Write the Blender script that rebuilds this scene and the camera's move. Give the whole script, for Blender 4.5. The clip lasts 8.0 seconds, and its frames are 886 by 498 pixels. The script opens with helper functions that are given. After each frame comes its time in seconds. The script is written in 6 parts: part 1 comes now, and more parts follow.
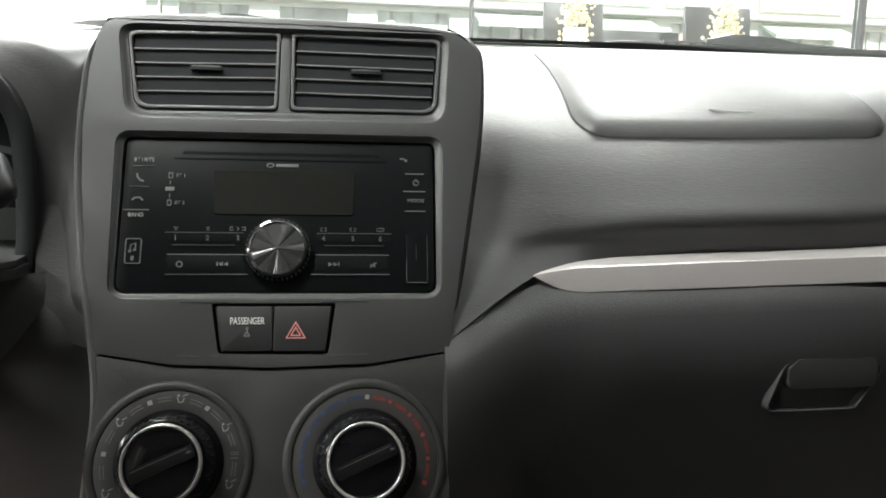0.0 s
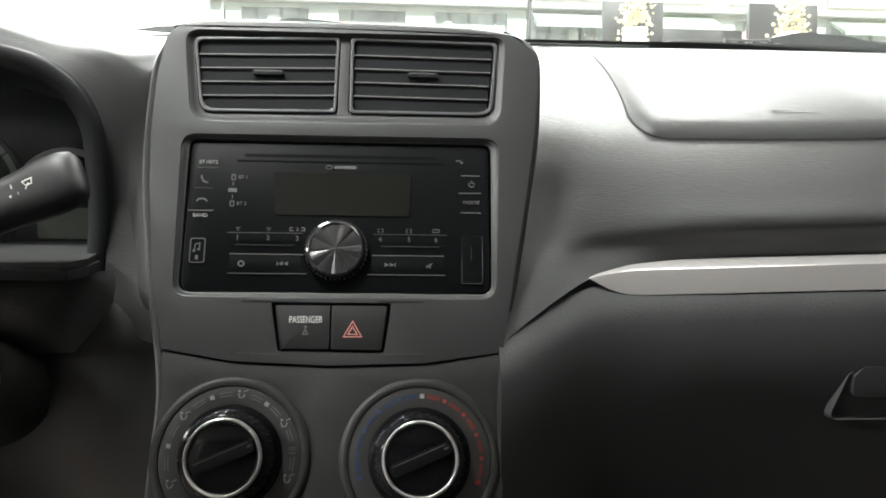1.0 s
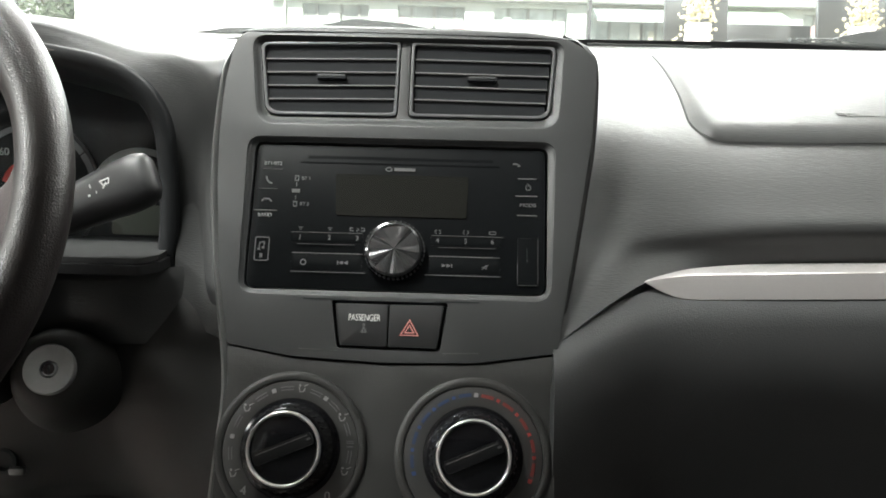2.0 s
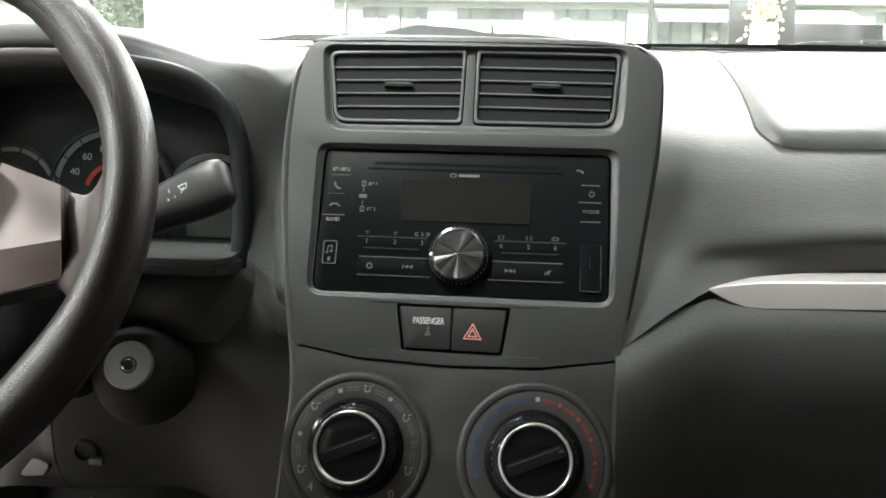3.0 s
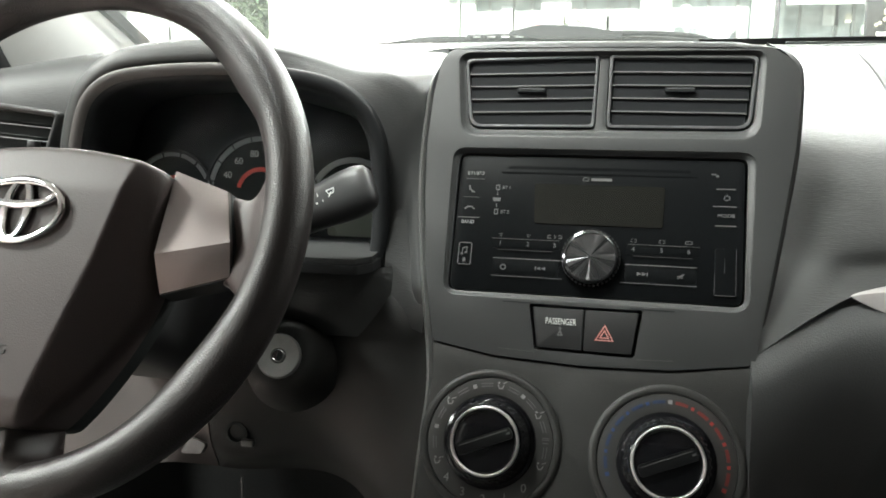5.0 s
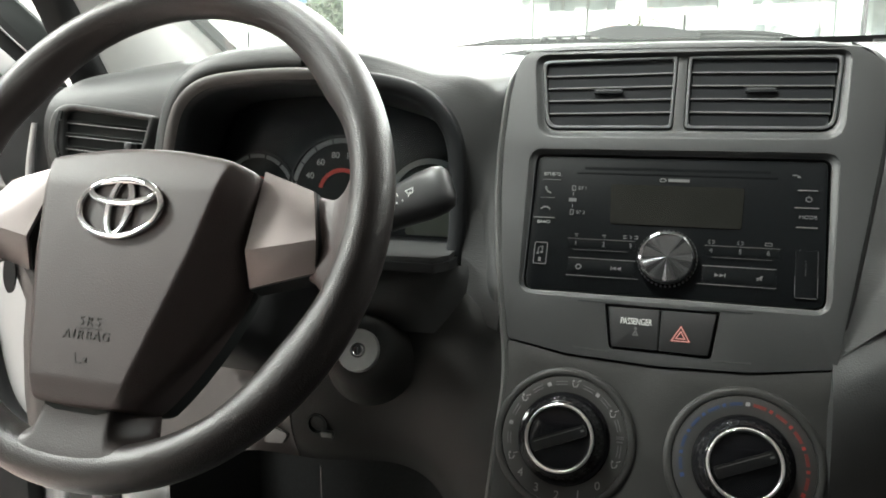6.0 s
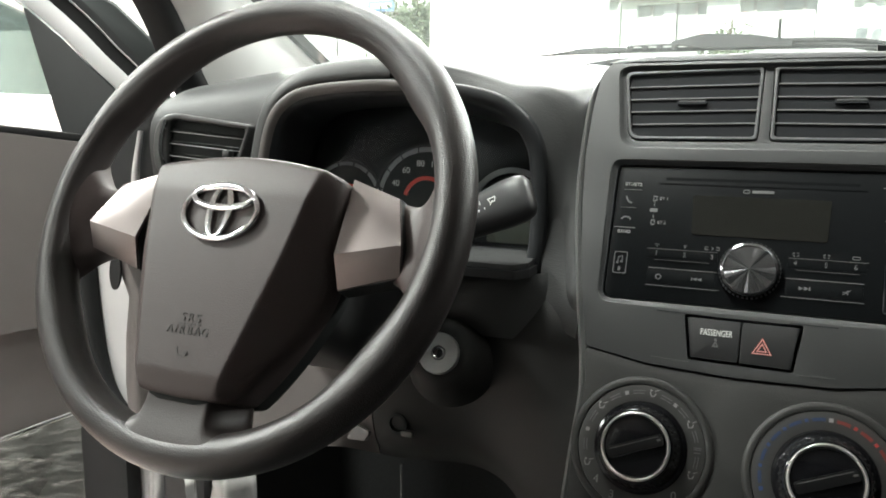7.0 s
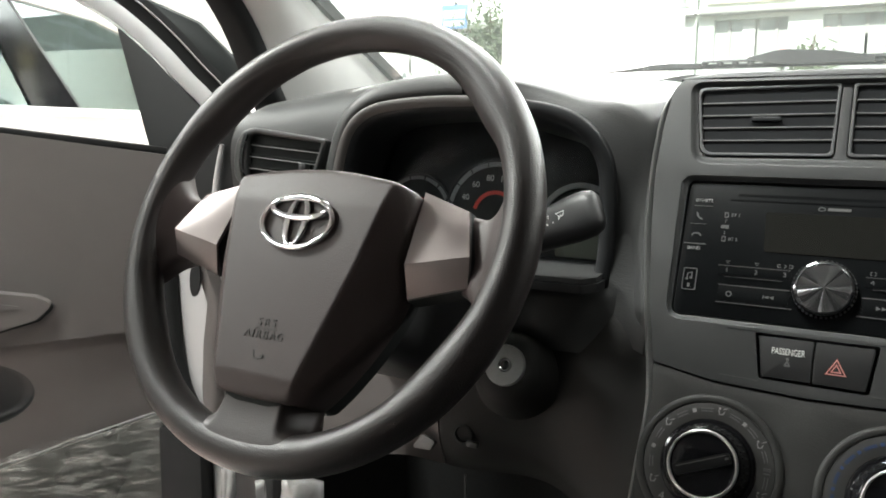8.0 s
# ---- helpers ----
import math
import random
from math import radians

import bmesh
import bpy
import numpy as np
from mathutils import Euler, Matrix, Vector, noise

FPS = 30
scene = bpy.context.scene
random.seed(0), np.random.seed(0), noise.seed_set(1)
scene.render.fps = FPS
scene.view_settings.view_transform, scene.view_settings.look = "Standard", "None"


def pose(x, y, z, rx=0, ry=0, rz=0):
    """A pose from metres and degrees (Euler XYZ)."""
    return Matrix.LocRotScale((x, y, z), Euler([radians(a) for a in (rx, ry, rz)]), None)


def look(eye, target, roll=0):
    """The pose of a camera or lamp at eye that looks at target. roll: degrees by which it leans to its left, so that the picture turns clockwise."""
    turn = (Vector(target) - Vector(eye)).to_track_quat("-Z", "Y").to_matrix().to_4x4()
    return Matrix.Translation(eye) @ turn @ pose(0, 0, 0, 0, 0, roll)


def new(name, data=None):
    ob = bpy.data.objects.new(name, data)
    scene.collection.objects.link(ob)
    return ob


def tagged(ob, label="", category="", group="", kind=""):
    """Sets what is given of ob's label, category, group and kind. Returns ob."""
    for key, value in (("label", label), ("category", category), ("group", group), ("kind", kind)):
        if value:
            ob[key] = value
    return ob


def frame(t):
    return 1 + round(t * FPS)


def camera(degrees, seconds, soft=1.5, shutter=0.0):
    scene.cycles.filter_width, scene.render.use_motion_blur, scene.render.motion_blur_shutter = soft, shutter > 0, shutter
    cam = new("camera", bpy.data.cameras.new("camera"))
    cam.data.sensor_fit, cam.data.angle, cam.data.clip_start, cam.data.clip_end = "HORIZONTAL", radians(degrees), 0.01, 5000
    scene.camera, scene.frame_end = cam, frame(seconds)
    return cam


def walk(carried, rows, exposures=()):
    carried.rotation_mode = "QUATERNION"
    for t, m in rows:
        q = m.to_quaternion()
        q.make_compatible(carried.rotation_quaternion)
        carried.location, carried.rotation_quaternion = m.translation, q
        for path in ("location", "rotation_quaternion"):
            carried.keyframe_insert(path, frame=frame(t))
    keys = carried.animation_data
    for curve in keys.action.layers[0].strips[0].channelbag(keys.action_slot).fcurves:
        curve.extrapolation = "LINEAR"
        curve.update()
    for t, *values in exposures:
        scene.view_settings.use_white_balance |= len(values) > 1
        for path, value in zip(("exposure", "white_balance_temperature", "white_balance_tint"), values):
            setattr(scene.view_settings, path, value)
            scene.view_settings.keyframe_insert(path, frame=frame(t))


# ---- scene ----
cam = camera(58.7, 8.0, soft=1.8)
PATH = [
    (0, (0.042, -0.536, 1.059), (0.292, 1.426, 0.759), 1.4),
    (0.5, (0.042, -0.538, 1.06), (0.225, 1.432, 0.762), 1.2),
    (1, (0.042, -0.54, 1.06), (0.151, 1.434, 0.759), 1.2),
    (2.5, (0.039, -0.554, 1.068), (-0.063, 1.418, 0.749), 1.5),
    (3, (0.036, -0.558, 1.069), (-0.137, 1.409, 0.755), 1.4),
    (3.5, (0.034, -0.563, 1.072), (-0.204, 1.398, 0.76), 1.1),
    (4, (0.03, -0.568, 1.074), (-0.287, 1.381, 0.754), 1.0),
    (4.5, (0.025, -0.573, 1.078), (-0.356, 1.362, 0.742), 0.8),
    (6, (0.021, -0.592, 1.079), (-0.598, 1.28, 0.743), 0.3),
    (6.5, (0.024, -0.6, 1.08), (-0.697, 1.234, 0.739), 0.1),
    (7, (0.027, -0.607, 1.082), (-0.785, 1.192, 0.761), 0.4),
    (7.5, (0.03, -0.613, 1.083), (-0.866, 1.15, 0.786), 0.7),
    (8, (0.032, -0.617, 1.081), (-0.938, 1.109, 0.798), 0.7),
]
walk(cam, [(t, look(eye, target, roll)) for t, eye, target, roll in PATH], [(0.0, 0.62, 6500, 3), (2.5, 0.86, 6500, 2), (4.5, 0.92, 6500, 0), (6.0, 0.98, 6500, 0), (6.7, 0.96, 6500, 0), (7.5, 0.70, 6500, 1), (8.0, 0.60, 6500, 2)])

# ---- light: a bright street beyond the shop front, lit ceiling panels in the showroom ----
world = bpy.data.worlds.new("sky")
scene.world = world
world.use_nodes = True
wn = world.node_tree.nodes
sky = wn.new("ShaderNodeTexSky")
sky.sky_type, sky.sun_disc = "NISHITA", False
sky.sun_elevation, sky.sun_rotation = radians(34), radians(172)
world.node_tree.links.new(sky.outputs[0], wn["Background"].inputs[0])
wn["Background"].inputs[1].default_value = 0.15


def lamp(name, kind, m, energy, color=(1, 1, 1), size=(1, 1), angle=0.5):
    data = bpy.data.lights.new(name, kind)
    data.energy, data.color = energy, color
    if kind == "AREA":
        data.shape, data.size, data.size_y = "RECTANGLE", size[0], size[1]
    else:
        data.angle = radians(angle)
    ob = new(name, data)
    ob.matrix_world = m
    return ob


# the sun stands high behind the shop, so that it lights the street fronts
lamp("sun", "SUN", look((2, -10, 9.5), (0, 4, 0)), 5.0, (1, 0.97, 0.92))
# unseen area lamp that stands in for daylight through the shop's glass front
lamp("shop_front_daylight", "AREA", look((0.0, 5.7, 2.95), (0.0, 0.5, 1.2)), 440, (0.96, 0.98, 1.0), (14.0, 0.9))
# unseen panels, placed and powered unevenly to balance light on dash and wheel
LAMP_X = (-3.7, -0.95, 1.2, 3.5)
LAMPS = [(x, y) for y in (-3.2, -0.6, 2.0, 4.2) for x in LAMP_X]
POWER = {(False, False): (60, 60, 20, 20), (True, False): (225, 98, 12, 20), (True, True): (110, 95, 85, 85)}
for lx, ly in LAMPS:
    lamp("ceiling_panel_light", "AREA", look((lx, ly, 3.52), (lx, ly, 0)), POWER[ly > -3, ly > 0][LAMP_X.index(lx)], (1, 0.985, 0.975), (0.6, 0.6))


# ---- materials ----
def material(name, color, rough=0.5, metal=0.0, vary=0.12, scale=30.0, bump=0.0, grain=900.0, coat=0.0, spec=0.5, stretch=(1, 1, 1), stain=6.0):
    """Plain surface with tone variation at two scales and fine relief."""
    m = bpy.data.materials.new(name)
    m.use_nodes = True
    n, l = m.node_tree.nodes, m.node_tree.links
    b = n["Principled BSDF"]
    b.inputs["Metallic"].default_value = metal
    b.inputs["Specular IOR Level"].default_value = spec
    b.inputs["Coat Weight"].default_value = coat
    b.inputs["Coat Roughness"].default_value = 0.08
    pos = n.new("ShaderNodeTexCoord")
    fine, wide = n.new("ShaderNodeTexNoise"), n.new("ShaderNodeTexNoise")
    fine.inputs["Scale"].default_value, wide.inputs["Scale"].default_value = scale, stain
    fine.inputs["Detail"].default_value, wide.inputs["Detail"].default_value = 5, 4
    mix = n.new("ShaderNodeMath")
    mix.operation = "ADD"
    l.new(pos.outputs["Object"], fine.inputs["Vector"])
    l.new(pos.outputs["Object"], wide.inputs["Vector"])
    l.new(fine.outputs["Fac"], mix.inputs[0])
    l.new(wide.outputs["Fac"], mix.inputs[1])
    ramp = n.new("ShaderNodeMapRange")
    ramp.inputs["From Min"].default_value, ramp.inputs["From Max"].default_value = 0.6, 1.4
    ramp.inputs["To Min"].default_value, ramp.inputs["To Max"].default_value = 1 - vary, 1 + vary
    l.new(mix.outputs[0], ramp.inputs["Value"])
    tone = n.new("ShaderNodeVectorMath")
    tone.operation = "SCALE"
    tone.inputs[0].default_value = color
    l.new(ramp.outputs[0], tone.inputs["Scale"])
    l.new(tone.outputs[0], b.inputs["Base Color"])
    r = n.new("ShaderNodeMapRange")
    r.inputs["From Min"].default_value, r.inputs["From Max"].default_value = 0.3, 0.7
    r.inputs["To Min"].default_value, r.inputs["To Max"].default_value = max(0.02, rough - 0.06), min(1, rough + 0.06)
    l.new(wide.outputs["Fac"], r.inputs["Value"])
    l.new(r.outputs[0], b.inputs["Roughness"])
    if bump:
        way = n.new("ShaderNodeMapping")
        way.inputs["Scale"].default_value = stretch
        l.new(pos.outputs["Object"], way.inputs["Vector"])
        leather = n.new("ShaderNodeTexVoronoi")
        leather.inputs["Scale"].default_value = grain
        l.new(way.outputs[0], leather.inputs["Vector"])
        bp = n.new("ShaderNodeBump")
        bp.inputs["Strength"].default_value, bp.inputs["Distance"].default_value = bump, 0.0006
        l.new(leather.outputs["Distance"], bp.inputs["Height"])
        l.new(bp.outputs[0], b.inputs["Normal"])
    return m


def glass_material(name, color=(1, 1, 1), rough=0.0, ior=1.45):
    m = bpy.data.materials.new(name)
    m.use_nodes = True
    n, l = m.node_tree.nodes, m.node_tree.links
    n.remove(n["Principled BSDF"])
    t, g, f, x = n.new("ShaderNodeBsdfTransparent"), n.new("ShaderNodeBsdfGlossy"), n.new("ShaderNodeFresnel"), n.new("ShaderNodeMixShader")
    t.inputs[0].default_value = (*color, 1)
    g.inputs["Roughness"].default_value = rough
    f.inputs["IOR"].default_value = ior
    l.new(f.outputs[0], x.inputs[0])
    l.new(t.outputs[0], x.inputs[1])
    l.new(g.outputs[0], x.inputs[2])
    l.new(x.outputs[0], n["Material Output"].inputs[0])
    return m


GREY = (0.0300, 0.0304, 0.0304)
pad_mat = material("grained_grey_dash_plastic", GREY, 0.46, bump=0.22, grain=1050, stretch=(0.14, 1, 1.5), vary=0.06)
lower_mat = material("dark_grey_lower_plastic", (0.035, 0.0358, 0.0366), 0.55, bump=0.25, grain=900, vary=0.07)
console_mat = material("charcoal_console_plastic", (0.0245, 0.0252, 0.0256), 0.46, bump=0.18, grain=1500, vary=0.05)
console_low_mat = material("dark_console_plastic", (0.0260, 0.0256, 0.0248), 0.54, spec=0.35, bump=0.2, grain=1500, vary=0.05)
trim_edge_mat = material("light_grey_edge_plastic", (0.048, 0.048, 0.047), 0.45, bump=0.1, grain=1500, vary=0.05)
lit_edge_mat = material("lit_edge_plastic", (0.095, 0.095, 0.093), 0.42, bump=0.1, grain=1500, vary=0.05)
black_mat = material("black_plastic", (0.014, 0.014, 0.015), 0.45, vary=0.1)
groove_mat = material("dark_grey_groove", (0.013, 0.013, 0.013), 0.8, vary=0.1)
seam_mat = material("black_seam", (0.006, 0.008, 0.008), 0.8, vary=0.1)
gloss_mat = material("gloss_black_plastic", (0.008, 0.008, 0.009), 0.09, vary=0.1, coat=0.4)
radio_mat = material("satin_black_radio_face", (0.0044, 0.0049, 0.0055), 0.36, spec=0.10, vary=0.1, scale=200)
screen_mat = material("unlit_radio_screen", (0.0100, 0.0100, 0.0088), 0.22, vary=0.05, scale=8)
slat_mat = material("dark_grey_vent_slat", (0.0090, 0.0098, 0.0115), 0.6, spec=0.22, vary=0.08)
ventrim_mat = material("grey_vent_frame", (0.062, 0.062, 0.064), 0.4, vary=0.06)
silver_mat = material("satin_silver_paint", (0.172, 0.149, 0.143), 0.34, metal=0.6, vary=0.04, scale=800)
strip_mat = material("bright_silver_trim_paint", (0.385, 0.365, 0.360), 0.36, metal=0.35, vary=0.04, scale=800)
lip_mat = material("lit_lip_and_tab_plastic", (0.078, 0.070, 0.068), 0.5, bump=0.1, grain=900, vary=0.05)
# white body paint darkened to put the jamb's weaker light into the colour
jamb_mat = material("shaded_white_jamb_paint", (0.34, 0.33, 0.33), 0.45, vary=0.05, stain=8)
slat_line_mat = material("lit_slat_edge", (0.26, 0.26, 0.26), 0.4, vary=0.05)

chrome_mat = material("chrome", (0.60, 0.60, 0.61), 0.07, metal=1.0, vary=0.02)
brushed_mat = material("brushed_ring_metal", (0.42, 0.405, 0.395), 0.30, metal=0.55, vary=0.05, scale=500)
lining_mat = material("lit_rim_lining", (0.0270, 0.0215, 0.0208), 0.5, bump=0.08, grain=1400, vary=0.06)
leather_mat = material("black_grained_wheel_rim", (0.0180, 0.0142, 0.0140), 0.38, bump=0.3, grain=1000, vary=0.08)
spoke_mat = material("smooth_grey_spoke", (0.030, 0.0226, 0.0216), 0.45, bump=0.2, grain=1200, vary=0.06)
hub_mat = material("dark_grey_airbag_cover", (0.0505, 0.0365, 0.0350), 0.5, bump=0.2, grain=1300, vary=0.05)
lock_mat = material("worn_lock_metal", (0.25, 0.25, 0.247), 0.45, metal=0.5, vary=0.1, scale=200)
white_ink = material("white_print", (0.78, 0.78, 0.76), 0.5, vary=0.05)
grey_ink = material("grey_print", (0.105, 0.105, 0.105), 0.5, vary=0.05)
pale_ink = material("pale_print", (0.25, 0.25, 0.245), 0.5, vary=0.05)
pink_ink = material("pink_print", (0.60, 0.30, 0.27), 0.5, vary=0.05)
dim_ink = material("dim_print", (0.05, 0.05, 0.05), 0.5, vary=0.05)
red_ink = material("red_print", (0.26, 0.036, 0.030), 0.5, vary=0.05)
lamp_ink = material("soft_white_print", (0.62, 0.62, 0.60), 0.5, vary=0.05)
stamp_mat = material("dark_stamped_lettering", (0.036, 0.0300, 0.0282), 0.6, vary=0.05)
dial_mat = material("grey_dial_face", (0.034, 0.033, 0.032), 0.45, vary=0.05)
pillar_mat = material("pale_grey_pillar_trim", (0.55, 0.55, 0.54), 0.75, bump=0.2, grain=700, vary=0.04)
body_mat = material("white_car_paint", (0.80, 0.80, 0.79), 0.25, coat=0.8, vary=0.02)
rubber_mat = material("black_rubber_seal", (0.0085, 0.0085, 0.0090), 0.65, spec=0.25, vary=0.15)
door_mat = material("warm_grey_door_trim", (0.099, 0.0885, 0.0860), 0.55, bump=0.3, grain=800, vary=0.06)
film_mat = material("dark_carpet_under_film", (0.05, 0.049, 0.045), 0.3, vary=0.5, scale=18, bump=0.3, grain=60)
carpet_mat = material("black_carpet", (0.026, 0.026, 0.026), 0.9, vary=0.3, scale=300, bump=0.5, grain=700)
headliner_mat = material("grey_headliner", (0.31, 0.305, 0.295), 0.85, vary=0.03)
rear_trim_mat = material("dark_grey_rear_trim", (0.055, 0.054, 0.052), 0.8, vary=0.06)
seat_mat = material("beige_grey_seat_cloth", (0.30, 0.27, 0.24), 0.85, vary=0.1, scale=200)
clear_glass = glass_material("clear_glass", (0.97, 0.985, 0.975))
tint_glass = glass_material("green_tinted_car_glass", (0.56, 0.615, 0.605), ior=1.5)
screen_glass = glass_material("veiled_windscreen_glass", (0.95, 0.975, 0.965))
# translucent share added to wash a pale haze over the view outside
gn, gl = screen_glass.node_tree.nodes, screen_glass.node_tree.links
veil, veil_mix, clean = gn.new("ShaderNodeBsdfTranslucent"), gn.new("ShaderNodeMixShader"), gn["Mix Shader"]
veil.inputs[0].default_value = (0.95, 1.0, 0.96, 1)
veil_mix.inputs[0].default_value = 0.022
gl.new(clean.outputs[0], veil_mix.inputs[1])
gl.new(veil.outputs[0], veil_mix.inputs[2])
gl.new(veil_mix.outputs[0], gn["Material Output"].inputs[0])
cluster_glass = glass_material("cluster_lens", (0.9, 0.92, 0.94), 0.12, 1.28)
wrinkled_film = material("wrinkled_clear_film", (0.42, 0.41, 0.39), 0.25, vary=0.1, spec=0.7)
fn, fl = wrinkled_film.node_tree.nodes, wrinkled_film.node_tree.links
f_pos, f_map, f_noise, f_ramp = fn.new("ShaderNodeTexCoord"), fn.new("ShaderNodeMapping"), fn.new("ShaderNodeTexNoise"), fn.new("ShaderNodeMapRange")
f_map.inputs["Scale"].default_value, f_map.inputs["Rotation"].default_value = (30, 20, 150), (0, radians(20), 0)
f_noise.inputs["Scale"].default_value, f_noise.inputs["Detail"].default_value, f_noise.inputs["Distortion"].default_value = 1.0, 8, 0.7
f_ramp.inputs["From Min"].default_value, f_ramp.inputs["From Max"].default_value = 0.42, 0.74
f_ramp.inputs["To Min"].default_value, f_ramp.inputs["To Max"].default_value = 0.03, 0.62
fl.new(f_pos.outputs["Object"], f_map.inputs["Vector"])
fl.new(f_map.outputs[0], f_noise.inputs["Vector"])
fl.new(f_noise.outputs["Fac"], f_ramp.inputs["Value"])
fl.new(f_ramp.outputs[0], fn["Principled BSDF"].inputs["Alpha"])
wall_mat = material("white_wall_paint", (0.82, 0.82, 0.80), 0.7, vary=0.02, stain=0.6)
ceiling_mat = material("grey_ceiling", (0.22, 0.22, 0.22), 0.8, vary=0.03)
tile_mat = material("pale_polished_floor_tile", (0.62, 0.485, 0.45), 0.2, vary=0.06, scale=4, stain=1.0)
frame_mat = material("dark_window_frame", (0.05, 0.05, 0.055), 0.4, vary=0.06)
board_mat = material("black_display_board", (0.02, 0.02, 0.02), 0.4, vary=0.1)
asphalt_mat = material("asphalt", (0.055, 0.055, 0.057), 0.9, vary=0.25, scale=60, stain=0.4)
pave_mat = material("concrete_paving", (0.42, 0.41, 0.39), 0.85, vary=0.12, scale=15, stain=0.5)
shop_mat = material("cream_plaster", (0.76, 0.78, 0.74), 0.85, vary=0.08, scale=6, stain=0.6)
# shopfront, cloth, leaf and sign colours are paled for haze and overexposure
shop_dark = material("haze_paled_shop_grey", (0.50, 0.51, 0.50), 0.5, vary=0.4, scale=2.5, stain=1.2)
shutter_mat = material("haze_paled_shutter", (0.60, 0.62, 0.61), 0.6, vary=0.25, scale=3)
awning_mat = material("haze_paled_cream_cloth", (0.66, 0.62, 0.52), 0.8, vary=0.15, scale=8)
green_cloth = material("haze_paled_green_cloth", (0.52, 0.59, 0.50), 0.8, vary=0.25, scale=8)
leaf_mat = material("green_leaf", (0.15, 0.18, 0.11), 0.6, vary=0.35, scale=20)
bark_mat = material("bark", (0.13, 0.10, 0.07), 0.9, vary=0.3, scale=40)
sign_blue = material("haze_paled_blue_sign", (0.20, 0.31, 0.55), 0.4, vary=0.05)
red_paint = material("haze_paled_red_cloth", (0.66, 0.40, 0.39), 0.5, vary=0.1)
yellow_mat = material("yellow_flower", (0.55, 0.51, 0.34), 0.7, vary=0.3, scale=40)
tyre_mat = material("tyre_rubber", (0.02, 0.02, 0.02), 0.8, vary=0.15)


# ---- building helpers ----
def finish(bm, sharp=35, fix=True):
    if fix:
        bmesh.ops.recalc_face_normals(bm, faces=bm.faces)
    lim = radians(sharp)
    for f in bm.faces:
        f.smooth = True
    for e in bm.edges:
        if len(e.link_faces) == 2 and e.calc_face_angle(0) > lim:
            e.smooth = False


def mesh_of(name, bm, mat, sharp=35, fix=True):
    finish(bm, sharp, fix)
    me = bpy.data.meshes.new(name)
    bm.to_mesh(me)
    bm.free()
    me.materials.append(mat)
    return me


def part(name, bm, mat, parent, label="", m=None, sharp=35, fix=True, kind=""):
    me = bm if isinstance(bm, bpy.types.Mesh) else mesh_of(name, bm, mat, sharp, fix)
    ob = new(name, me)
    if parent is not None:
        ob.parent = parent
    if m is not None:
        ob.matrix_basis = m
    return tagged(ob, label, kind=kind)


def thing(name, m, label, category, group="", kind=""):
    ob = new(name)
    ob.empty_display_size = 0.02
    ob.matrix_basis = m
    return tagged(ob, label, category, group, kind)


def solid(name, bm, mat, label, category, m=None, group="", kind="", sharp=35, fix=True):
    ob = new(name, mesh_of(name, bm, mat, sharp, fix))
    if m is not None:
        ob.matrix_basis = m
    return tagged(ob, label, category, group, kind)


def fillet(pts, r=0.004, seg=5):
    """Round the corners of a closed 2D outline; a corner may carry its own radius as a third value."""
    out, k = [], len(pts)
    for i in range(k):
        p = Vector(pts[i][:2])
        a, b = Vector(pts[i - 1][:2]), Vector(pts[(i + 1) % k][:2])
        rr = pts[i][2] if len(pts[i]) > 2 else r
        u, v = (a - p), (b - p)
        lu, lv = u.length, v.length
        u, v = u / lu, v / lv
        ang = u.angle(v)
        if rr <= 0 or ang > radians(176):
            out.append((p.x, p.y))
            continue
        cut = min(rr / math.tan(ang / 2), lu * 0.48, lv * 0.48)
        s, e = p + u * cut, p + v * cut
        for j in range(seg + 1):
            f = j / seg
            q = s * (1 - f) ** 2 + p * 2 * f * (1 - f) + e * f * f
            out.append((q.x, q.y))
    return out


def rect(x0, y0, x1, y1):
    return [(x0, y0), (x1, y0), (x1, y1), (x0, y1)]


def circle(cx, cy, rx, ry=None, n=48, a0=0.0, a1=360.0):
    ry = ry or rx
    full = abs(a1 - a0) >= 360
    return [(cx + rx * math.cos(radians(a0 + (a1 - a0) * i / (n if full else n - 1))), cy + ry * math.sin(radians(a0 + (a1 - a0) * i / (n if full else n - 1)))) for i in range(n)]


def soften(bm, width, seg=2, angle=40):
    edges = [e for e in bm.edges if len(e.link_faces) == 2 and e.calc_face_angle(0) > radians(angle)]
    if edges and width:
        bmesh.ops.bevel(bm, geom=edges, offset=width, segments=seg, profile=0.5, affect="EDGES", clamp_overlap=True)
    return bm


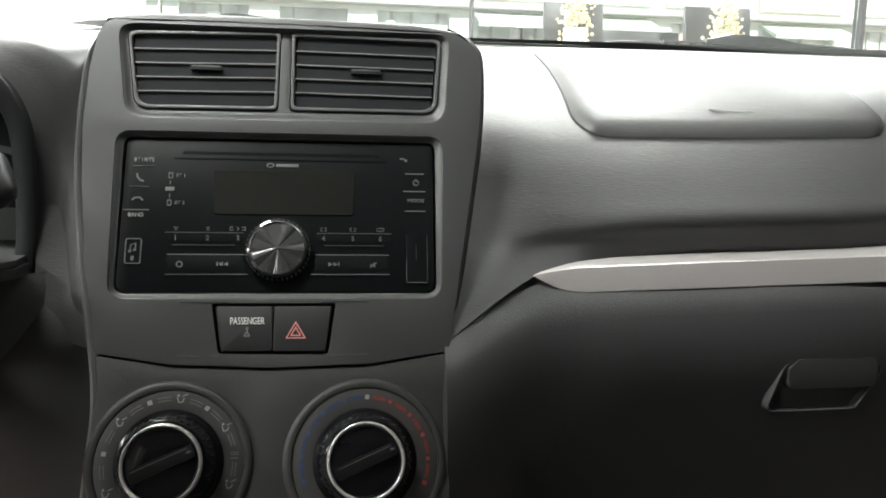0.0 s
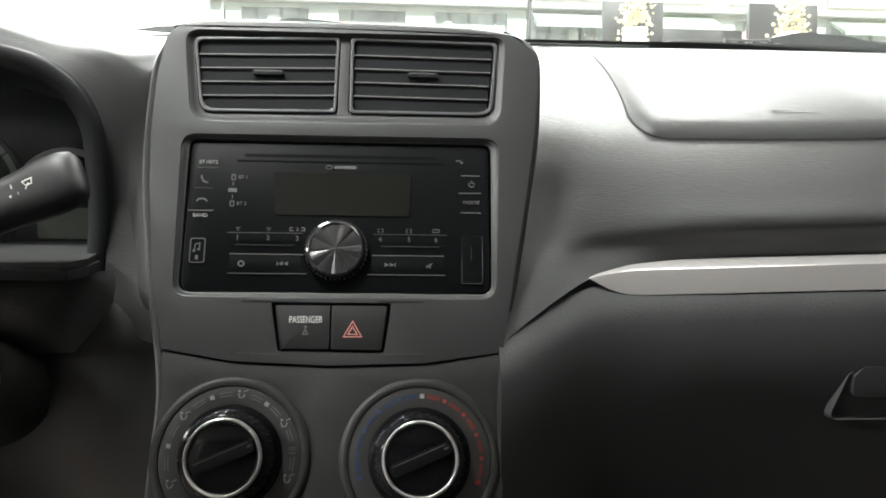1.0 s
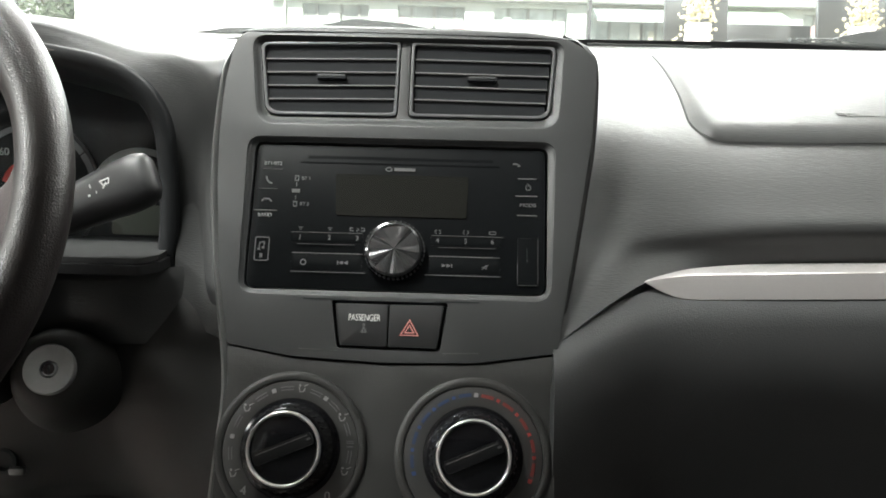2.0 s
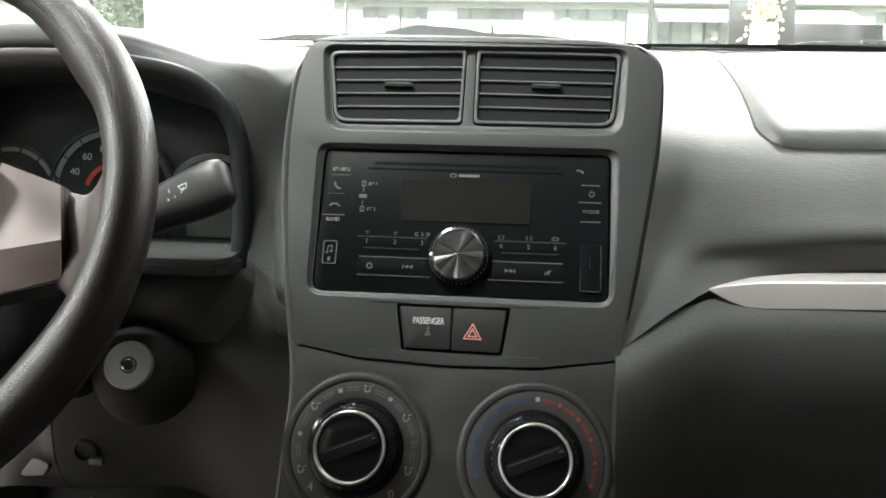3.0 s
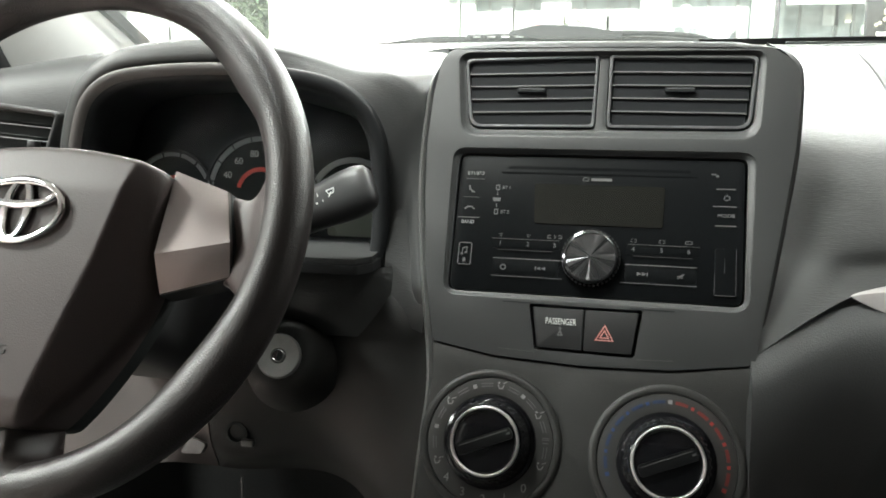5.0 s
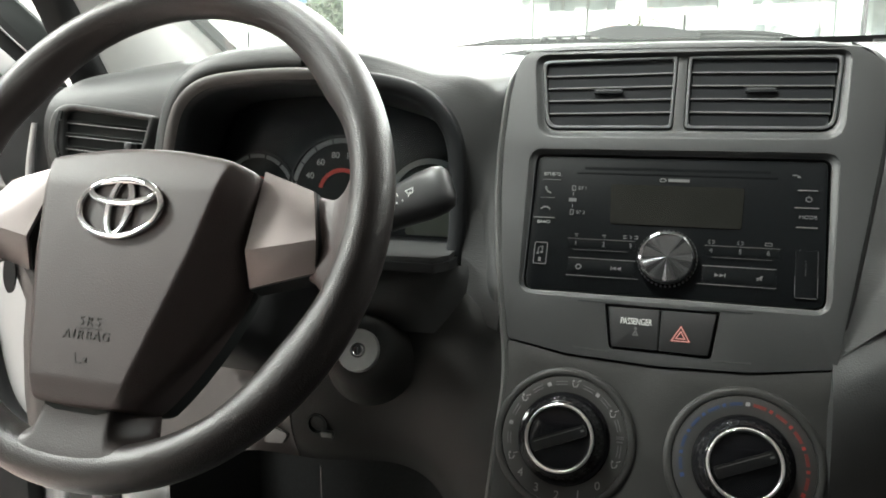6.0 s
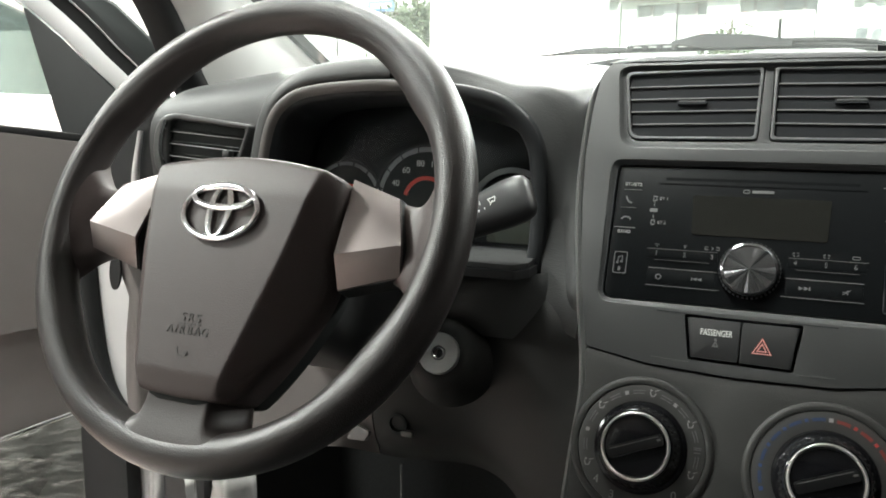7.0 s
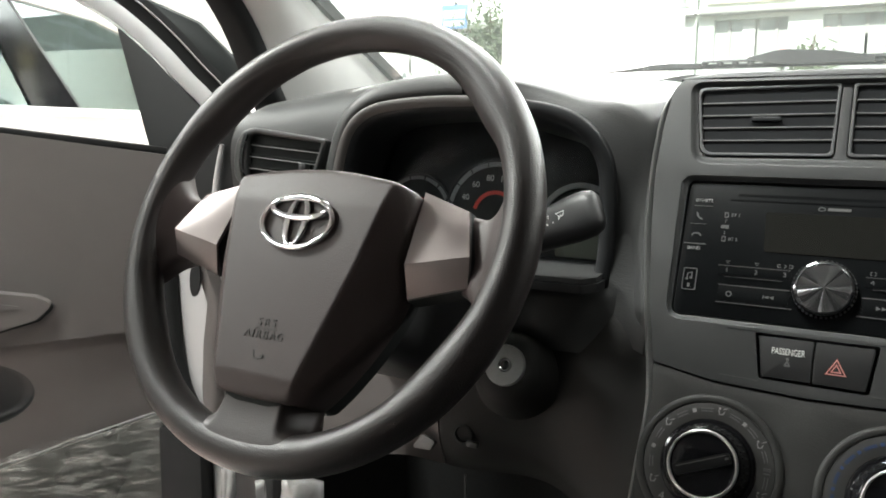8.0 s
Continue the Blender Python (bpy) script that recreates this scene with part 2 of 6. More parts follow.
def plate(outer, z0, z1, holes=(), bevel=0.0, seg=2, top=None):
    """A plate with real holes; z1 is its front. top(x, y): an added height of the front."""
    bm = bmesh.new()
    rings = []
    for loop in (outer, *holes):
        vs = [bm.verts.new((x, y, z1)) for x, y in loop]
        for i in range(len(vs)):
            bm.edges.new((vs[i - 1], vs[i]))
        rings.append(vs)
    bmesh.ops.triangle_fill(bm, use_beauty=True, use_dissolve=False, edges=bm.edges[:])
    faces = bm.faces[:]
    bmesh.ops.recalc_face_normals(bm, faces=faces)
    if faces and faces[0].normal.z < 0:
        bmesh.ops.reverse_faces(bm, faces=faces)
    back = bmesh.ops.extrude_face_region(bm, geom=faces)
    moved = [v for v in back["geom"] if isinstance(v, bmesh.types.BMVert)]
    for v in moved:
        v.co.z = z0
    bmesh.ops.recalc_face_normals(bm, faces=bm.faces)
    if bevel:
        front = [e for e in bm.edges if all(abs(v.co.z - z1) < 1e-7 for v in e.verts) and len(e.link_faces) == 2 and e.calc_face_angle(0) > radians(40)]
        bmesh.ops.bevel(bm, geom=front, offset=bevel, segments=seg, profile=0.6, affect="EDGES", clamp_overlap=True)
    if top:
        for v in bm.verts:
            if v.co.z > z0 + (z1 - z0) * 0.3:
                v.co.z += top(v.co.x, v.co.y)
    return bm


def box(sx, sy, sz, bevel=0.0, at=(0, 0, 0), seg=2):
    bm = bmesh.new()
    bmesh.ops.create_cube(bm, size=1, matrix=Matrix.Translation(at) @ Matrix.Diagonal((sx, sy, sz, 1)))
    return soften(bm, bevel, seg) if bevel else bm


def join(*bms):
    """Several closed pieces of one part in one bmesh."""
    out = bms[0]
    for b in bms[1:]:
        me = bpy.data.meshes.new("piece")
        b.to_mesh(me)
        b.free()
        out.from_mesh(me)
        bpy.data.meshes.remove(me)
    return out


def bridge(rings, closed=True, caps=(False, False)):
    """A skin over rings of equal counts."""
    bm = bmesh.new()
    vs = [[bm.verts.new(p) for p in ring] for ring in rings]
    k = len(vs[0])
    for a, b in zip(vs, vs[1:]):
        for i in range(k if closed else k - 1):
            j = (i + 1) % k
            bm.faces.new((a[i], a[j], b[j], b[i]))
    if caps[0]:
        bm.faces.new(vs[0])
    if caps[1]:
        bm.faces.new(vs[-1])
    return bm


def revolve(profile, n=48, caps=(True, True)):
    """Turn a profile of (radius, height) about z."""
    return bridge([[(r * math.cos(2 * math.pi * i / n), r * math.sin(2 * math.pi * i / n), h) for i in range(n)] for r, h in profile], True, caps)


def tube(path, radius, n=10, caps=True):
    pts = [Vector(p) for p in path]
    rings, up = [], None
    for i, p in enumerate(pts):
        d = (pts[min(i + 1, len(pts) - 1)] - pts[max(i - 1, 0)]).normalized()
        if up is None:
            up = d.orthogonal().normalized()
        up = (up - d * up.dot(d)).normalized()
        side = d.cross(up)
        r = radius(i / (len(pts) - 1)) if callable(radius) else radius
        rings.append([p + r * (math.cos(2 * math.pi * k / n) * up + math.sin(2 * math.pi * k / n) * side) for k in range(n)])
    return bridge(rings, True, (caps, caps))


def spline(pts, steps):
    """A smooth curve through points of any dimension."""
    p = [np.array(q, float) for q in pts]
    p = [2 * p[0] - p[1], *p, 2 * p[-1] - p[-2]]
    out = []
    for i in range(1, len(p) - 2):
        for j in range(steps):
            t = j / steps
            a, b, c, d = p[i - 1 : i + 3]
            out.append(0.5 * (2 * b + (c - a) * t + (2 * a - 5 * b + 4 * c - d) * t**2 + (3 * b - a - 3 * c + d) * t**3))
    out.append(p[-2])
    return out


class Skin:
    """A smooth surface through cross-sections (y, z) at several x."""

    def __init__(self, stations):
        self.xs = [s[0] for s in stations]
        self.rows = [np.array(s[1], float) for s in stations]

    def place(self, x, v, lift=0.0):
        def at(x, v):
            xs = self.xs
            i = max(0, min(len(xs) - 2, int(np.searchsorted(xs, x, side="right")) - 1))
            h = xs[i + 1] - xs[i]
            t = min(1.0, max(0.0, (x - xs[i]) / h))
            R = self.rows
            slope = lambda k: (R[min(k + 1, len(R) - 1)] - R[max(k - 1, 0)]) / (xs[min(k + 1, len(R) - 1)] - xs[max(k - 1, 0)])
            rows = R[i] * (2 * t**3 - 3 * t**2 + 1) + R[i + 1] * (3 * t**2 - 2 * t**3) + h * (slope(i) * (t**3 - 2 * t**2 + t) + slope(i + 1) * (t**3 - t**2))
            k = len(rows)
            j = max(0, min(k - 2, int(v)))
            f = v - j
            p = lambda n: rows[n] if 0 <= n < k else (2 * rows[0] - rows[1] if n < 0 else 2 * rows[-1] - rows[-2])
            a, b, c, d = p(j - 1), p(j), p(j + 1), p(j + 2)
            q = 0.5 * (2 * b + (c - a) * f + (2 * a - 5 * b + 4 * c - d) * f**2 + (3 * b - a - 3 * c + d) * f**3)
            return Vector((x, q[0], q[1]))

        p = at(x, v)
        if lift:
            e = 0.01
            n = (at(x + e, v) - at(x - e, v)).cross(at(x, min(v + 0.05, len(self.rows[0]) - 1)) - at(x, max(v - 0.05, 0)))
            n.normalize()
            p = p - n * lift
        return p

    def sheet(self, x0, x1, v0, v1, nx, nv, lift=0.0, thick=0.004, limits=None, roll=0.0, edge=0.0):
        """A patch with thickness; limits(v) gives its own x range for each row, roll sinks its front rows by up to edge."""
        bm = bmesh.new()
        rows = []
        for off in (lift, lift - thick):
            grid = []
            for j in range(nv + 1):
                v = v0 + (v1 - v0) * j / nv
                a, b = limits(v) if limits else (x0, x1)
                grid.append([bm.verts.new(self.place(a + (b - a) * i / nx, v, off - edge * max(max(0.0, 1 - (v1 - v) / roll), max(0.0, 1 - i / nx / 0.07, 1 - (nx - i) / nx / 0.06)) ** 2 if roll else off)) for i in range(nx + 1)])
            rows.append(grid)
        for g in rows:
            for j in range(nv):
                for i in range(nx):
                    bm.faces.new((g[j][i], g[j][i + 1], g[j + 1][i + 1], g[j + 1][i]))
        f, b = rows
        rim = [(0, i) for i in range(nx)] + [(j, nx) for j in range(nv)] + [(nv, i) for i in range(nx, 0, -1)] + [(j, 0) for j in range(nv, 0, -1)]
        for q in range(len(rim)):
            (j, i), (jj, ii) = rim[q], rim[(q + 1) % len(rim)]
            bm.faces.new((f[j][i], f[jj][ii], b[jj][ii], b[j][i]))
        return bm


WORDS = {}


def writing(body, size, depth=0.0003):
    """Words in the built-in font as a mesh, centred."""
    key = (body, size)
    if key not in WORDS:
        cu = bpy.data.curves.new("writing", "FONT")
        cu.body, cu.size, cu.extrude, cu.align_x, cu.align_y = body, size, depth, "CENTER", "CENTER"
        tmp = bpy.data.objects.new("writing", cu)
        scene.collection.objects.link(tmp)
        bpy.context.view_layer.update()
        me = bpy.data.meshes.new_from_object(tmp.evaluated_get(bpy.context.evaluated_depsgraph_get()))
        bpy.data.objects.remove(tmp)
        WORDS[key] = me
    return WORDS[key].copy()


def word(name, body, size, x, y, z, mat, parent, squeeze=1.0, turn=0.0):
    me = writing(body, size)
    me.materials.clear()
    me.materials.append(mat)
    ob = part(name, me, mat, parent, m=Matrix.Translation((x, y, z)) @ Matrix.Rotation(radians(turn), 4, "Z") @ Matrix.Diagonal((squeeze, 1, 1, 1)))
    return ob


def bars(name, items, z, mat, parent, h=0.0004):
    """Flat printed strokes: rectangles (cx, cy, w, h[, turn])."""
    bm = bmesh.new()
    for it in items:
        cx, cy, w, hh = it[:4]
        a = it[4] if len(it) > 4 else 0
        bmesh.ops.create_cube(bm, size=1, matrix=Matrix.Translation((cx, cy, z)) @ Matrix.Rotation(radians(a), 4, "Z") @ Matrix.Diagonal((w, hh, h, 1)))
    return part(name, bm, mat, parent)


def ring_piece(cx, cy, r0, r1, a0, a1, z0, z1, n=16):
    outer, inner = circle(cx, cy, r1, n=n, a0=a0, a1=a1), circle(cx, cy, r0, n=n, a0=a1, a1=a0)
    return plate(outer + inner, z0, z1)


def stroke(pts, width, z, h=0.0004):
    """A printed line of even width through 2D points."""
    bm = bmesh.new()
    for (x0, y0), (x1, y1) in zip(pts, pts[1:]):
        d = math.hypot(x1 - x0, y1 - y0)
        bmesh.ops.create_cube(bm, size=1, matrix=Matrix.Translation(((x0 + x1) / 2, (y0 + y1) / 2, z)) @ Matrix.Rotation(math.atan2(y1 - y0, x1 - x0), 4, "Z") @ Matrix.Diagonal((d + width * 0.6, width, h, 1)))
    return bm

# ---- the dashboard ----
PANEL = pose(0, 0, 1.0, 67, 0, 0)  # centre stack: x across, y up its slope, z towards the cabin
dash = thing("dashboard", pose(0, 0, 0), "dark grey moulded plastic car dashboard with silver trim", "dashboard")

right_skin = Skin([
    (0.112, [(0.47, 1.166), (0.36, 1.147), (0.24, 1.123), (0.147, 1.099), (0.092, 1.073), (0.060, 1.045), (0.038, 1.015), (0.014, 0.984), (-0.008, 0.955), (-0.036, 0.922)]),
    (0.150, [(0.47, 1.166), (0.36, 1.147), (0.24, 1.122), (0.149, 1.096), (0.0955, 1.069), (0.064, 1.0415), (0.042, 1.0115), (0.022, 0.985), (0.005, 0.968), (-0.014, 0.945)]),
    (0.185, [(0.47, 1.166), (0.36, 1.147), (0.24, 1.121), (0.15, 1.094), (0.096, 1.067), (0.064, 1.040), (0.040, 1.010), (0.026, 0.988), (0.022, 0.974), (0.0055, 0.9600)]),
    (0.260, [(0.47, 1.166), (0.36, 1.146), (0.24, 1.118), (0.15, 1.088), (0.100, 1.062), (0.066, 1.037), (0.040, 1.012), (0.0255, 0.995), (0.0285, 0.981), (0.0325, 0.9655)]),
    (0.460, [(0.47, 1.168), (0.36, 1.148), (0.24, 1.120), (0.15, 1.091), (0.100, 1.066), (0.066, 1.042), (0.040, 1.019), (0.0255, 1.003), (0.0285, 0.989), (0.0325, 0.9740)]),
    (0.780, [(0.47, 1.170), (0.37, 1.152), (0.27, 1.128), (0.19, 1.100), (0.150, 1.076), (0.120, 1.052), (0.096, 1.028), (0.0845, 1.013), (0.0870, 1.000), (0.0910, 0.9865)]),
])
part("passenger_pad", right_skin.sheet(0.112, 0.78, 0, 9, 60, 72, 0, 0.012), pad_mat, dash, "grained grey upper dash pad")


def cover_limits(grow):
    def limits(v):
        back = max(0.0, 4.25 + grow * 12 - v)
        r = 0.75
        round_in = 0.03 * (1 - math.sqrt(max(0.0, 1 - (1 - min(back, r) / r) ** 2)))
        y = right_skin.place(0.35, v).y
        lean = (y - 0.10) * 0.10
        return 0.229 + lean + round_in - grow, 0.515 + lean * 1.2 - round_in + grow
    return limits


part("airbag_seam", right_skin.sheet(0, 0, 0.94, 4.285, 40, 36, 0.0002, 0.004, cover_limits(0.0017)), groove_mat, dash)
cover = part("airbag_cover", right_skin.sheet(0, 0, 0.98, 4.24, 56, 60, 0.0072, 0.010, cover_limits(0.0), 0.42, 0.0064), pad_mat, dash, "smooth grey passenger airbag lid")
mark = right_skin.place(0.372, 3.60, 0.0076)
bm = bmesh.new()
for i, (dx, w) in enumerate([(-0.017, 0.007), (-0.007, 0.009), (0.005, 0.008), (0.016, 0.009)]):
    for k in range(2):
        bmesh.ops.create_cube(bm, size=1, matrix=Matrix.Translation(mark + Vector((dx, 0.004 * k, 0.0015 * k))) @ Matrix.Rotation(radians(24), 4, "X") @ Matrix.Diagonal((w, 0.0012, 0.0003, 1)))
part("embossed_mark", bm, pad_mat, cover)

low_skin = Skin([
    (0.108, [(-0.036, 0.926), (-0.060, 0.896), (-0.073, 0.846), (-0.076, 0.780), (-0.07, 0.70)]),
    (0.150, [(-0.012, 0.944), (-0.034, 0.918), (-0.041, 0.872), (-0.032, 0.810), (-0.005, 0.70)]),
    (0.190, [(0.002, 0.955), (-0.018, 0.928), (-0.021, 0.880), (-0.006, 0.812), (0.04, 0.70)]),
    (0.260, [(0.004, 0.958), (-0.0145, 0.932), (-0.0160, 0.884), (0.007, 0.816), (0.055, 0.70)]),
    (0.460, [(0.010, 0.965), (-0.0085, 0.938), (-0.0100, 0.887), (0.013, 0.819), (0.060, 0.70)]),
    (0.780, [(0.075, 0.975), (0.057, 0.947), (0.052, 0.896), (0.070, 0.828), (0.115, 0.70)]),
])
part("passenger_lower_panel", low_skin.sheet(0.108, 0.78, 0, 4, 50, 30, -0.002, 0.012), lower_mat, dash, "dark grey lower dash panel")


def lid_limits(v):
    return 0.232 - 0.022 * (v - 1) + 0.012 * max(0, 1.25 - v) * 3, 0.70


lid = part("glovebox_lid", low_skin.sheet(0, 0, 1.0, 3.9, 40, 26, -0.0018, 0.006, lid_limits), lower_mat, dash, "closed dark glovebox lid")
GRIP = pose(0.394, -0.0142, 0.883, 85, 0, 3) @ Matrix.Scale(0.956, 4)
hole = [(-0.048, -0.023), (0.028, -0.023), (0.049, 0.004), (0.048, 0.018), (-0.024, 0.018), (-0.033, 0.010)]
part("handle_frame", plate(fillet([(x * 1.03, y * 1.04) for x, y in hole], 0.006), -0.008, 0.0006, [fillet(hole, 0.005)], 0.0006), lower_mat, lid, m=GRIP)
# recess floor coloured black to deepen the shade behind the handle
part("handle_recess", plate(fillet(hole, 0.005), -0.022, -0.012), black_mat, lid, m=GRIP)
part("handle", plate(fillet([(-0.031, -0.006), (0.043, -0.006), (0.046, 0.004), (0.044, 0.017), (-0.022, 0.017), (-0.030, 0.010)], 0.004), -0.006, 0.0022, (), 0.002), console_mat, lid, "dark pull handle", m=GRIP)

# silver strip that runs from its tip to the passenger's door
rings = []
for i in range(49):
    x = 0.1755 + (0.78 - 0.1755) * (i / 48) ** 1.35
    f = min(1.0, (x - 0.1755) / 0.034)
    up = 0.9580 + 0.0052 * min(1, f) ** 0.7 + (x - 0.1755) * 0.040
    low = 0.9578 - 0.0115 * math.sin(min(1, f) * math.pi / 2) + max(0, x - 0.21) * 0.034
    back = 0.0 + max(0, x - 0.45) ** 1.6 * 0.42
    lip = 0.0006 * f
    rings.append([(x, back + 0.010 + 0.027 * min(1.0, f), up + 0.0012 + 0.006 * max(0.0, x - 0.30)), (x, back + 0.0020, up), (x, back + 0.0005, up - lip), (x, back - 0.0016 * f, (up + low) / 2), (x, back - 0.0030 * f, low + 0.0006 * f), (x, back - 0.0024 * f, low), (x, back + 0.016, low - 0.0004)])
part("silver_trim", bridge(rings, True, (True, True)), strip_mat, dash, "satin silver trim strip", sharp=28)

# driver's side
left_skin = Skin([
    (-0.720, [(0.47, 1.150), (0.36, 1.135), (0.24, 1.122), (0.160, 1.112), (0.118, 1.098), (0.104, 1.060), (0.106, 1.010), (0.110, 0.96)]),
    (-0.640, [(0.47, 1.155), (0.36, 1.143), (0.24, 1.132), (0.150, 1.120), (0.106, 1.102), (0.092, 1.060), (0.096, 1.010), (0.100, 0.96)]),
    (-0.500, [(0.47, 1.162), (0.36, 1.154), (0.24, 1.147), (0.160, 1.138), (0.120, 1.112), (0.104, 1.060), (0.106, 1.010), (0.104, 0.94)]),
    (-0.400, [(0.47, 1.166), (0.36, 1.160), (0.24, 1.152), (0.170, 1.142), (0.140, 1.118), (0.128, 1.060), (0.128, 1.010), (0.110, 0.94)]),
    (-0.220, [(0.47, 1.166), (0.36, 1.158), (0.24, 1.146), (0.170, 1.134), (0.140, 1.112), (0.128, 1.060), (0.118, 1.000), (0.060, 0.94)]),
    (-0.185, [(0.47, 1.166), (0.36, 1.156), (0.24, 1.142), (0.170, 1.128), (0.140, 1.106), (0.128, 1.060), (0.118, 1.000), (0.060, 0.94)]),
])
side_skin = Skin([
    (-0.170, [(0.47, 1.166), (0.36, 1.154), (0.24, 1.139), (0.120, 1.122), (0.060, 1.102), (0.031, 1.050), (0.027, 1.000), (0.014, 0.92)]),
    (-0.150, [(0.47, 1.166), (0.36, 1.152), (0.24, 1.135), (0.120, 1.117), (0.064, 1.096), (0.038, 1.050), (0.028, 1.000), (0.006, 0.915)]),
    (-0.128, [(0.47, 1.166), (0.36, 1.150), (0.24, 1.130), (0.120, 1.110), (0.072, 1.088), (0.050, 1.050), (0.030, 1.000), (-0.004, 0.91)]),
])


def pad_end(v):
    """The dash end is rounded off round the vent."""
    f = max(0.0, min(1.0, (v - 3.6) / 1.3))
    return -0.640 - 0.024 * math.sin(f * math.pi / 2), -0.190


part("driver_pad", left_skin.sheet(-0.665, -0.190, 0, 7, 50, 56, 0, 0.012, pad_end), pad_mat, dash, "grained grey upper dash pad")
part("inner_pad", side_skin.sheet(-0.1655, -0.128, 0, 7, 8, 56, 0, 0.012), pad_mat, dash)
mid_skin = Skin([(-0.128, [(0.47, 1.166), (0.30, 1.140), (0.16, 1.118), (0.10, 1.08)]), (0.112, [(0.47, 1.166), (0.30, 1.142), (0.16, 1.126), (0.10, 1.08)])])
part("centre_pad", mid_skin.sheet(-0.128, 0.112, 0, 3, 12, 20, 0, 0.012), pad_mat, dash)

# one panel, two tones: shade painted on the lock side, light on the knee
lock_panel_mat = material("shaded_lock_panel_plastic", (0.0160, 0.0156, 0.0152), 0.6, spec=0.25, bump=0.15, grain=900, vary=0.06)
knee_mat = material("lit_knee_plastic", (0.090, 0.075, 0.071), 0.5, bump=0.15, grain=900, vary=0.06)
knee_skin = Skin([
    (-0.700, [(0.108, 0.985), (0.060, 0.930), (0.050, 0.870), (0.060, 0.810), (0.085, 0.775)]),
    (-0.520, [(0.095, 0.970), (0.050, 0.925), (0.034, 0.885), (0.026, 0.848), (-0.002, 0.775)]),
    (-0.400, [(0.070, 0.962), (0.030, 0.920), (0.022, 0.885), (0.016, 0.848), (-0.012, 0.772)]),
    (-0.345, [(0.060, 0.960), (0.022, 0.915), (0.014, 0.880), (0.010, 0.838), (-0.008, 0.780)]),
    (-0.310, [(0.052, 0.959), (0.015, 0.915), (0.000, 0.860), (0.000, 0.800), (0.020, 0.766)]),
    (-0.200, [(0.030, 0.958), (0.006, 0.915), (-0.002, 0.860), (0.006, 0.800), (0.030, 0.760)]),
    (-0.112, [(0.010, 0.935), (-0.016, 0.880), (-0.040, 0.820), (-0.052, 0.760), (-0.055, 0.700)]),
])
part("screw_recess", revolve([(0.010, -0.004), (0.010, 0.0008), (0.0075, 0.0014), (0.0065, -0.002)], 20), seam_mat, dash, m=pose(-0.290, -0.0025, 0.810, 86, 0, 0))
# small pale box put in for the highlight beside the screw recess
part("recess_glint", box(0.012, 0.006, 0.006, 0.002, (-0.278, -0.006, 0.804)), trim_edge_mat, dash)
part("knee_panel", knee_skin.sheet(-0.585, -0.318, 0, 4, 30, 30, 0, 0.010), knee_mat, dash, "warm grey knee panel below the column, lightened for door light")
part("lock_panel", knee_skin.sheet(-0.3165, -0.112, 0, 4, 30, 30, 0, 0.010), lock_panel_mat, dash, "dark plastic panel round the ignition lock, deepened for shade")
top_skin = Skin([
    (-0.345, [(-0.010, 0.957), (-0.0130, 0.948), (-0.0115, 0.932), (-0.002, 0.902)]),
    (-0.215, [(-0.010, 0.957), (-0.0130, 0.948), (-0.0115, 0.932), (-0.002, 0.902)]),
    (-0.190, [(-0.004, 0.957), (-0.0065, 0.948), (-0.0060, 0.932), (-0.001, 0.902)]),
    (-0.170, [(0.010, 0.957), (0.0070, 0.948), (0.0055, 0.932), (0.003, 0.902)]),
    (-0.152, [(0.022, 0.957), (0.0190, 0.948), (0.0160, 0.932), (0.009, 0.902)]),
    (-0.138, [(0.020, 0.957), (0.017, 0.947), (0.013, 0.934), (0.006, 0.902)]),
])
part("knee_top", top_skin.sheet(-0.345, -0.140, 0, 3, 40, 18, 0.0, 0.006), pad_mat, dash, "grey pad edge under the instruments")
part("panel_tab", plate(fillet([(-0.018, -0.010), (0.012, -0.006), (0.018, 0.006), (-0.004, 0.010)], 0.004), -0.003, 0.003, (), 0.001), lip_mat, dash, "small pale tab under the column", m=pose(-0.331, -0.002, 0.793, 75, 0, -8) @ Matrix.Scale(0.75, 4))
part("hanging_lead", tube(spline([(-0.288, 0.0, 0.770), (-0.2885, 0.002, 0.750), (-0.289, 0.004, 0.700), (-0.290, 0.01, 0.62)], 5), 0.0011, 8), trim_edge_mat, dash, "thin grey lead")

# hood over the instruments
ARCH = [(-0.172, 0.950), (-0.167, 0.985), (-0.167, 1.030), (-0.171, 1.062), (-0.186, 1.086), (-0.214, 1.103), (-0.262, 1.112), (-0.323, 1.115), (-0.380, 1.112), (-0.412, 1.105), (-0.434, 1.088), (-0.446, 1.060), (-0.453, 1.020), (-0.460, 0.950)]
arch = [tuple(p) for p in spline(ARCH, 5)]


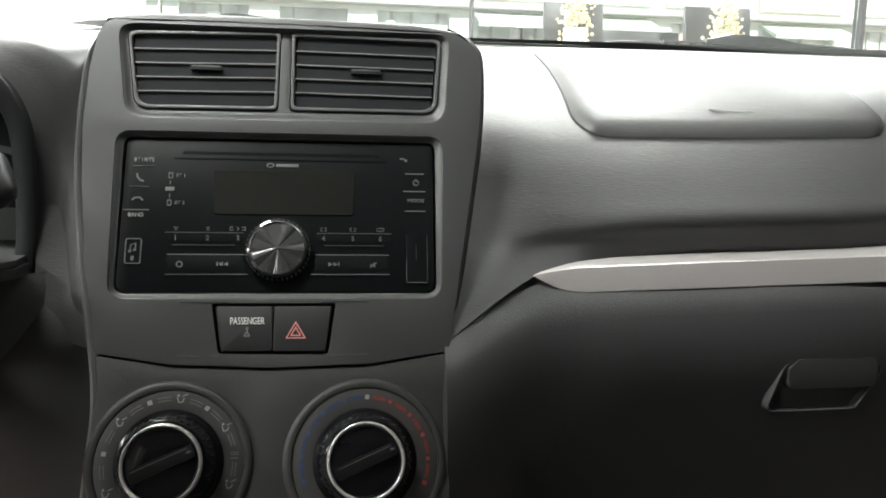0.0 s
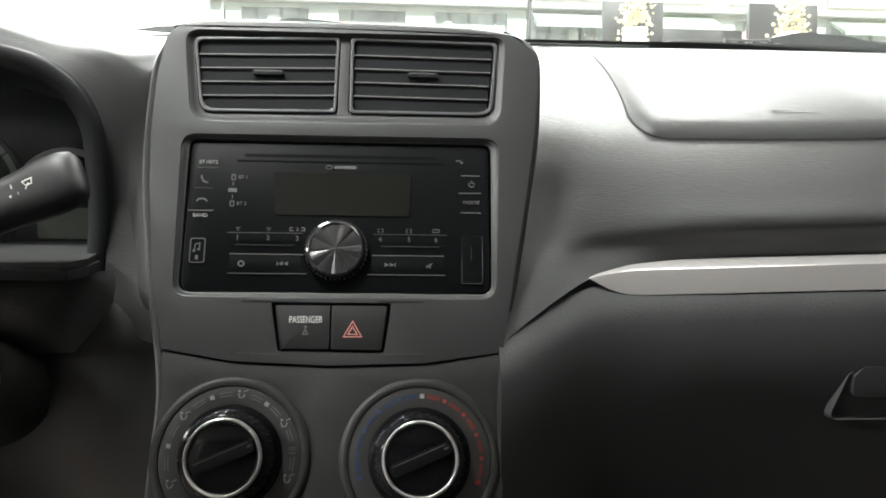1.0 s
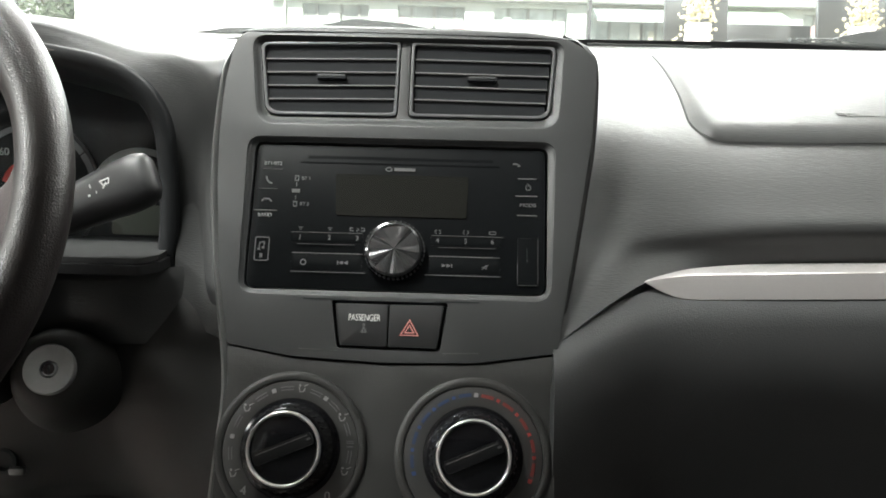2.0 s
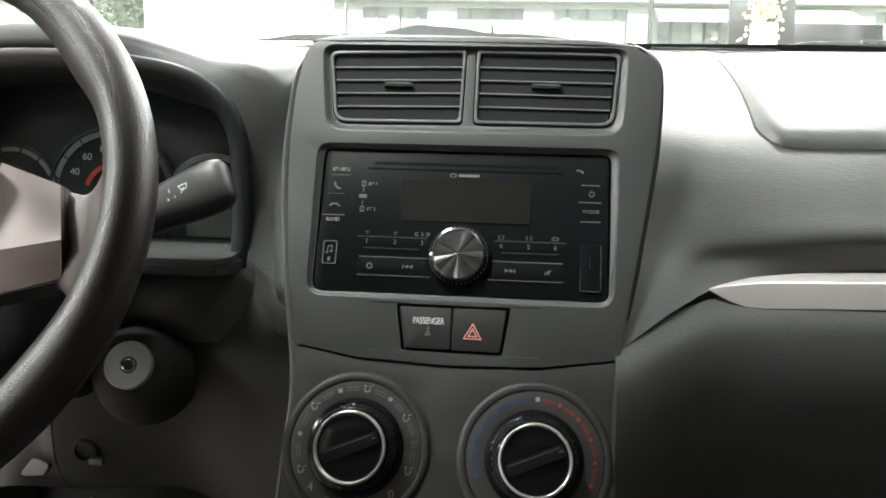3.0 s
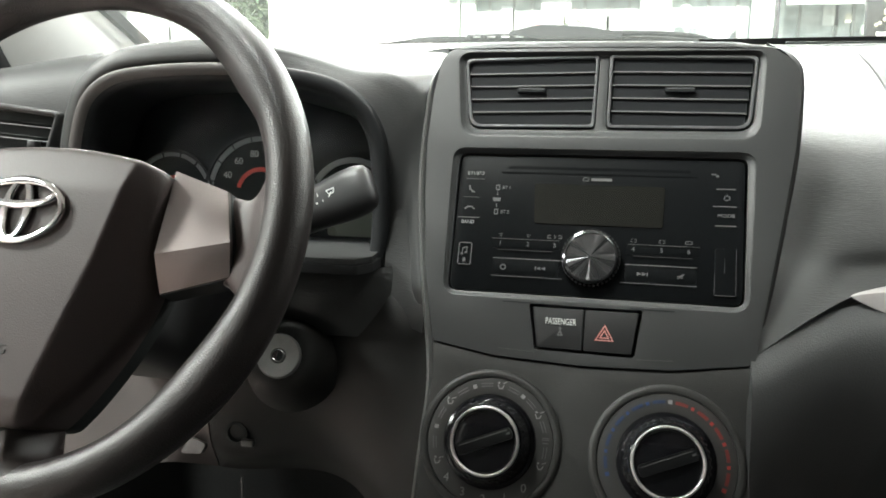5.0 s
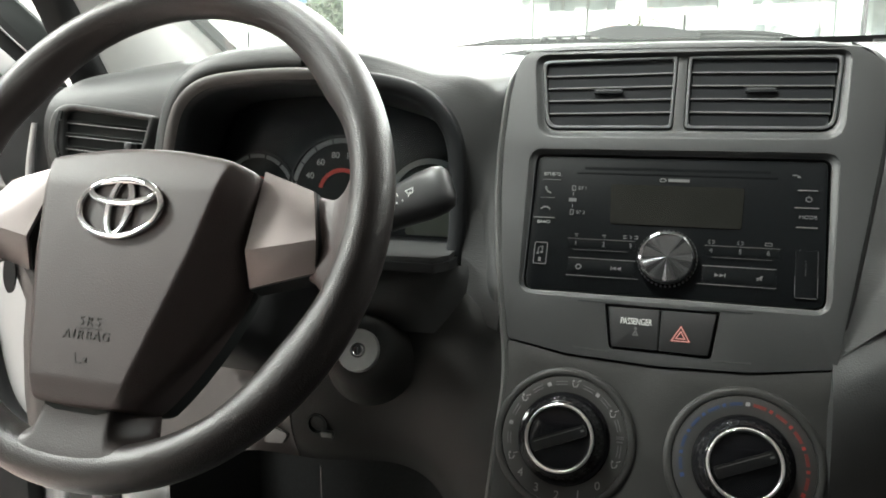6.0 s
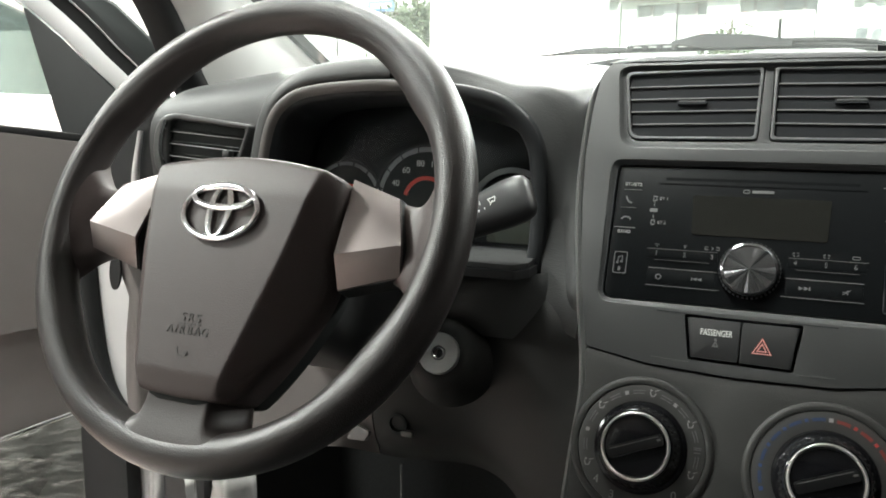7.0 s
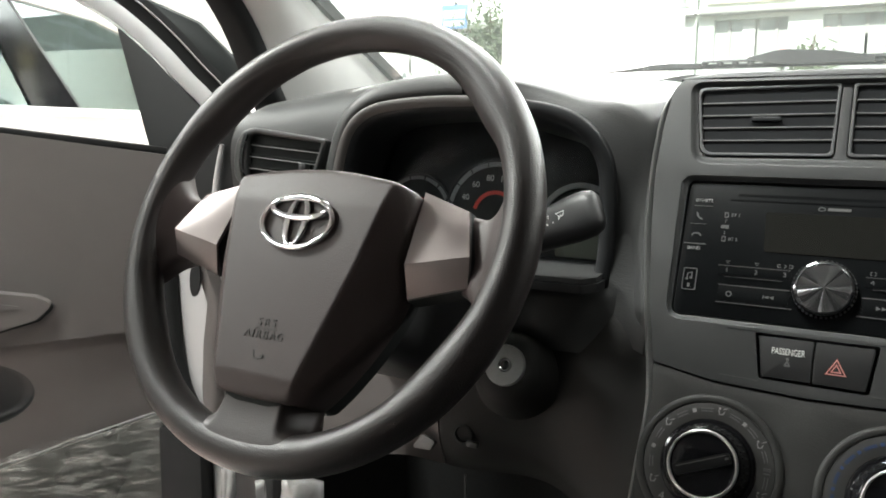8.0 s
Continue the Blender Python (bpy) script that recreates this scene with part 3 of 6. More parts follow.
def arch_ring(y, grow, lift=0.0, left=1.0, right=1.0, sink=0.0, back=0.0):
    out = []
    for i, (x, z) in enumerate(arch):
        a, b = arch[max(0, i - 1)], arch[min(len(arch) - 1, i + 1)]
        d = Vector((b[0] - a[0], b[1] - a[1])).normalized()
        n = Vector((d.y, -d.x)) * -1
        if n.dot(Vector((x + 0.32, z - 1.0))) < 0:
            n = -n
        side = right if x > -0.2 else (left if x < -0.43 else 1.0)
        top = max(0.0, (z - 1.05) / 0.065)
        ease = max(0.0, min(1.0, (-0.205 - x) / 0.11))
        ease = ease * ease * (3 - 2 * ease)
        if grow > 0.012:
            grow_here, lift_here = 0.012 + (grow - 0.012) * ease, lift * ease
        else:
            grow_here, lift_here = grow, lift
        if y > 0.045:
            lift_here -= 0.010 * (1 - ease)
        fall = sink * max(0.0, min(1.0, (x + 0.235) / 0.06))
        out.append((x + n.x * grow_here * side, y + back * (1 - ease), z + n.y * grow_here + lift_here * top - fall))
    return out


crown = [i for i, p in enumerate(arch) if p[0] < -0.300]


def hood_ring(*args):
    ring = arch_ring(*args)
    return [ring[i] for i in crown]


part("instrument_hood", bridge([hood_ring(y, grow, lift, left) for y, grow, lift, left in ((0.034, 0.0022, 0, 1), (0.026, 0.0035, 0, 1), (0.0235, 0.0065, 0, 1), (0.0242, 0.0110, 0, 1), (0.0256, 0.0155, 0, 1), (0.0282, 0.0190, 0.0004, 1.0), (0.0335, 0.0218, 0.0008, 1.05), (0.046, 0.0240, 0.0012, 1.1), (0.080, 0.0260, 0.0018, 1.1), (0.12, 0.0275, 0.003, 0.95), (0.17, 0.0275, 0.004, 0.6), (0.23, 0.026, 0.002, 0.2))], False), pad_mat, dash, "arched grey hood over the instruments", sharp=60)

shoulder = [
    [(-0.1700, 0.004, 0.872), (-0.1685, 0.021, 0.912), (-0.1640, 0.027, 0.945), (-0.1632, 0.027, 0.985), (-0.1635, 0.027, 1.030), (-0.1675, 0.027, 1.0530), (-0.1830, 0.027, 1.0770), (-0.2120, 0.028, 1.0985), (-0.2610, 0.032, 1.1165), (-0.323, 0.036, 1.1285)],
    [(-0.1530, -0.003, 0.872), (-0.1530, 0.015, 0.912), (-0.1520, 0.024, 0.945), (-0.1515, 0.027, 0.985), (-0.1520, 0.030, 1.033), (-0.1555, 0.033, 1.0700), (-0.1740, 0.035, 1.0970), (-0.2080, 0.035, 1.1095), (-0.2580, 0.0345, 1.1245), (-0.323, 0.0375, 1.1360)],
    [(-0.1380, -0.009, 0.872), (-0.1385, 0.007, 0.912), (-0.1400, 0.011, 0.945), (-0.1415, 0.020, 0.985), (-0.1430, 0.031, 1.037), (-0.1465, 0.040, 1.0860), (-0.1680, 0.041, 1.1075), (-0.2050, 0.041, 1.1150), (-0.2560, 0.0385, 1.1295), (-0.323, 0.0410, 1.1392)],
    [(-0.1300, -0.011, 0.872), (-0.1300, 0.004, 0.912), (-0.1310, 0.005, 0.945), (-0.1330, 0.018, 0.985), (-0.1350, 0.034, 1.040), (-0.1380, 0.052, 1.0940), (-0.1630, 0.056, 1.1120), (-0.2030, 0.056, 1.1190), (-0.2550, 0.057, 1.1315), (-0.323, 0.060, 1.1400)],
    [(-0.1220, -0.011, 0.872), (-0.1220, 0.004, 0.912), (-0.1220, 0.008, 0.945), (-0.1240, 0.028, 0.985), (-0.1250, 0.050, 1.043), (-0.1280, 0.090, 1.1060), (-0.1500, 0.110, 1.1200), (-0.1970, 0.115, 1.1270), (-0.2500, 0.120, 1.1390), (-0.323, 0.120, 1.1468)],
    [(-0.1120, -0.010, 0.872), (-0.1120, 0.010, 0.912), (-0.1130, 0.020, 0.945), (-0.1140, 0.040, 0.985), (-0.1150, 0.070, 1.043), (-0.1150, 0.150, 1.1120), (-0.1200, 0.250, 1.1320), (-0.1700, 0.270, 1.1420), (-0.2400, 0.270, 1.1490), (-0.323, 0.250, 1.1500)],
]
fine = [spline(row, 6) for row in shoulder]
fine = [[tuple(q) for q in spline([row[i] for row in fine], 7)] for i in range(len(fine[0]))]
part("hood_shoulder", bridge(fine, False), pad_mat, dash, "smooth shoulder between the hood and the centre stack", sharp=80)

bezel_mat = material("satin_black_bezel", (0.0125, 0.0132, 0.0145), 0.5, spec=0.3, vary=0.08)
cluster = thing("instrument_cluster", pose(0, 0, 0), "dark instrument cluster with round gauges under the hood", "instrument cluster")
part("bezel", bridge([arch_ring(0.036, 0.0035), arch_ring(0.0225, 0.0035), arch_ring(0.0205, 0.002), arch_ring(0.0215, -0.0085), arch_ring(0.027, -0.0120), arch_ring(0.060, -0.0155), arch_ring(0.095, -0.020)], False), bezel_mat, cluster, "dark bezel around the gauges", sharp=60)
upper = [i for i, p in enumerate(arch) if p[0] < -0.185]


def lip_ring(y, g):
    out = []
    for i in upper:
        e = max(0.0, min(1.0, (-0.195 - arch[i][0]) / 0.12))
        e = e * e * (3 - 2 * e)
        out.append(arch_ring(0.0235 + (y - 0.0235) * e, g * e - 0.001 * (1 - e))[i])
    return out


# lip colour is raised above the hood's to paint the light on it
part("inner_lip", bridge([lip_ring(y, g) for y, g in ((0.0300, 0.0030), (0.0185, 0.0030), (0.0165, 0.0010), (0.0185, -0.0050), (0.0250, -0.0095), (0.0360, -0.0110))], False), lip_mat, cluster, "inner lip with side light put into its tone", sharp=70)
part("floor_lip", plate(fillet([(-0.462, -0.018), (-0.462, 0.085), (-0.176, 0.085), (-0.170, 0.0), (-0.177, -0.018, 0.008)], 0.004), 0, 0.004, (), 0.001), pad_mat, cluster, "flat grey ledge", m=pose(0, 0, 0.964))
part("ledge_edge", plate(fillet([(-0.462, -0.020), (-0.462, 0.02), (-0.168, 0.02), (-0.168, -0.004), (-0.176, -0.020)], 0.004), -0.0075, -0.0005, (), 0.002), black_mat, cluster, "black ledge edge", m=pose(0, 0, 0.964))
FACE = pose(0, 0.082, 1.0, 84, 0, 0)
part("backing", plate(fillet(rect(-0.462, -0.05, -0.165, 0.12), 0.01), -0.006, 0), bezel_mat, cluster, m=FACE)
gauge_red = material("bright_red_print", (0.78, 0.060, 0.040), 0.5, vary=0.05)
dim_scale = material("dim_gauge_scale", (0.27, 0.265, 0.265), 0.5, vary=0.05)
for cx, cy, r, ticks, name in ((-0.302, 0.004, 0.055, 22, "speedometer"), (-0.392, 0.000, 0.042, 9, "tachometer")):
    gauge = part(name, plate(circle(cx, cy, r), 0, 0.002), seam_mat, cluster, "black round gauge", m=FACE)
    for k in range(ticks):
        a0 = 210 - 240 * k / ticks
        if k % 2 == 0 or ticks < 12:
            part("scale_mark", ring_piece(cx, cy, r * 0.88, r * 0.965, a0 - 240 / ticks * (1.86 if ticks > 12 else 0.88), a0, 0.0021, 0.0029, 8), dim_scale, gauge)
    part("rim", plate(circle(cx, cy, r * 1.03), 0, 0.004, [circle(cx, cy, r * 0.985)]), black_mat, gauge)
    part("glow_arc", ring_piece(cx, cy, r * 0.385, r * 0.455, 20, 165, 0.0021, 0.003, 20), gauge_red, gauge, "red inner arc")
    if ticks > 12:
        for k, body in enumerate(("40", "60", "80", "100", "120")):
            a = radians(153 - 26 * k)
            word("number", body, 0.0085, cx + r * 0.68 * math.cos(a), cy + r * 0.68 * math.sin(a), 0.0028, lamp_ink, gauge)
gauge = part("trip_display", plate(circle(-0.214, -0.002, 0.042), 0, 0.0015), seam_mat, cluster, "round display with a pale arc", m=FACE)
part("pale_arc", ring_piece(-0.214, -0.002, 0.037, 0.042, -30, 165, 0.0016, 0.004, 30), lamp_ink, gauge)
part("lcd", plate(fillet(rect(-0.237, -0.030, -0.187, -0.006), 0.003), 0.0016, 0.0022), material("grey_green_lcd", (0.17, 0.18, 0.14), 0.3), gauge)
part("lens", plate(rect(-0.455, -0.045, -0.17, 0.10), 0, 0.001), cluster_glass, cluster, m=pose(0, 0.066, 1.0, 76, 0, 0)).visible_shadow = False


# ---- centre stack ----
stack = thing("centre_stack", PANEL, "charcoal plastic centre stack surround with rounded edges", "centre console")
OUT = [(-0.1190, 0.1388, 0.010), (0.0, 0.1398), (0.1215, 0.1376, 0.010), (0.1388, 0.1265, 0.03), (0.1405, 0.1100), (0.1365, 0.0620), (0.1290, 0.0140), (0.1200, -0.0385), (0.1105, -0.0935, 0.003), (0.058, -0.1010), (-0.005, -0.1028), (-0.066, -0.1000), (-0.1105, -0.0925, 0.003), (-0.1215, -0.0390), (-0.1283, 0.0200), (-0.1310, 0.0600), (-0.1300, 0.1000), (-0.1262, 0.1300, 0.02)]
VENT_L = [(-0.1080, 0.1322, 0.005), (-0.0025, 0.1350, 0.003), (-0.0035, 0.0742, 0.004), (-0.0995, 0.0732, 0.011)]
VENT_R = [(0.0040, 0.1350, 0.003), (0.1125, 0.1338, 0.005), (0.1072, 0.0745, 0.011), (0.0040, 0.0742, 0.004)]
RECESS = [(-0.1135, 0.1358, 0.010), (0.1175, 0.1362, 0.010), (0.1120, 0.0662, 0.016), (-0.1040, 0.0650, 0.016)]
RECESS_FOOT = [(-0.1086, 0.1330, 0.007), (0.1132, 0.1350, 0.007), (0.1080, 0.0738, 0.012), (-0.1002, 0.0726, 0.012)]
RADIO = [(-0.1042, 0.0530, 0.007), (0.1052, 0.0530, 0.007), (0.1040, -0.0545, 0.008), (-0.1040, -0.0545, 0.008)]
RADIO_RIM = [(-0.1092, 0.0560, 0.010), (0.1105, 0.0565, 0.010), (0.1068, -0.0590, 0.012), (-0.1068, -0.0585, 0.012)]
SWITCH = [(-0.0420, -0.0615, 0.002), (0.0370, -0.0615, 0.002), (0.0325, -0.0950, 0.004), (-0.0365, -0.0940, 0.004)]


def swell(x, y):
    return -0.22 * max(0, abs(x) - 0.085) ** 1.5 - 1.2 * max(0, y - 0.135) ** 1.4


surround = part("surround", plate(fillet(OUT, 0.02, 6), -0.055, 0.0055, [fillet(RECESS), fillet(RADIO_RIM), fillet(SWITCH)], 0.0028, 3, swell), console_mat, stack, "charcoal upper surround", sharp=50)
# black plate that stands for the shade behind the vents
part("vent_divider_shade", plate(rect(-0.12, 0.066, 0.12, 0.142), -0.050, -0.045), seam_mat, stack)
# sloping moulded walls that lead in to the vents and to the radio
def slope(name, outer, inner, foot, label):
    a, b = fillet(outer, 0.004, 6), fillet(inner, 0.004, 6)
    mix = lambda f: [(p[0] * (1 - f) + q[0] * f, p[1] * (1 - f) + q[1] * f) for p, q in zip(a, b)]
    grow = [(p[0] * 1.008, p[1] + (p[1] - foot[1]) * 0.02) for p in a]
    rows = [[(x, y, -0.004) for x, y in grow], [(x, y, 0.0046 + swell(x, y)) for x, y in a]] + [[(x, y, 0.0046 + (foot[0] - 0.0046) * (1 - math.cos(math.pi * f)) / 2 + swell(x, y) * (1 - f)) for x, y in mix(f)] for f in (0.25, 0.5, 0.75, 1.0)] + [[(x, y, -0.030) for x, y in b]]
    return part(name, bridge(rows), console_mat, stack, label, sharp=60)


slope("vent_recess", RECESS, RECESS_FOOT, (0.0006, 0.10), "sloping recess round the vents")
part("vent_divider", plate(fillet(RECESS_FOOT, 0.004, 6), -0.030, 0.0006, [fillet(VENT_L), fillet(VENT_R)], 0.0006), console_mat, stack, "bar between the vents")
slope("radio_frame", RADIO_RIM, RADIO, (0.0016, 0.0), "sloping frame round the radio")
for it in ((-0.046, -0.0610, 0.030, 0.0008), (0.043, -0.0608, 0.030, 0.0008)):
    bars("switch_groove", [it], 0.0056, seam_mat, stack)
for it in ((-0.049, -0.0952, 0.026, 0.0006, -2), (0.046, -0.0952, 0.024, 0.0006, 2)):
    bars("switch_highlight", [it], 0.0056, trim_edge_mat, stack)
# edge strip that flanks the stack towards the driver, its highlight painted pale
strip = [(-0.1210, 0.1440), (-0.1290, 0.1330), (-0.1365, 0.1150), (-0.1385, 0.0880), (-0.1385, 0.0500), (-0.1360, 0.0150), (-0.1310, -0.0210), (-0.1266, -0.0490), (-0.1222, -0.0740), (-0.1168, -0.1030), (-0.1145, -0.1300), (-0.1160, -0.1650), (-0.118, -0.24)]
curve = spline(strip, 6)
rings = []
for i, (x, y) in enumerate(curve):
    w = 0.0066
    rings.append([(x - 0.004, y, -0.045), (x, y, -0.008), (x + 0.0012, y, -0.0045), (x + w * 0.45, y, -0.0026), (x + w - 0.0012, y, -0.0036), (x + w, y, -0.007), (x + w, y, -0.045)])
part("edge_strip", bridge(rings, True, (True, True)), lit_edge_mat, stack, "edge strip with its highlight in the colour", sharp=50)
groove = [(x + 0.0062, y) for x, y in curve]
part("edge_groove", bridge([[(x, y, -0.045), (x, y, -0.0085), (x + 0.0032, y, -0.0085), (x + 0.0032, y, -0.045)] for x, y in groove], True, (True, True)), seam_mat, stack)
curve = spline([(0.1230, 0.1440), (0.1368, 0.1350), (0.1430, 0.117), (0.1400, 0.062), (0.1325, 0.014), (0.1235, -0.0385), (0.1145, -0.080), (0.108, -0.122), (0.107, -0.15), (0.108, -0.24)], 6)
part("side_return", bridge([[(x - 0.006, y, -0.05), (x - 0.006, y, 0.0), (x - 0.0012, y, -0.0022), (x - 0.0012, y, -0.05)] for x, y in curve], True, (True, True)), console_mat, stack)
part("shadow_gap", bridge([[(x - 0.002, y, -0.05), (x - 0.002, y, -0.0030), (x + 0.0004, y, -0.0045), (x + 0.0004, y, -0.05)] for x, y in curve], True, (True, True)), groove_mat, stack)
rings = []
for i in range(49):
    x = -0.1215 + 0.2460 * i / 48
    base_y = 0.1382 + 0.0010 * (1 - (x / 0.12) ** 2) - 0.0006 * x / 0.12
    edge_y = 0.1474 - 0.14 * x * x - 0.010 * x
    r = max(0.0004, (edge_y - base_y) * min(1.0, (min(i, 48 - i) + 0.2) / 6) ** 0.6)
    z0 = 0.0053 + swell(x, 0.12)
    rings.append([(x, base_y - 0.0015, z0 - 0.004)] + [(x, base_y + r * math.sin(a), z0 - r * 1.1 * (1 - math.cos(a))) for a in (radians(q) for q in (0, 15, 30, 45, 60, 75, 90, 105))] + [(x, base_y - 0.004, -0.035)])
part("top_roll", bridge(rings, True, (True, True)), console_mat, stack, "rounded top edge of the stack", sharp=70)
LOW = [(-0.1105, -0.0942, 0.002), (-0.066, -0.1015), (-0.005, -0.1044), (0.058, -0.1026), (0.1105, -0.0950, 0.002), (0.1060, -0.118), (0.1085, -0.150), (0.1085, -0.200), (0.104, -0.25), (-0.106, -0.25), (-0.1105, -0.200), (-0.1105, -0.150), (-0.1075, -0.118)]
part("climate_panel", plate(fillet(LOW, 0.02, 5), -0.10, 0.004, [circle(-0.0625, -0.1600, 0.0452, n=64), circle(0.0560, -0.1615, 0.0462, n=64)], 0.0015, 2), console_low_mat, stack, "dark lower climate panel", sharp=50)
part("climate_seam", plate([(x, y + 0.003) for x, y in fillet(LOW, 0.02, 5)], -0.05, 0.0005), seam_mat, stack)
part("stack_side", box(0.216, 0.20, 0.16, 0.01, (0, -0.33, -0.085)), lower_mat, stack)
for name, cx, cy, r in (("dial_collar", -0.0625, -0.1600, 0.0452), ("dial_collar", 0.0560, -0.1615, 0.0462)):
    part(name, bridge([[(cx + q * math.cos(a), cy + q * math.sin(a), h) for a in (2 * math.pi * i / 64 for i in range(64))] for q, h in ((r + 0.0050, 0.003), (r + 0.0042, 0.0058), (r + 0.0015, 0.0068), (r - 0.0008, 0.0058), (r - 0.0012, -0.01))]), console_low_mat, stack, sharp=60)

# centre air vents


def air_vent(outline, lines, label):
    v = thing("air_vent", PANEL, label, "air vent", "centre air vents")
    inner = [(x * 1.0, y) for x, y in fillet(outline, 0.004)]
    cx, cy = sum(p[0] for p in outline) / 4, sum(p[1] for p in outline) / 4
    sh = lambda k: [(cx + (x - cx) * (1 - 0.0012 * k / 0.053), cy + (y - cy) * (1 - 0.0012 * k / 0.03)) for x, y in inner]
    part("frame", plate(sh(0.6), -0.022, 0.0022, [sh(2.6)], 0.0008), ventrim_mat, v, "grey vent frame")
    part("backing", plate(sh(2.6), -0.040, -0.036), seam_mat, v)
    x0, x1 = outline[0][0] + 0.0034, outline[1][0] - 0.0034
    y1, y0 = (outline[0][1] + outline[1][1]) / 2, (outline[2][1] + outline[3][1]) / 2
    tilt = (outline[1][1] - outline[0][1]) / (outline[1][0] - outline[0][0]) * 0.75
    pitch = (y1 - y0 - 0.0068) / (lines + 1)
    for k in range(lines + 1):
        y = y0 + 0.0034 + pitch * k
        inset = 0.0070 * (y1 - y) / (y1 - y0)
        a, b = (x0 + inset, x1) if outline[0][0] < -0.05 else (x0, x1 - inset)
        at = lambda x, h: y + h + tilt * (x - cx)
        # pale edges over dark slats put the caught light into the colour
        if k:
            part("slat_edge", bridge([[(x, at(x, dy), z) for dy, z in ((-0.0006, -0.0004), (0.0006, -0.0004), (0.0005, 0.0011), (-0.0005, 0.0011))] for x in (a, b)], True, (True, True)), lit_edge_mat, v)
        part("slat", bridge([[(x, at(x, 0), -0.0016), (x, at(x, 0), -0.0048), (x, at(x, pitch), -0.0030), (x, at(x, pitch), -0.0002)] for x in (a, b)], True, (True, True)), slat_mat, v)
    ty = y0 + (y1 - y0) * 0.545
    ty -= 0.0012
    tab = plate(fillet([(cx - 0.0108, ty - 0.0017), (cx + 0.0108, ty - 0.0017), (cx + 0.0108, ty + 0.0017), (cx - 0.0108, ty + 0.0017)], 0.0016), -0.004, 0.0024, (), 0.0010)
    tab = part("slider", tab, slat_mat, v, "small dark slider tab")
    part("slider_edge", plate(fillet(rect(cx - 0.0098, ty + 0.0002, cx + 0.0098, ty + 0.0011), 0.0004), 0.0020, 0.0028), ventrim_mat, tab)
    return v


air_vent(VENT_L, 4, "rectangular dark grey air vent with horizontal slats")
air_vent(VENT_R, 4, "rectangular dark grey air vent with horizontal slats")


# ---- radio ----
radio = thing("car_radio", PANEL, "black double-height car radio with a round volume knob", "car radio")
face = part("faceplate", plate(fillet([(-0.1025, 0.0515, 0.005), (0.1032, 0.0515, 0.005), (0.1026, -0.0534, 0.007), (-0.1026, -0.0534, 0.007)]), -0.045, 0.0005, (), 0.0015), radio_mat, radio, "black faceplate")
part("disc_slot", plate(fillet(rect(-0.066, 0.0414, 0.066, 0.0436), 0.0008), 0.0002, 0.0006), radio_mat, radio, "dark disc slot")
part("slot_lip", plate(fillet(rect(-0.071, 0.0378, 0.071, 0.0396), 0.0008), 0.0002, 0.0007, (), 0.0002), radio_mat, radio)
part("display", plate(fillet([(-0.0450, 0.0300), (0.0490, 0.0300), (0.0480, -0.0005), (-0.0435, -0.0005)], 0.002), 0.0004, 0.0011), screen_mat, radio, "unlit grey display")
bars("logo_bar", [(0.0035, 0.0345, 0.0150, 0.0021)], 0.0008, grey_ink, radio)
part("logo_oval", plate(circle(-0.0078, 0.0345, 0.0025, 0.0016, 24), 0.0004, 0.0010, [circle(-0.0078, 0.0345, 0.0019, 0.0010, 24)]), grey_ink, radio)
KN = (-0.0010, -0.0252)
knob = part("volume_knob", revolve([(0.0205, 0.0), (0.0204, 0.0045), (0.0195, 0.0066), (0.0178, 0.0072), (0.0176, 0.0066)], 56, (True, True)), gloss_mat, radio, "round metal-faced volume knob", m=Matrix.Translation((*KN, 0.0005)))
for k in range(40):
    a = 2 * math.pi * k / 40
    part("knurl", box(0.0012, 0.0016, 0.0048, 0, (0.0203, 0, 0.0030)), black_mat, knob, m=Matrix.Rotation(a, 4, "Z"))
bm = bmesh.new()
for k in range(10):
    a0, a1 = radians(36 * k + 10), radians(36 * k + 46)
    tip, n = bm.verts.new((0, 0, 0.0082)), 4
    rim = [bm.verts.new((0.0174 * math.cos(a0 + (a1 - a0) * j / n), 0.0174 * math.sin(a0 + (a1 - a0) * j / n), 0.0066 + (0.0010 if k % 2 else 0.0002) * math.sin(math.pi * j / n))) for j in range(n + 1)]
    for p, q in zip(rim, rim[1:]):
        bm.faces.new((tip, p, q))
bmesh.ops.remove_doubles(bm, verts=bm.verts, dist=0.00012)
part("knob_cap", bm, material("fanned_grey_metal", (0.19, 0.19, 0.195), 0.22, metal=0.9, vary=0.05, scale=300), knob, "fan-cut grey metal cap", sharp=2)
part("knob_rim", revolve([(0.0183, 0.0055), (0.0183, 0.0074), (0.0175, 0.0078), (0.0173, 0.0064)], 56, (False, False)), material("dark_ring", (0.12, 0.12, 0.125), 0.25, metal=0.8), knob)
# keys: raised rows with fine bright edges
for side in (-1, 1):
    key = part("key_bar", plate(fillet([(side * 0.0230, -0.0290), (side * 0.0720, -0.0290), (side * 0.0725, -0.0400), (side * 0.0235, -0.0405)], 0.002), 0.0, 0.0008, (), 0.0002), radio_mat, radio)
    bars("key_edge", [(side * 0.0475, -0.0282, 0.049, 0.0005), (side * 0.0465, -0.0415, 0.052, 0.0004)], 0.0012, grey_ink, key)
    row = part("preset_bar", plate(fillet([(side * 0.0235, -0.0130), (side * 0.0735, -0.0130), (side * 0.0735, -0.0205), (side * 0.0235, -0.0205)], 0.001), 0.0, 0.0009, (), 0.0003), radio_mat, radio)
    bars("key_edge", [(side * 0.049, -0.0134, 0.050, 0.0004), (side * 0.049, -0.0218, 0.040, 0.0003)], 0.0014, dim_ink, row)
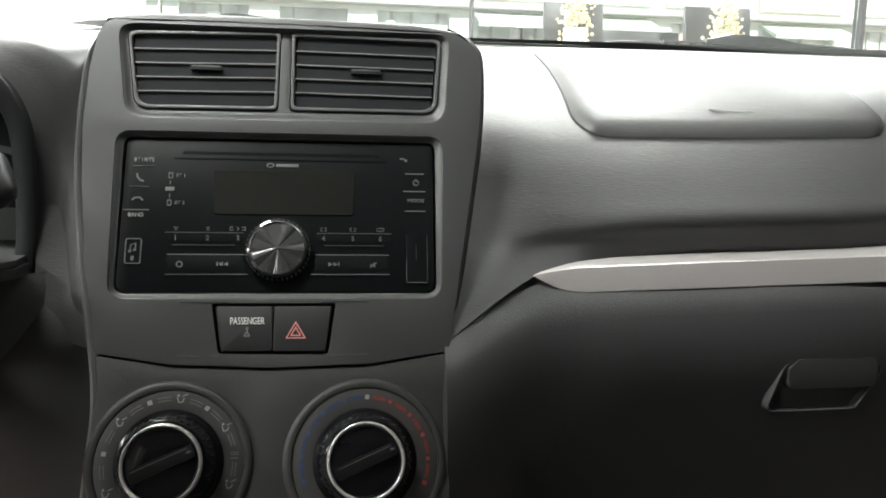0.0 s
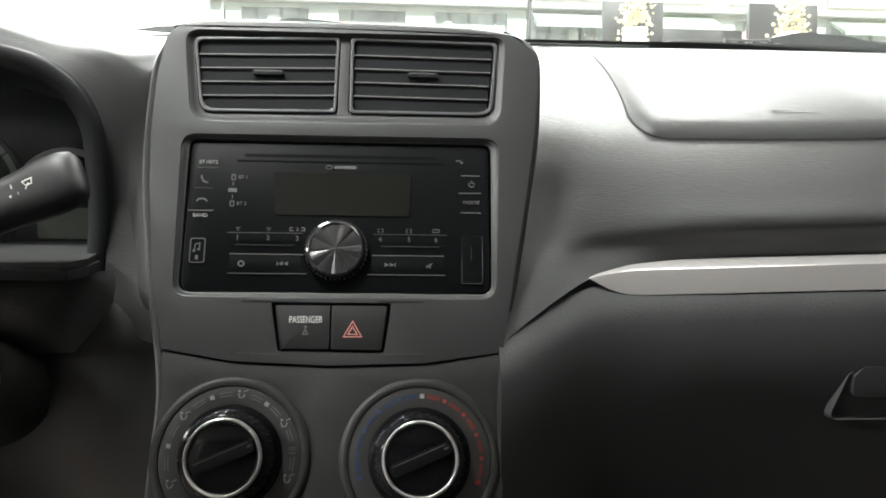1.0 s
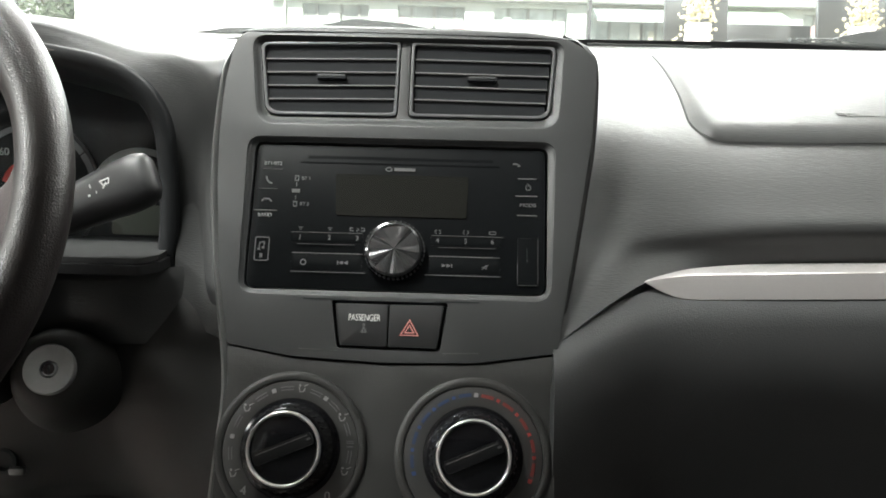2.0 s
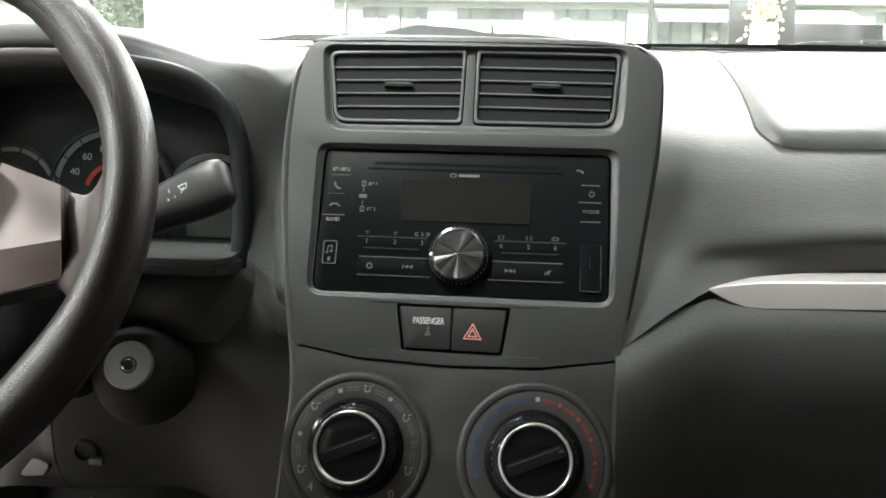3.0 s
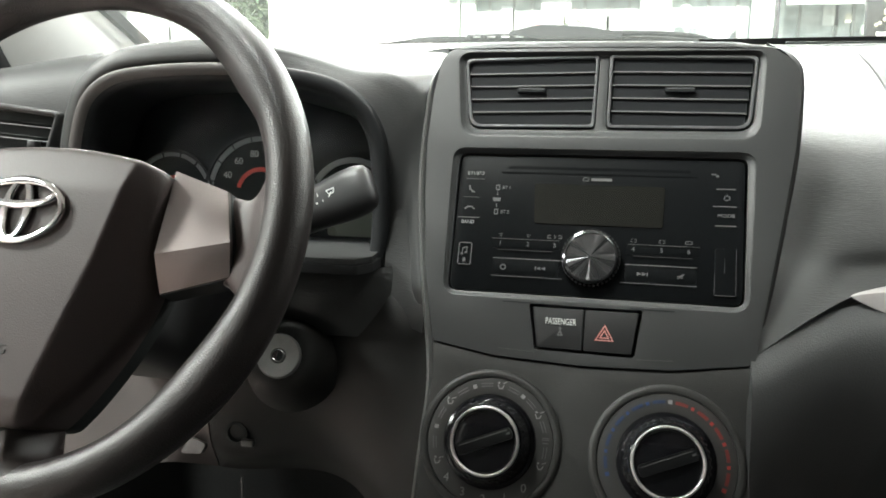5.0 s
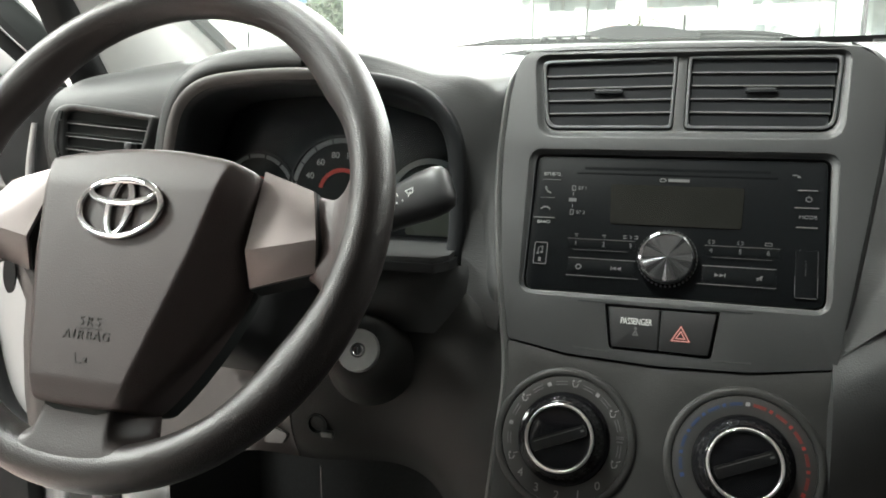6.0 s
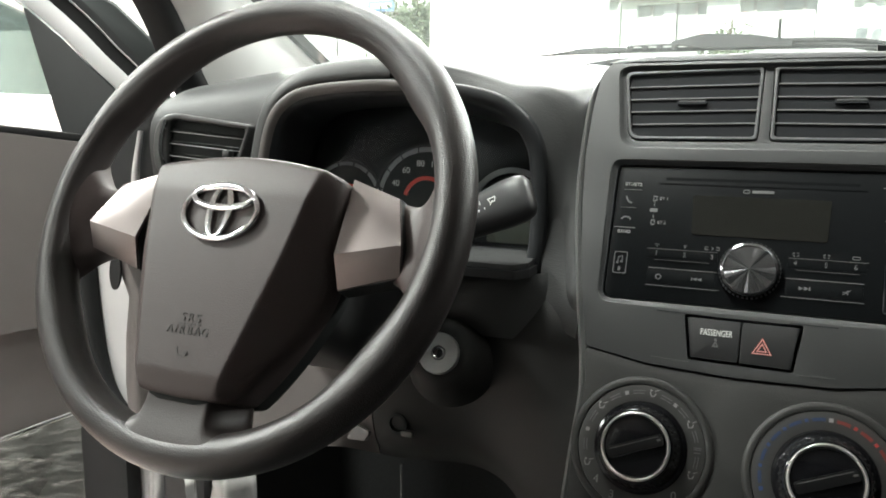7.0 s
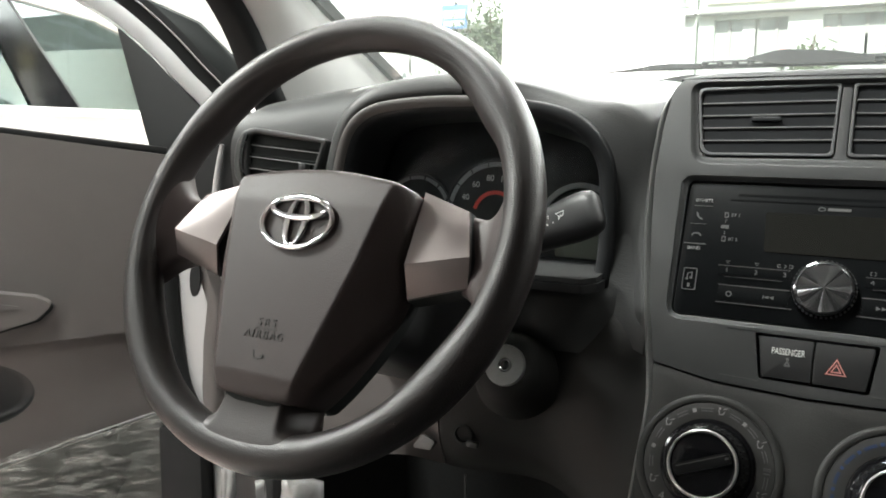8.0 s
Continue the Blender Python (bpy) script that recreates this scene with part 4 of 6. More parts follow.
for x, n in ((-0.0675, "1"), (-0.0470, "2"), (-0.0275, "3"), (0.0285, "4"), (0.0480, "5"), (0.0665, "6")):
    word("preset_number", n, 0.0048, x, -0.0170, 0.0011, grey_ink, radio)
for x in (-0.0675, -0.0470, 0.0480, 0.0285):
    bars("preset_mark", [(x, -0.0098, 0.0030, 0.0004), (x, -0.0112, 0.0016, 0.0004)] if x < 0 else [(x - 0.0014, -0.0096, 0.0016, 0.0005, 30), (x + 0.0014, -0.0096, 0.0016, 0.0005, -30), (x - 0.0014, -0.0114, 0.0016, 0.0005, -30), (x + 0.0014, -0.0114, 0.0016, 0.0005, 30)], 0.0008, grey_ink, radio)
part("repeat_mark", plate(fillet(rect(0.0640, -0.0116, 0.0690, -0.0092), 0.001), 0.0004, 0.0010, [fillet(rect(0.0645, -0.0112, 0.0685, -0.0096), 0.0006)]), grey_ink, radio)
part("search_mark", join(stroke([(-0.0310, -0.0094), (-0.0328, -0.0094), (-0.0328, -0.0114), (-0.0305, -0.0114)], 0.0005, 0.0008), stroke([(-0.0282, -0.0092), (-0.0270, -0.0104), (-0.0282, -0.0116)], 0.0005, 0.0008), stroke([(-0.0250, -0.0094), (-0.0228, -0.0094), (-0.0228, -0.0114), (-0.0250, -0.0114)], 0.0005, 0.0008)), grey_ink, radio)
# gear, skip and mute signs
part("gear_mark", plate(circle(-0.0640, -0.0348, 0.0022, n=20), 0.0009, 0.0013, [circle(-0.0640, -0.0348, 0.0014, n=16)]), grey_ink, radio)
for x, d in ((-0.0365, -1), (0.0352, 1)):
    bm = bmesh.new()
    for k in (-1, 0):
        p = plate([(x + d * (0.0034 * k), -0.0333), (x + d * (0.0034 * k + 0.0030), -0.0346), (x + d * (0.0034 * k), -0.0359)], 0.0009, 0.0013)
        bm = join(bm, p)
    part("skip_mark", join(bm, box(0.0007, 0.0026, 0.0004, 0, (x + d * 0.0036, -0.0346, 0.0011))), grey_ink, radio)
part("mute_mark", join(stroke([(0.0596, -0.0350), (0.0612, -0.0350), (0.0626, -0.0336), (0.0626, -0.0364), (0.0612, -0.0350)], 0.0005, 0.0011), stroke([(0.0596, -0.0366), (0.0640, -0.0334)], 0.0005, 0.0011)), grey_ink, radio)
# left column of keys
word("key_text", "BT1/BT2", 0.0036, -0.0905, 0.0368, 0.0008, pale_ink, radio, 1.0)
bars("key_edge", [(-0.0905, 0.0325, 0.014, 0.0003), (-0.0935, 0.0020, 0.0165, 0.0006), (-0.0925, 0.0180, 0.012, 0.0002)], 0.0008, grey_ink, radio)
part("call_mark", stroke([(-0.0945, 0.0268), (-0.0940, 0.0246), (-0.0925, 0.0228), (-0.0905, 0.0220)], 0.0011, 0.0008), grey_ink, radio)
part("hang_up_mark", stroke([(-0.0965, 0.0088), (-0.0948, 0.0104), (-0.0915, 0.0104), (-0.0898, 0.0088)], 0.0010, 0.0008), grey_ink, radio)
word("key_text", "BAND", 0.0036, -0.0935, -0.0015, 0.0008, pale_ink, radio, 1.0)
for y, body in ((0.0262, "BT 1"), (0.0072, "BT 2")):
    part("phone_mark", plate(fillet(rect(-0.0742, y - 0.0021, -0.0714, y + 0.0021), 0.0004), 0.0004, 0.0010, [rect(-0.0737, y - 0.0014, -0.0719, y + 0.0014)]), grey_ink, radio)
    word("phone_text", body, 0.0034, -0.0662, y, 0.0008, grey_ink, radio, 1.0)
bars("phone_link", [(-0.0728, 0.0215, 0.0004, 0.0030), (-0.0728, 0.0120, 0.0004, 0.0030), (-0.0730, 0.0168, 0.0056, 0.0026)], 0.0008, grey_ink, radio)
part("aux_frame", plate(fillet(rect(-0.0985, -0.0345, -0.0885, -0.0175), 0.0015), 0.0004, 0.0014, [fillet(rect(-0.0980, -0.0340, -0.0890, -0.0180), 0.0013)]), grey_ink, radio)
part("note_mark", join(stroke([(-0.0955, -0.0262), (-0.0952, -0.0218), (-0.0922, -0.0208), (-0.0922, -0.0252)], 0.0006, 0.0008), stroke([(-0.0962, -0.0262), (-0.0952, -0.0262)], 0.0014, 0.0008), stroke([(-0.0932, -0.0252), (-0.0922, -0.0252)], 0.0014, 0.0008), box(0.0018, 0.0030, 0.0005, 0, (-0.0938, -0.0308, 0.0008))), grey_ink, radio)
# right column
bars("key_edge", [(0.0905, 0.0300, 0.0130, 0.0006), (0.0900, 0.0172, 0.0155, 0.0006), (0.0905, 0.0030, 0.0140, 0.0006), (0.0820, 0.0410, 0.0035, 0.0008), (0.0845, 0.0398, 0.0018, 0.0014)], 0.0008, grey_ink, radio)
part("power_mark", join(ring_piece(0.0913, 0.0236, 0.0016, 0.0021, -240, 60, 0.0004, 0.0010, 18), box(0.0005, 0.0020, 0.0005, 0, (0.0913, 0.0254, 0.0008))), grey_ink, radio)
word("key_text", "MODE", 0.0034, 0.0910, 0.0104, 0.0008, grey_ink, radio, 1.2)
part("usb_door", plate(fillet(rect(0.0840, -0.0470, 0.0980, -0.0135), 0.001), 0.0003, 0.0020, (), 0.0006), radio_mat, radio)
bars("usb_edge", [(0.0980, -0.0300, 0.0004, 0.032), (0.0840, -0.0390, 0.0004, 0.014), (0.0915, -0.0138, 0.011, 0.0004), (0.0910, -0.0470, 0.013, 0.0004), (0.0905, -0.0260, 0.0004, 0.010)], 0.0018, grey_ink, radio)

# ---- switches ----
switch_mat = material("dark_switch_plastic", (0.013, 0.013, 0.0135), 0.4, vary=0.06)
switches = thing("switch_block", PANEL, "black switch block with passenger lamp and hazard switch", "switch")
part("housing", plate(fillet([(-0.0415, -0.0622, 0.002), (0.0365, -0.0622, 0.002), (0.0320, -0.0945, 0.004), (-0.0360, -0.0935, 0.004)]), -0.03, -0.0015), seam_mat, switches)
lamp_key = part("passenger_lamp", plate(fillet([(-0.0392, -0.0636), (-0.0033, -0.0636), (-0.0033, -0.0920), (-0.0345, -0.0918)], 0.0015), -0.02, 0.0052, (), 0.0010), switch_mat, switches, "passenger belt warning lamp")
word("lamp_text", "PASSENGER", 0.0064, -0.0190, -0.0732, 0.0056, lamp_ink, lamp_key, 0.65)
part("belt_mark", join(plate(circle(-0.0190, -0.0778, 0.0010, n=12), 0.0052, 0.0057), stroke([(-0.0206, -0.0826), (-0.0190, -0.0795), (-0.0174, -0.0826), (-0.0206, -0.0826)], 0.0010, 0.0055)), grey_ink, lamp_key)
haz_key = part("hazard_switch", plate(fillet([(-0.0021, -0.0636), (0.0344, -0.0636), (0.0302, -0.0925), (-0.0021, -0.0922)], 0.0015), -0.02, 0.0056, (), 0.0010), switch_mat, switches, "hazard switch with red triangle")
for k in (1.0, 0.56):
    t3 = [(0.0117 + 0.0078 * k * math.cos(radians(a)), -0.0808 + 0.0078 * k * math.sin(radians(a))) for a in (90, 210, 330)]
    t4 = [(0.0117 + 0.0078 * (k - 0.25) * math.cos(radians(a)), -0.0808 + 0.0078 * (k - 0.25) * math.sin(radians(a))) for a in (90, 210, 330)]
    t5 = [(0.0117 + 0.0078 * (k - 0.06) * math.cos(radians(a)), -0.0808 + 0.0078 * (k - 0.06) * math.sin(radians(a))) for a in (90, 210, 330)]
    t6 = [(0.0117 + 0.0078 * (k - 0.19) * math.cos(radians(a)), -0.0808 + 0.0078 * (k - 0.19) * math.sin(radians(a))) for a in (90, 210, 330)]
    part("red_triangle", plate(t3, 0.0056, 0.0060, [t4]), red_ink, haz_key)
    part("pale_triangle", plate(t5, 0.0058, 0.0062, [t6]), pink_ink, haz_key)

# ---- climate dials ----
dial_red = material("dull_red_print", (0.30, 0.036, 0.030), 0.5, vary=0.05)
dial_blue = material("dull_blue_print", (0.022, 0.050, 0.14), 0.5, vary=0.05)
dim_red = material("dim_red_print", (0.14, 0.024, 0.020), 0.5, vary=0.05)
dim_blue = material("dim_blue_print", (0.016, 0.031, 0.075), 0.5, vary=0.05)
skirt_mat = material("satin_black_knob", (0.006, 0.006, 0.007), 0.14, vary=0.1, spec=0.28)
rib = box(0.0016, 0.0021, 0.0145, 0.0006)
rib.transform(Matrix.Translation((0.0274, 0, 0.0150)) @ Matrix.Rotation(radians(-13), 4, "Y"))
rib_mesh = mesh_of("grip_rib", rib, gloss_mat)
bar_mat = material("black_dial_grip", (0.007, 0.007, 0.0075), 0.32, spec=0.3, vary=0.1)


def dial(cx, cy, r, label, warm):
    d = thing("climate_dial", PANEL @ Matrix.Translation((cx, cy, 0.0)), label, "dial", "climate dials")
    part("scale_ring", plate(circle(0, 0, r - 0.001, n=64), -0.012, 0.0052, [circle(0, 0, 0.0322, n=48)], 0.0008), dial_mat, d, "printed grey scale ring")
    part("skirt", revolve([(0.0325, -0.010), (0.0325, 0.0050), (0.0318, 0.0062), (0.0298, 0.0068), (0.0290, 0.0080), (0.0280, 0.0130), (0.0262, 0.0215), (0.0250, 0.0250), (0.0235, 0.0258)], 56), skirt_mat, d, "gloss black knob skirt")
    for k in range(36):
        a = 2 * math.pi * k / 36
        part("grip_rib", rib_mesh, gloss_mat, d, m=Matrix.Rotation(a, 4, "Z"))
    part("ring", revolve([(0.0234, 0.0240), (0.0235, 0.0266), (0.0231, 0.0279), (0.0223, 0.0283), (0.0214, 0.0276), (0.0213, 0.0240)], 64, (False, False)), brushed_mat, d, "bright metal ring")
    part("cap", revolve([(0.0210, 0.022), (0.0210, 0.0260), (0.018, 0.0254), (0.0, 0.0248)], 48), gloss_mat, d, "gloss black knob face")
    bar = plate(fillet([(-0.0188, -0.0040), (0.0188, -0.0040), (0.0195, 0.0), (0.0188, 0.0040), (-0.0188, 0.0040), (-0.0195, 0.0)], 0.002), 0.0240, 0.0288, (), 0.0022, 3)
    grip = part("grip_bar", bar, bar_mat, d, m=Matrix.Rotation(radians(23), 4, "Z"))
    # printed line that stands for the highlight along the grip bar
    part("bar_highlight", box(0.034, 0.0005, 0.0004, 0, (0, 0.0024, 0.0288)), grey_ink, grip)
    part("pointer", box(0.0026, 0.0013, 0.0006, 0.0002, (0.0170, 0.0, 0.0290)), grey_ink, grip)
    R = (r + 0.0325) / 2
    at = lambda a, q=0.0: ((R + q) * math.cos(radians(a)), (R + q) * math.sin(radians(a)))
    if warm:
        for k in range(11):
            a = 197 - 21.8 * k
            ink = pale_ink if k == 5 else (dial_blue if k < 5 else dial_red)
            size = 0.0027 if k in (0, 5, 10) else 0.0022
            bars("scale_dot", [(*at(a), size, size, a)], 0.0054, ink, d)
            if k < 10:
                part("scale_bar", ring_piece(0, 0, R - 0.0011, R + 0.0011, a - 17.0, a - 5.0, 0.0052, 0.0055, 6), dim_blue if k < 5 else dim_red, d)
    else:
        for a in (110, 57, 170):
            bars("scale_dot", [(*at(a), 0.0027, 0.0027, a)], 0.0054, pale_ink, d)
        for a in (97, 68, 123, 46, 155, 186, 20, -6):
            for q in (-0.0010, 0.0010):
                part("scale_bar", ring_piece(0, 0, R + q - 0.0003, R + q + 0.0003, a - 6, a + 6, 0.0052, 0.0055, 5), grey_ink, d)
        for a in (82, 140, 205, 32, -20):
            x, y = at(a)
            part("air_sign", join(plate(circle(x - 0.0018, y + 0.0022, 0.0008, n=10), 0.0050, 0.0056), stroke([(x - 0.0024, y + 0.0008), (x - 0.0014, y - 0.0020), (x + 0.0008, y - 0.0016), (x + 0.0016, y + 0.0004)], 0.0006, 0.0054), stroke([(x + 0.0008, y + 0.0018), (x + 0.0036, y + 0.0030)], 0.0005, 0.0054)), pale_ink, d)
        for body, a in (("4", 224), ("3", 246), ("2", 268), ("1", 290), ("0", 312)):
            word("fan_number", body, 0.0080, *at(a), 0.0056, pale_ink, d)
        x, y = at(5)
        bars("rear_vent_sign", [(x, y + 0.0024, 0.0050, 0.0007), (x, y + 0.0012, 0.0050, 0.0007), (x, y - 0.0010, 0.0042, 0.0009)], 0.0054, grey_ink, d)
    return d


dial(-0.0625, -0.1600, 0.0452, "air flow and fan dial with bright ring", False)
dial(0.0560, -0.1615, 0.0462, "temperature dial with blue and red scale", True)

# ---- steering wheel, column, stalk and lock ----
WHEEL = pose(-0.3417, -0.1528, 1.0125, 63.1, 0, 0)
wheel = thing("steering_wheel", WHEEL, "dark grey three-spoke steering wheel with silver spoke trims", "steering wheel")
rings = []
for k in range(180):
    a = 2 * math.pi * k / 180
    deg = math.degrees(a)
    away = abs((deg + 90) % 360 - 180)  # 0 at the top, 180 at the bottom
    up_side = 90 - away
    thumb = math.exp(-(((up_side - 37) / (9 if up_side < 37 else 17)) ** 2))
    heel = math.exp(-(((up_side + 33) / 15) ** 2))
    low = math.exp(-(((180 - away) / 30) ** 2))
    ri, ro, ax = 0.0140 + 0.0050 * thumb + 0.0052 * heel + 0.0012 * low, 0.0142, 0.0155 + 0.0008 * thumb
    ring = []
    for j in range(24):
        b = 2 * math.pi * j / 24
        rad = 0.1688 + (ro if math.cos(b) > 0 else ri) * math.cos(b)
        ring.append((rad * math.cos(a), rad * math.sin(a), ax * math.sin(b) - 0.002))
    rings.append(ring)
part("rim", bridge(rings + rings[:1]), leather_mat, wheel, "grained black rim", sharp=80)
# smooth inner rim lining above each spoke, its colour lifted for side light
for s in (1, -1):
    rows = []
    for k in range(41):
        q = k / 40
        step = (-16 + 84 * q) / 360 * (len(rings))
        idx = step if s > 0 else len(rings) / 2 - step
        i0 = int(math.floor(idx))
        ra, rb = rings[i0 % len(rings)], rings[(i0 + 1) % len(rings)]
        wide = 0.25 + 0.75 * math.sin(math.pi * min(1.0, 0.30 + 0.70 * q)) ** 0.6 if q < 0.98 else 0.25
        row = []
        for j in range(13):
            b = 12 + (-4.2 + 8.4 * j / 12) * wide - 1.2
            j0 = int(math.floor(b))
            f = b - j0
            p = Vector(ra[j0 % 24]).lerp(Vector(ra[(j0 + 1) % 24]), f).lerp(Vector(rb[j0 % 24]).lerp(Vector(rb[(j0 + 1) % 24]), f), idx - i0)
            flat = Vector((p.x, p.y, 0)).normalized() * 0.1688
            row.append(tuple(p + (p - Vector((flat.x, flat.y, -0.002))).normalized() * (0.0003 if 1 < j < 11 else (0.0001 if 0 < j < 12 else -0.0003))))
        rows.append(row)
    part("rim_lining", bridge(rows, False), lining_mat, wheel, "smooth lining inside the rim, colour lifted for light", sharp=80)
HALF = [(0, 0.0440), (0.027, 0.0426), (0.0560, 0.0384), (0.0765, 0.0340), (0.0838, 0.0290), (0.0842, 0.0087), (0.0836, -0.0180), (0.0850, -0.0380), (0.0805, -0.0580), (0.0690, -0.0840), (0.0550, -0.1080), (0.0430, -0.1245), (0.0350, -0.1305), (0.015, -0.1325)]
pad = HALF + [(0, -0.1330)] + [(-p[0], p[1]) for p in HALF[:0:-1]]
pad = [tuple(q) for q in spline([p[:2] for p in pad] + [pad[0][:2]], 6)][:-1]


def pad_ring(s, z, cx=0.0, cy=-0.040):
    return [(cx + (x - cx) * s, cy + (y - cy) * s, z) for x, y in pad]


def pad_height(x, y):
    """Flat middle face with side facets that fall away from a crease, and a short lower facet."""
    crease = 0.0375 + (y + 0.11) * 0.27 if y < -0.03 else 0.0591 + (y + 0.03) * 0.20
    side = 0.95 * max(0.0, abs(x) - crease)
    return 0.0168 - max(side, 0.0) - 0.30 * max(0.0, -0.116 - y) - 1.2 * max(0.0, y - 0.012) ** 1.5


def pad_skin(s, drop):
    return [(x, y, pad_height(x, y) - drop) for x, y, _ in pad_ring(s, 0.0)]


hub = part("airbag_pad", bridge([pad_ring(0.97, -0.040), pad_ring(1.0, -0.022)] + [pad_skin(1.0, 0.0050), pad_skin(0.993, 0.0022), pad_skin(0.975, 0.0006)] + [pad_skin(0.95 * (1 - k / 44), 0.0) for k in range(43)], True, (True, True)), hub_mat, wheel, "dark grey airbag pad", sharp=60)
for i, letter in enumerate("SRS"):
    word("pad_letter", letter, 0.0082, -0.0064 + 0.0064 * i, -0.0795, 0.01695, stamp_mat, hub, 1.05)
for i, letter in enumerate("AIRBAG"):
    word("pad_letter", letter, 0.0082, (-0.0150, -0.0098, -0.0046, 0.0018, 0.0082, 0.0148)[i], -0.0885, 0.01695, stamp_mat, hub, 1.05)
bars("pad_line", [(0.0, -0.0838, 0.019, 0.0006)], 0.0170, stamp_mat, hub)
part("seat_sign", join(stroke([(-0.005, -0.1005), (-0.003, -0.1055), (0.001, -0.1055)], 0.0011, 0.0168, 0.0006), plate(circle(0.0035, -0.1035, 0.0016, n=12), 0.0166, 0.0173)), stamp_mat, hub)
part("pad_gap", plate([(x * 0.99, y * 0.995) for x, y in pad], -0.040, -0.0260), seam_mat, wheel)
# oval emblem of plain chrome loops
emblem = part("emblem", plate(circle(0, -0.003, 0.0342, 0.0222, 64), 0.0150, 0.0205, [circle(0, -0.003, 0.0294, 0.0177, 64)], 0.00215, 6), chrome_mat, hub, "chrome oval emblem")
part("emblem_loop", plate(circle(0, -0.003, 0.0112, 0.0203, 48), 0.0150, 0.0202, [circle(0, -0.003, 0.0052, 0.0168, 48)], 0.0017, 6), chrome_mat, hub)
part("emblem_loop", plate(circle(0, 0.0070, 0.0275, 0.0098, 48), 0.0150, 0.0206, [circle(0, 0.0080, 0.0228, 0.0050, 48)], 0.0022, 6), chrome_mat, hub)
part("emblem_bed", plate(circle(0, -0.003, 0.0350, 0.0232, 48), 0.0120, 0.0162, (), 0.001), hub_mat, hub)
for s in (1, -1):
    # smooth flare from the silver trim into the rim
    top_edge = [(0.096, 0.026), (0.112, 0.0262), (0.126, 0.0228), (0.138, 0.0200), (0.146, 0.0245), (0.152, 0.0360), (0.157, 0.0520), (0.163, 0.0640)]
    low_edge = [(0.096, -0.038), (0.112, -0.036), (0.130, -0.0335), (0.138, -0.0400), (0.1425, -0.0500), (0.147, -0.0600), (0.152, -0.0690), (0.163, -0.0760)]
    front = [(0.096, -0.0190), (0.112, -0.0150), (0.126, -0.0105), (0.138, -0.0055), (0.146, -0.0015), (0.152, 0.0030), (0.157, 0.0070), (0.163, 0.0100)]
    cols = []
    for (x, yt), (_, yb), (_, zf) in zip(*(spline(q, 5) for q in (top_edge, low_edge, front))):
        cy, hy = (yt + yb) / 2, (yt - yb) / 2
        cols.append([(s * x, cy + hy * math.copysign(abs(math.cos(b)) ** 0.42, math.cos(b)), zf - 0.011 + 0.011 * math.copysign(abs(math.sin(b)) ** 0.5, math.sin(b)) - 0.0018 * math.cos(b) ** 8) for b in (2 * math.pi * i / 32 for i in range(32))])
    part("spoke", bridge(cols, True, (True, True)), hub_mat, wheel, "smooth grey spoke flare", sharp=80)
    prof = [(0.0846, 0.0362), (0.1246, 0.0225), (0.1375, -0.0125), (0.1363, -0.0310), (0.0897, -0.0434), (0.0884, -0.0218)]
    zt = [-0.0085, -0.0060, 0.0030, -0.0073, -0.0120, 0.0010]
    corner = [Vector((s * x, y, z)) for (x, y), z in zip(prof, zt)]
    mid = sum(corner, Vector()) / 6
    gap = [Vector((mid.x + (c.x - mid.x) * (1.05 if abs(c.x) < 0.1 else 1.012), mid.y + (c.y - mid.y) * 1.012, c.z - 0.0030)) for c in corner]
    part("trim_gap", bridge([[tuple(g) for g in gap], [(g.x, g.y, -0.030) for g in gap]], True, (True, True)), seam_mat, wheel)
    bm = bmesh.new()
    for a, b, c, d in ((corner[0], corner[1], corner[2], corner[5]), (corner[5], corner[2], corner[3], corner[4])):
        grid = [[bm.verts.new(a.lerp(b, u / 10).lerp(d.lerp(c, u / 10), v / 8) + Vector((0, 0, 0.0012 * math.sin(math.pi * u / 10) * math.sin(math.pi * v / 8)))) for u in range(11)] for v in range(9)]
        for v in range(8):
            for u in range(10):
                bm.faces.new((grid[v][u], grid[v][u + 1], grid[v + 1][u + 1], grid[v + 1][u]))
    bmesh.ops.remove_doubles(bm, verts=bm.verts, dist=0.00005)
    wall = bmesh.ops.extrude_edge_only(bm, edges=[e for e in bm.edges if len(e.link_faces) == 1])
    for v in [g for g in wall["geom"] if isinstance(g, bmesh.types.BMVert)]:
        v.co.z = -0.027
    part("spoke_trim", bm, silver_mat, wheel, "faceted satin silver spoke trim", sharp=14)
rings = []
for k in range(25):
    q = k / 24
    y0 = -0.127 - 0.0376 * q
    flat = 0.0245 + 0.003 * q
    side = 0.0125 + 0.004 * q + 0.026 * max(0.0, q - 0.45) ** 2 / 0.30
    row = []
    for i in range(41):
        u = -1 + 2 * i / 40
        f = max(0.0, (abs(u) - 0.5) * 2)
        x = u * 2 * flat if abs(u) < 0.5 else math.copysign(flat + side * f, u)
        y = max(y0, -math.sqrt(0.1645 ** 2 - x * x))
        base = 0.0085 - 0.034 * f ** 1.6
        e = max(0.0, min(1.0, (math.hypot(x, y) - 0.138) / 0.030))
        e = e * e * (3 - 2 * e)
        row.append((x, y, base * (1 - e) + 0.0122 * e))
    rings.append(row + [(row[-1][0] * 0.9, max(y0, -0.155), -0.032), (row[0][0] * 0.9, max(y0, -0.155), -0.032)])
part("lower_spoke", bridge(rings, True, (True, False)), spoke_mat, wheel, "smooth grey lower spoke", sharp=70)
# black strip laid over the spoke to paint the pad's overhang shadow
gap_rows = []
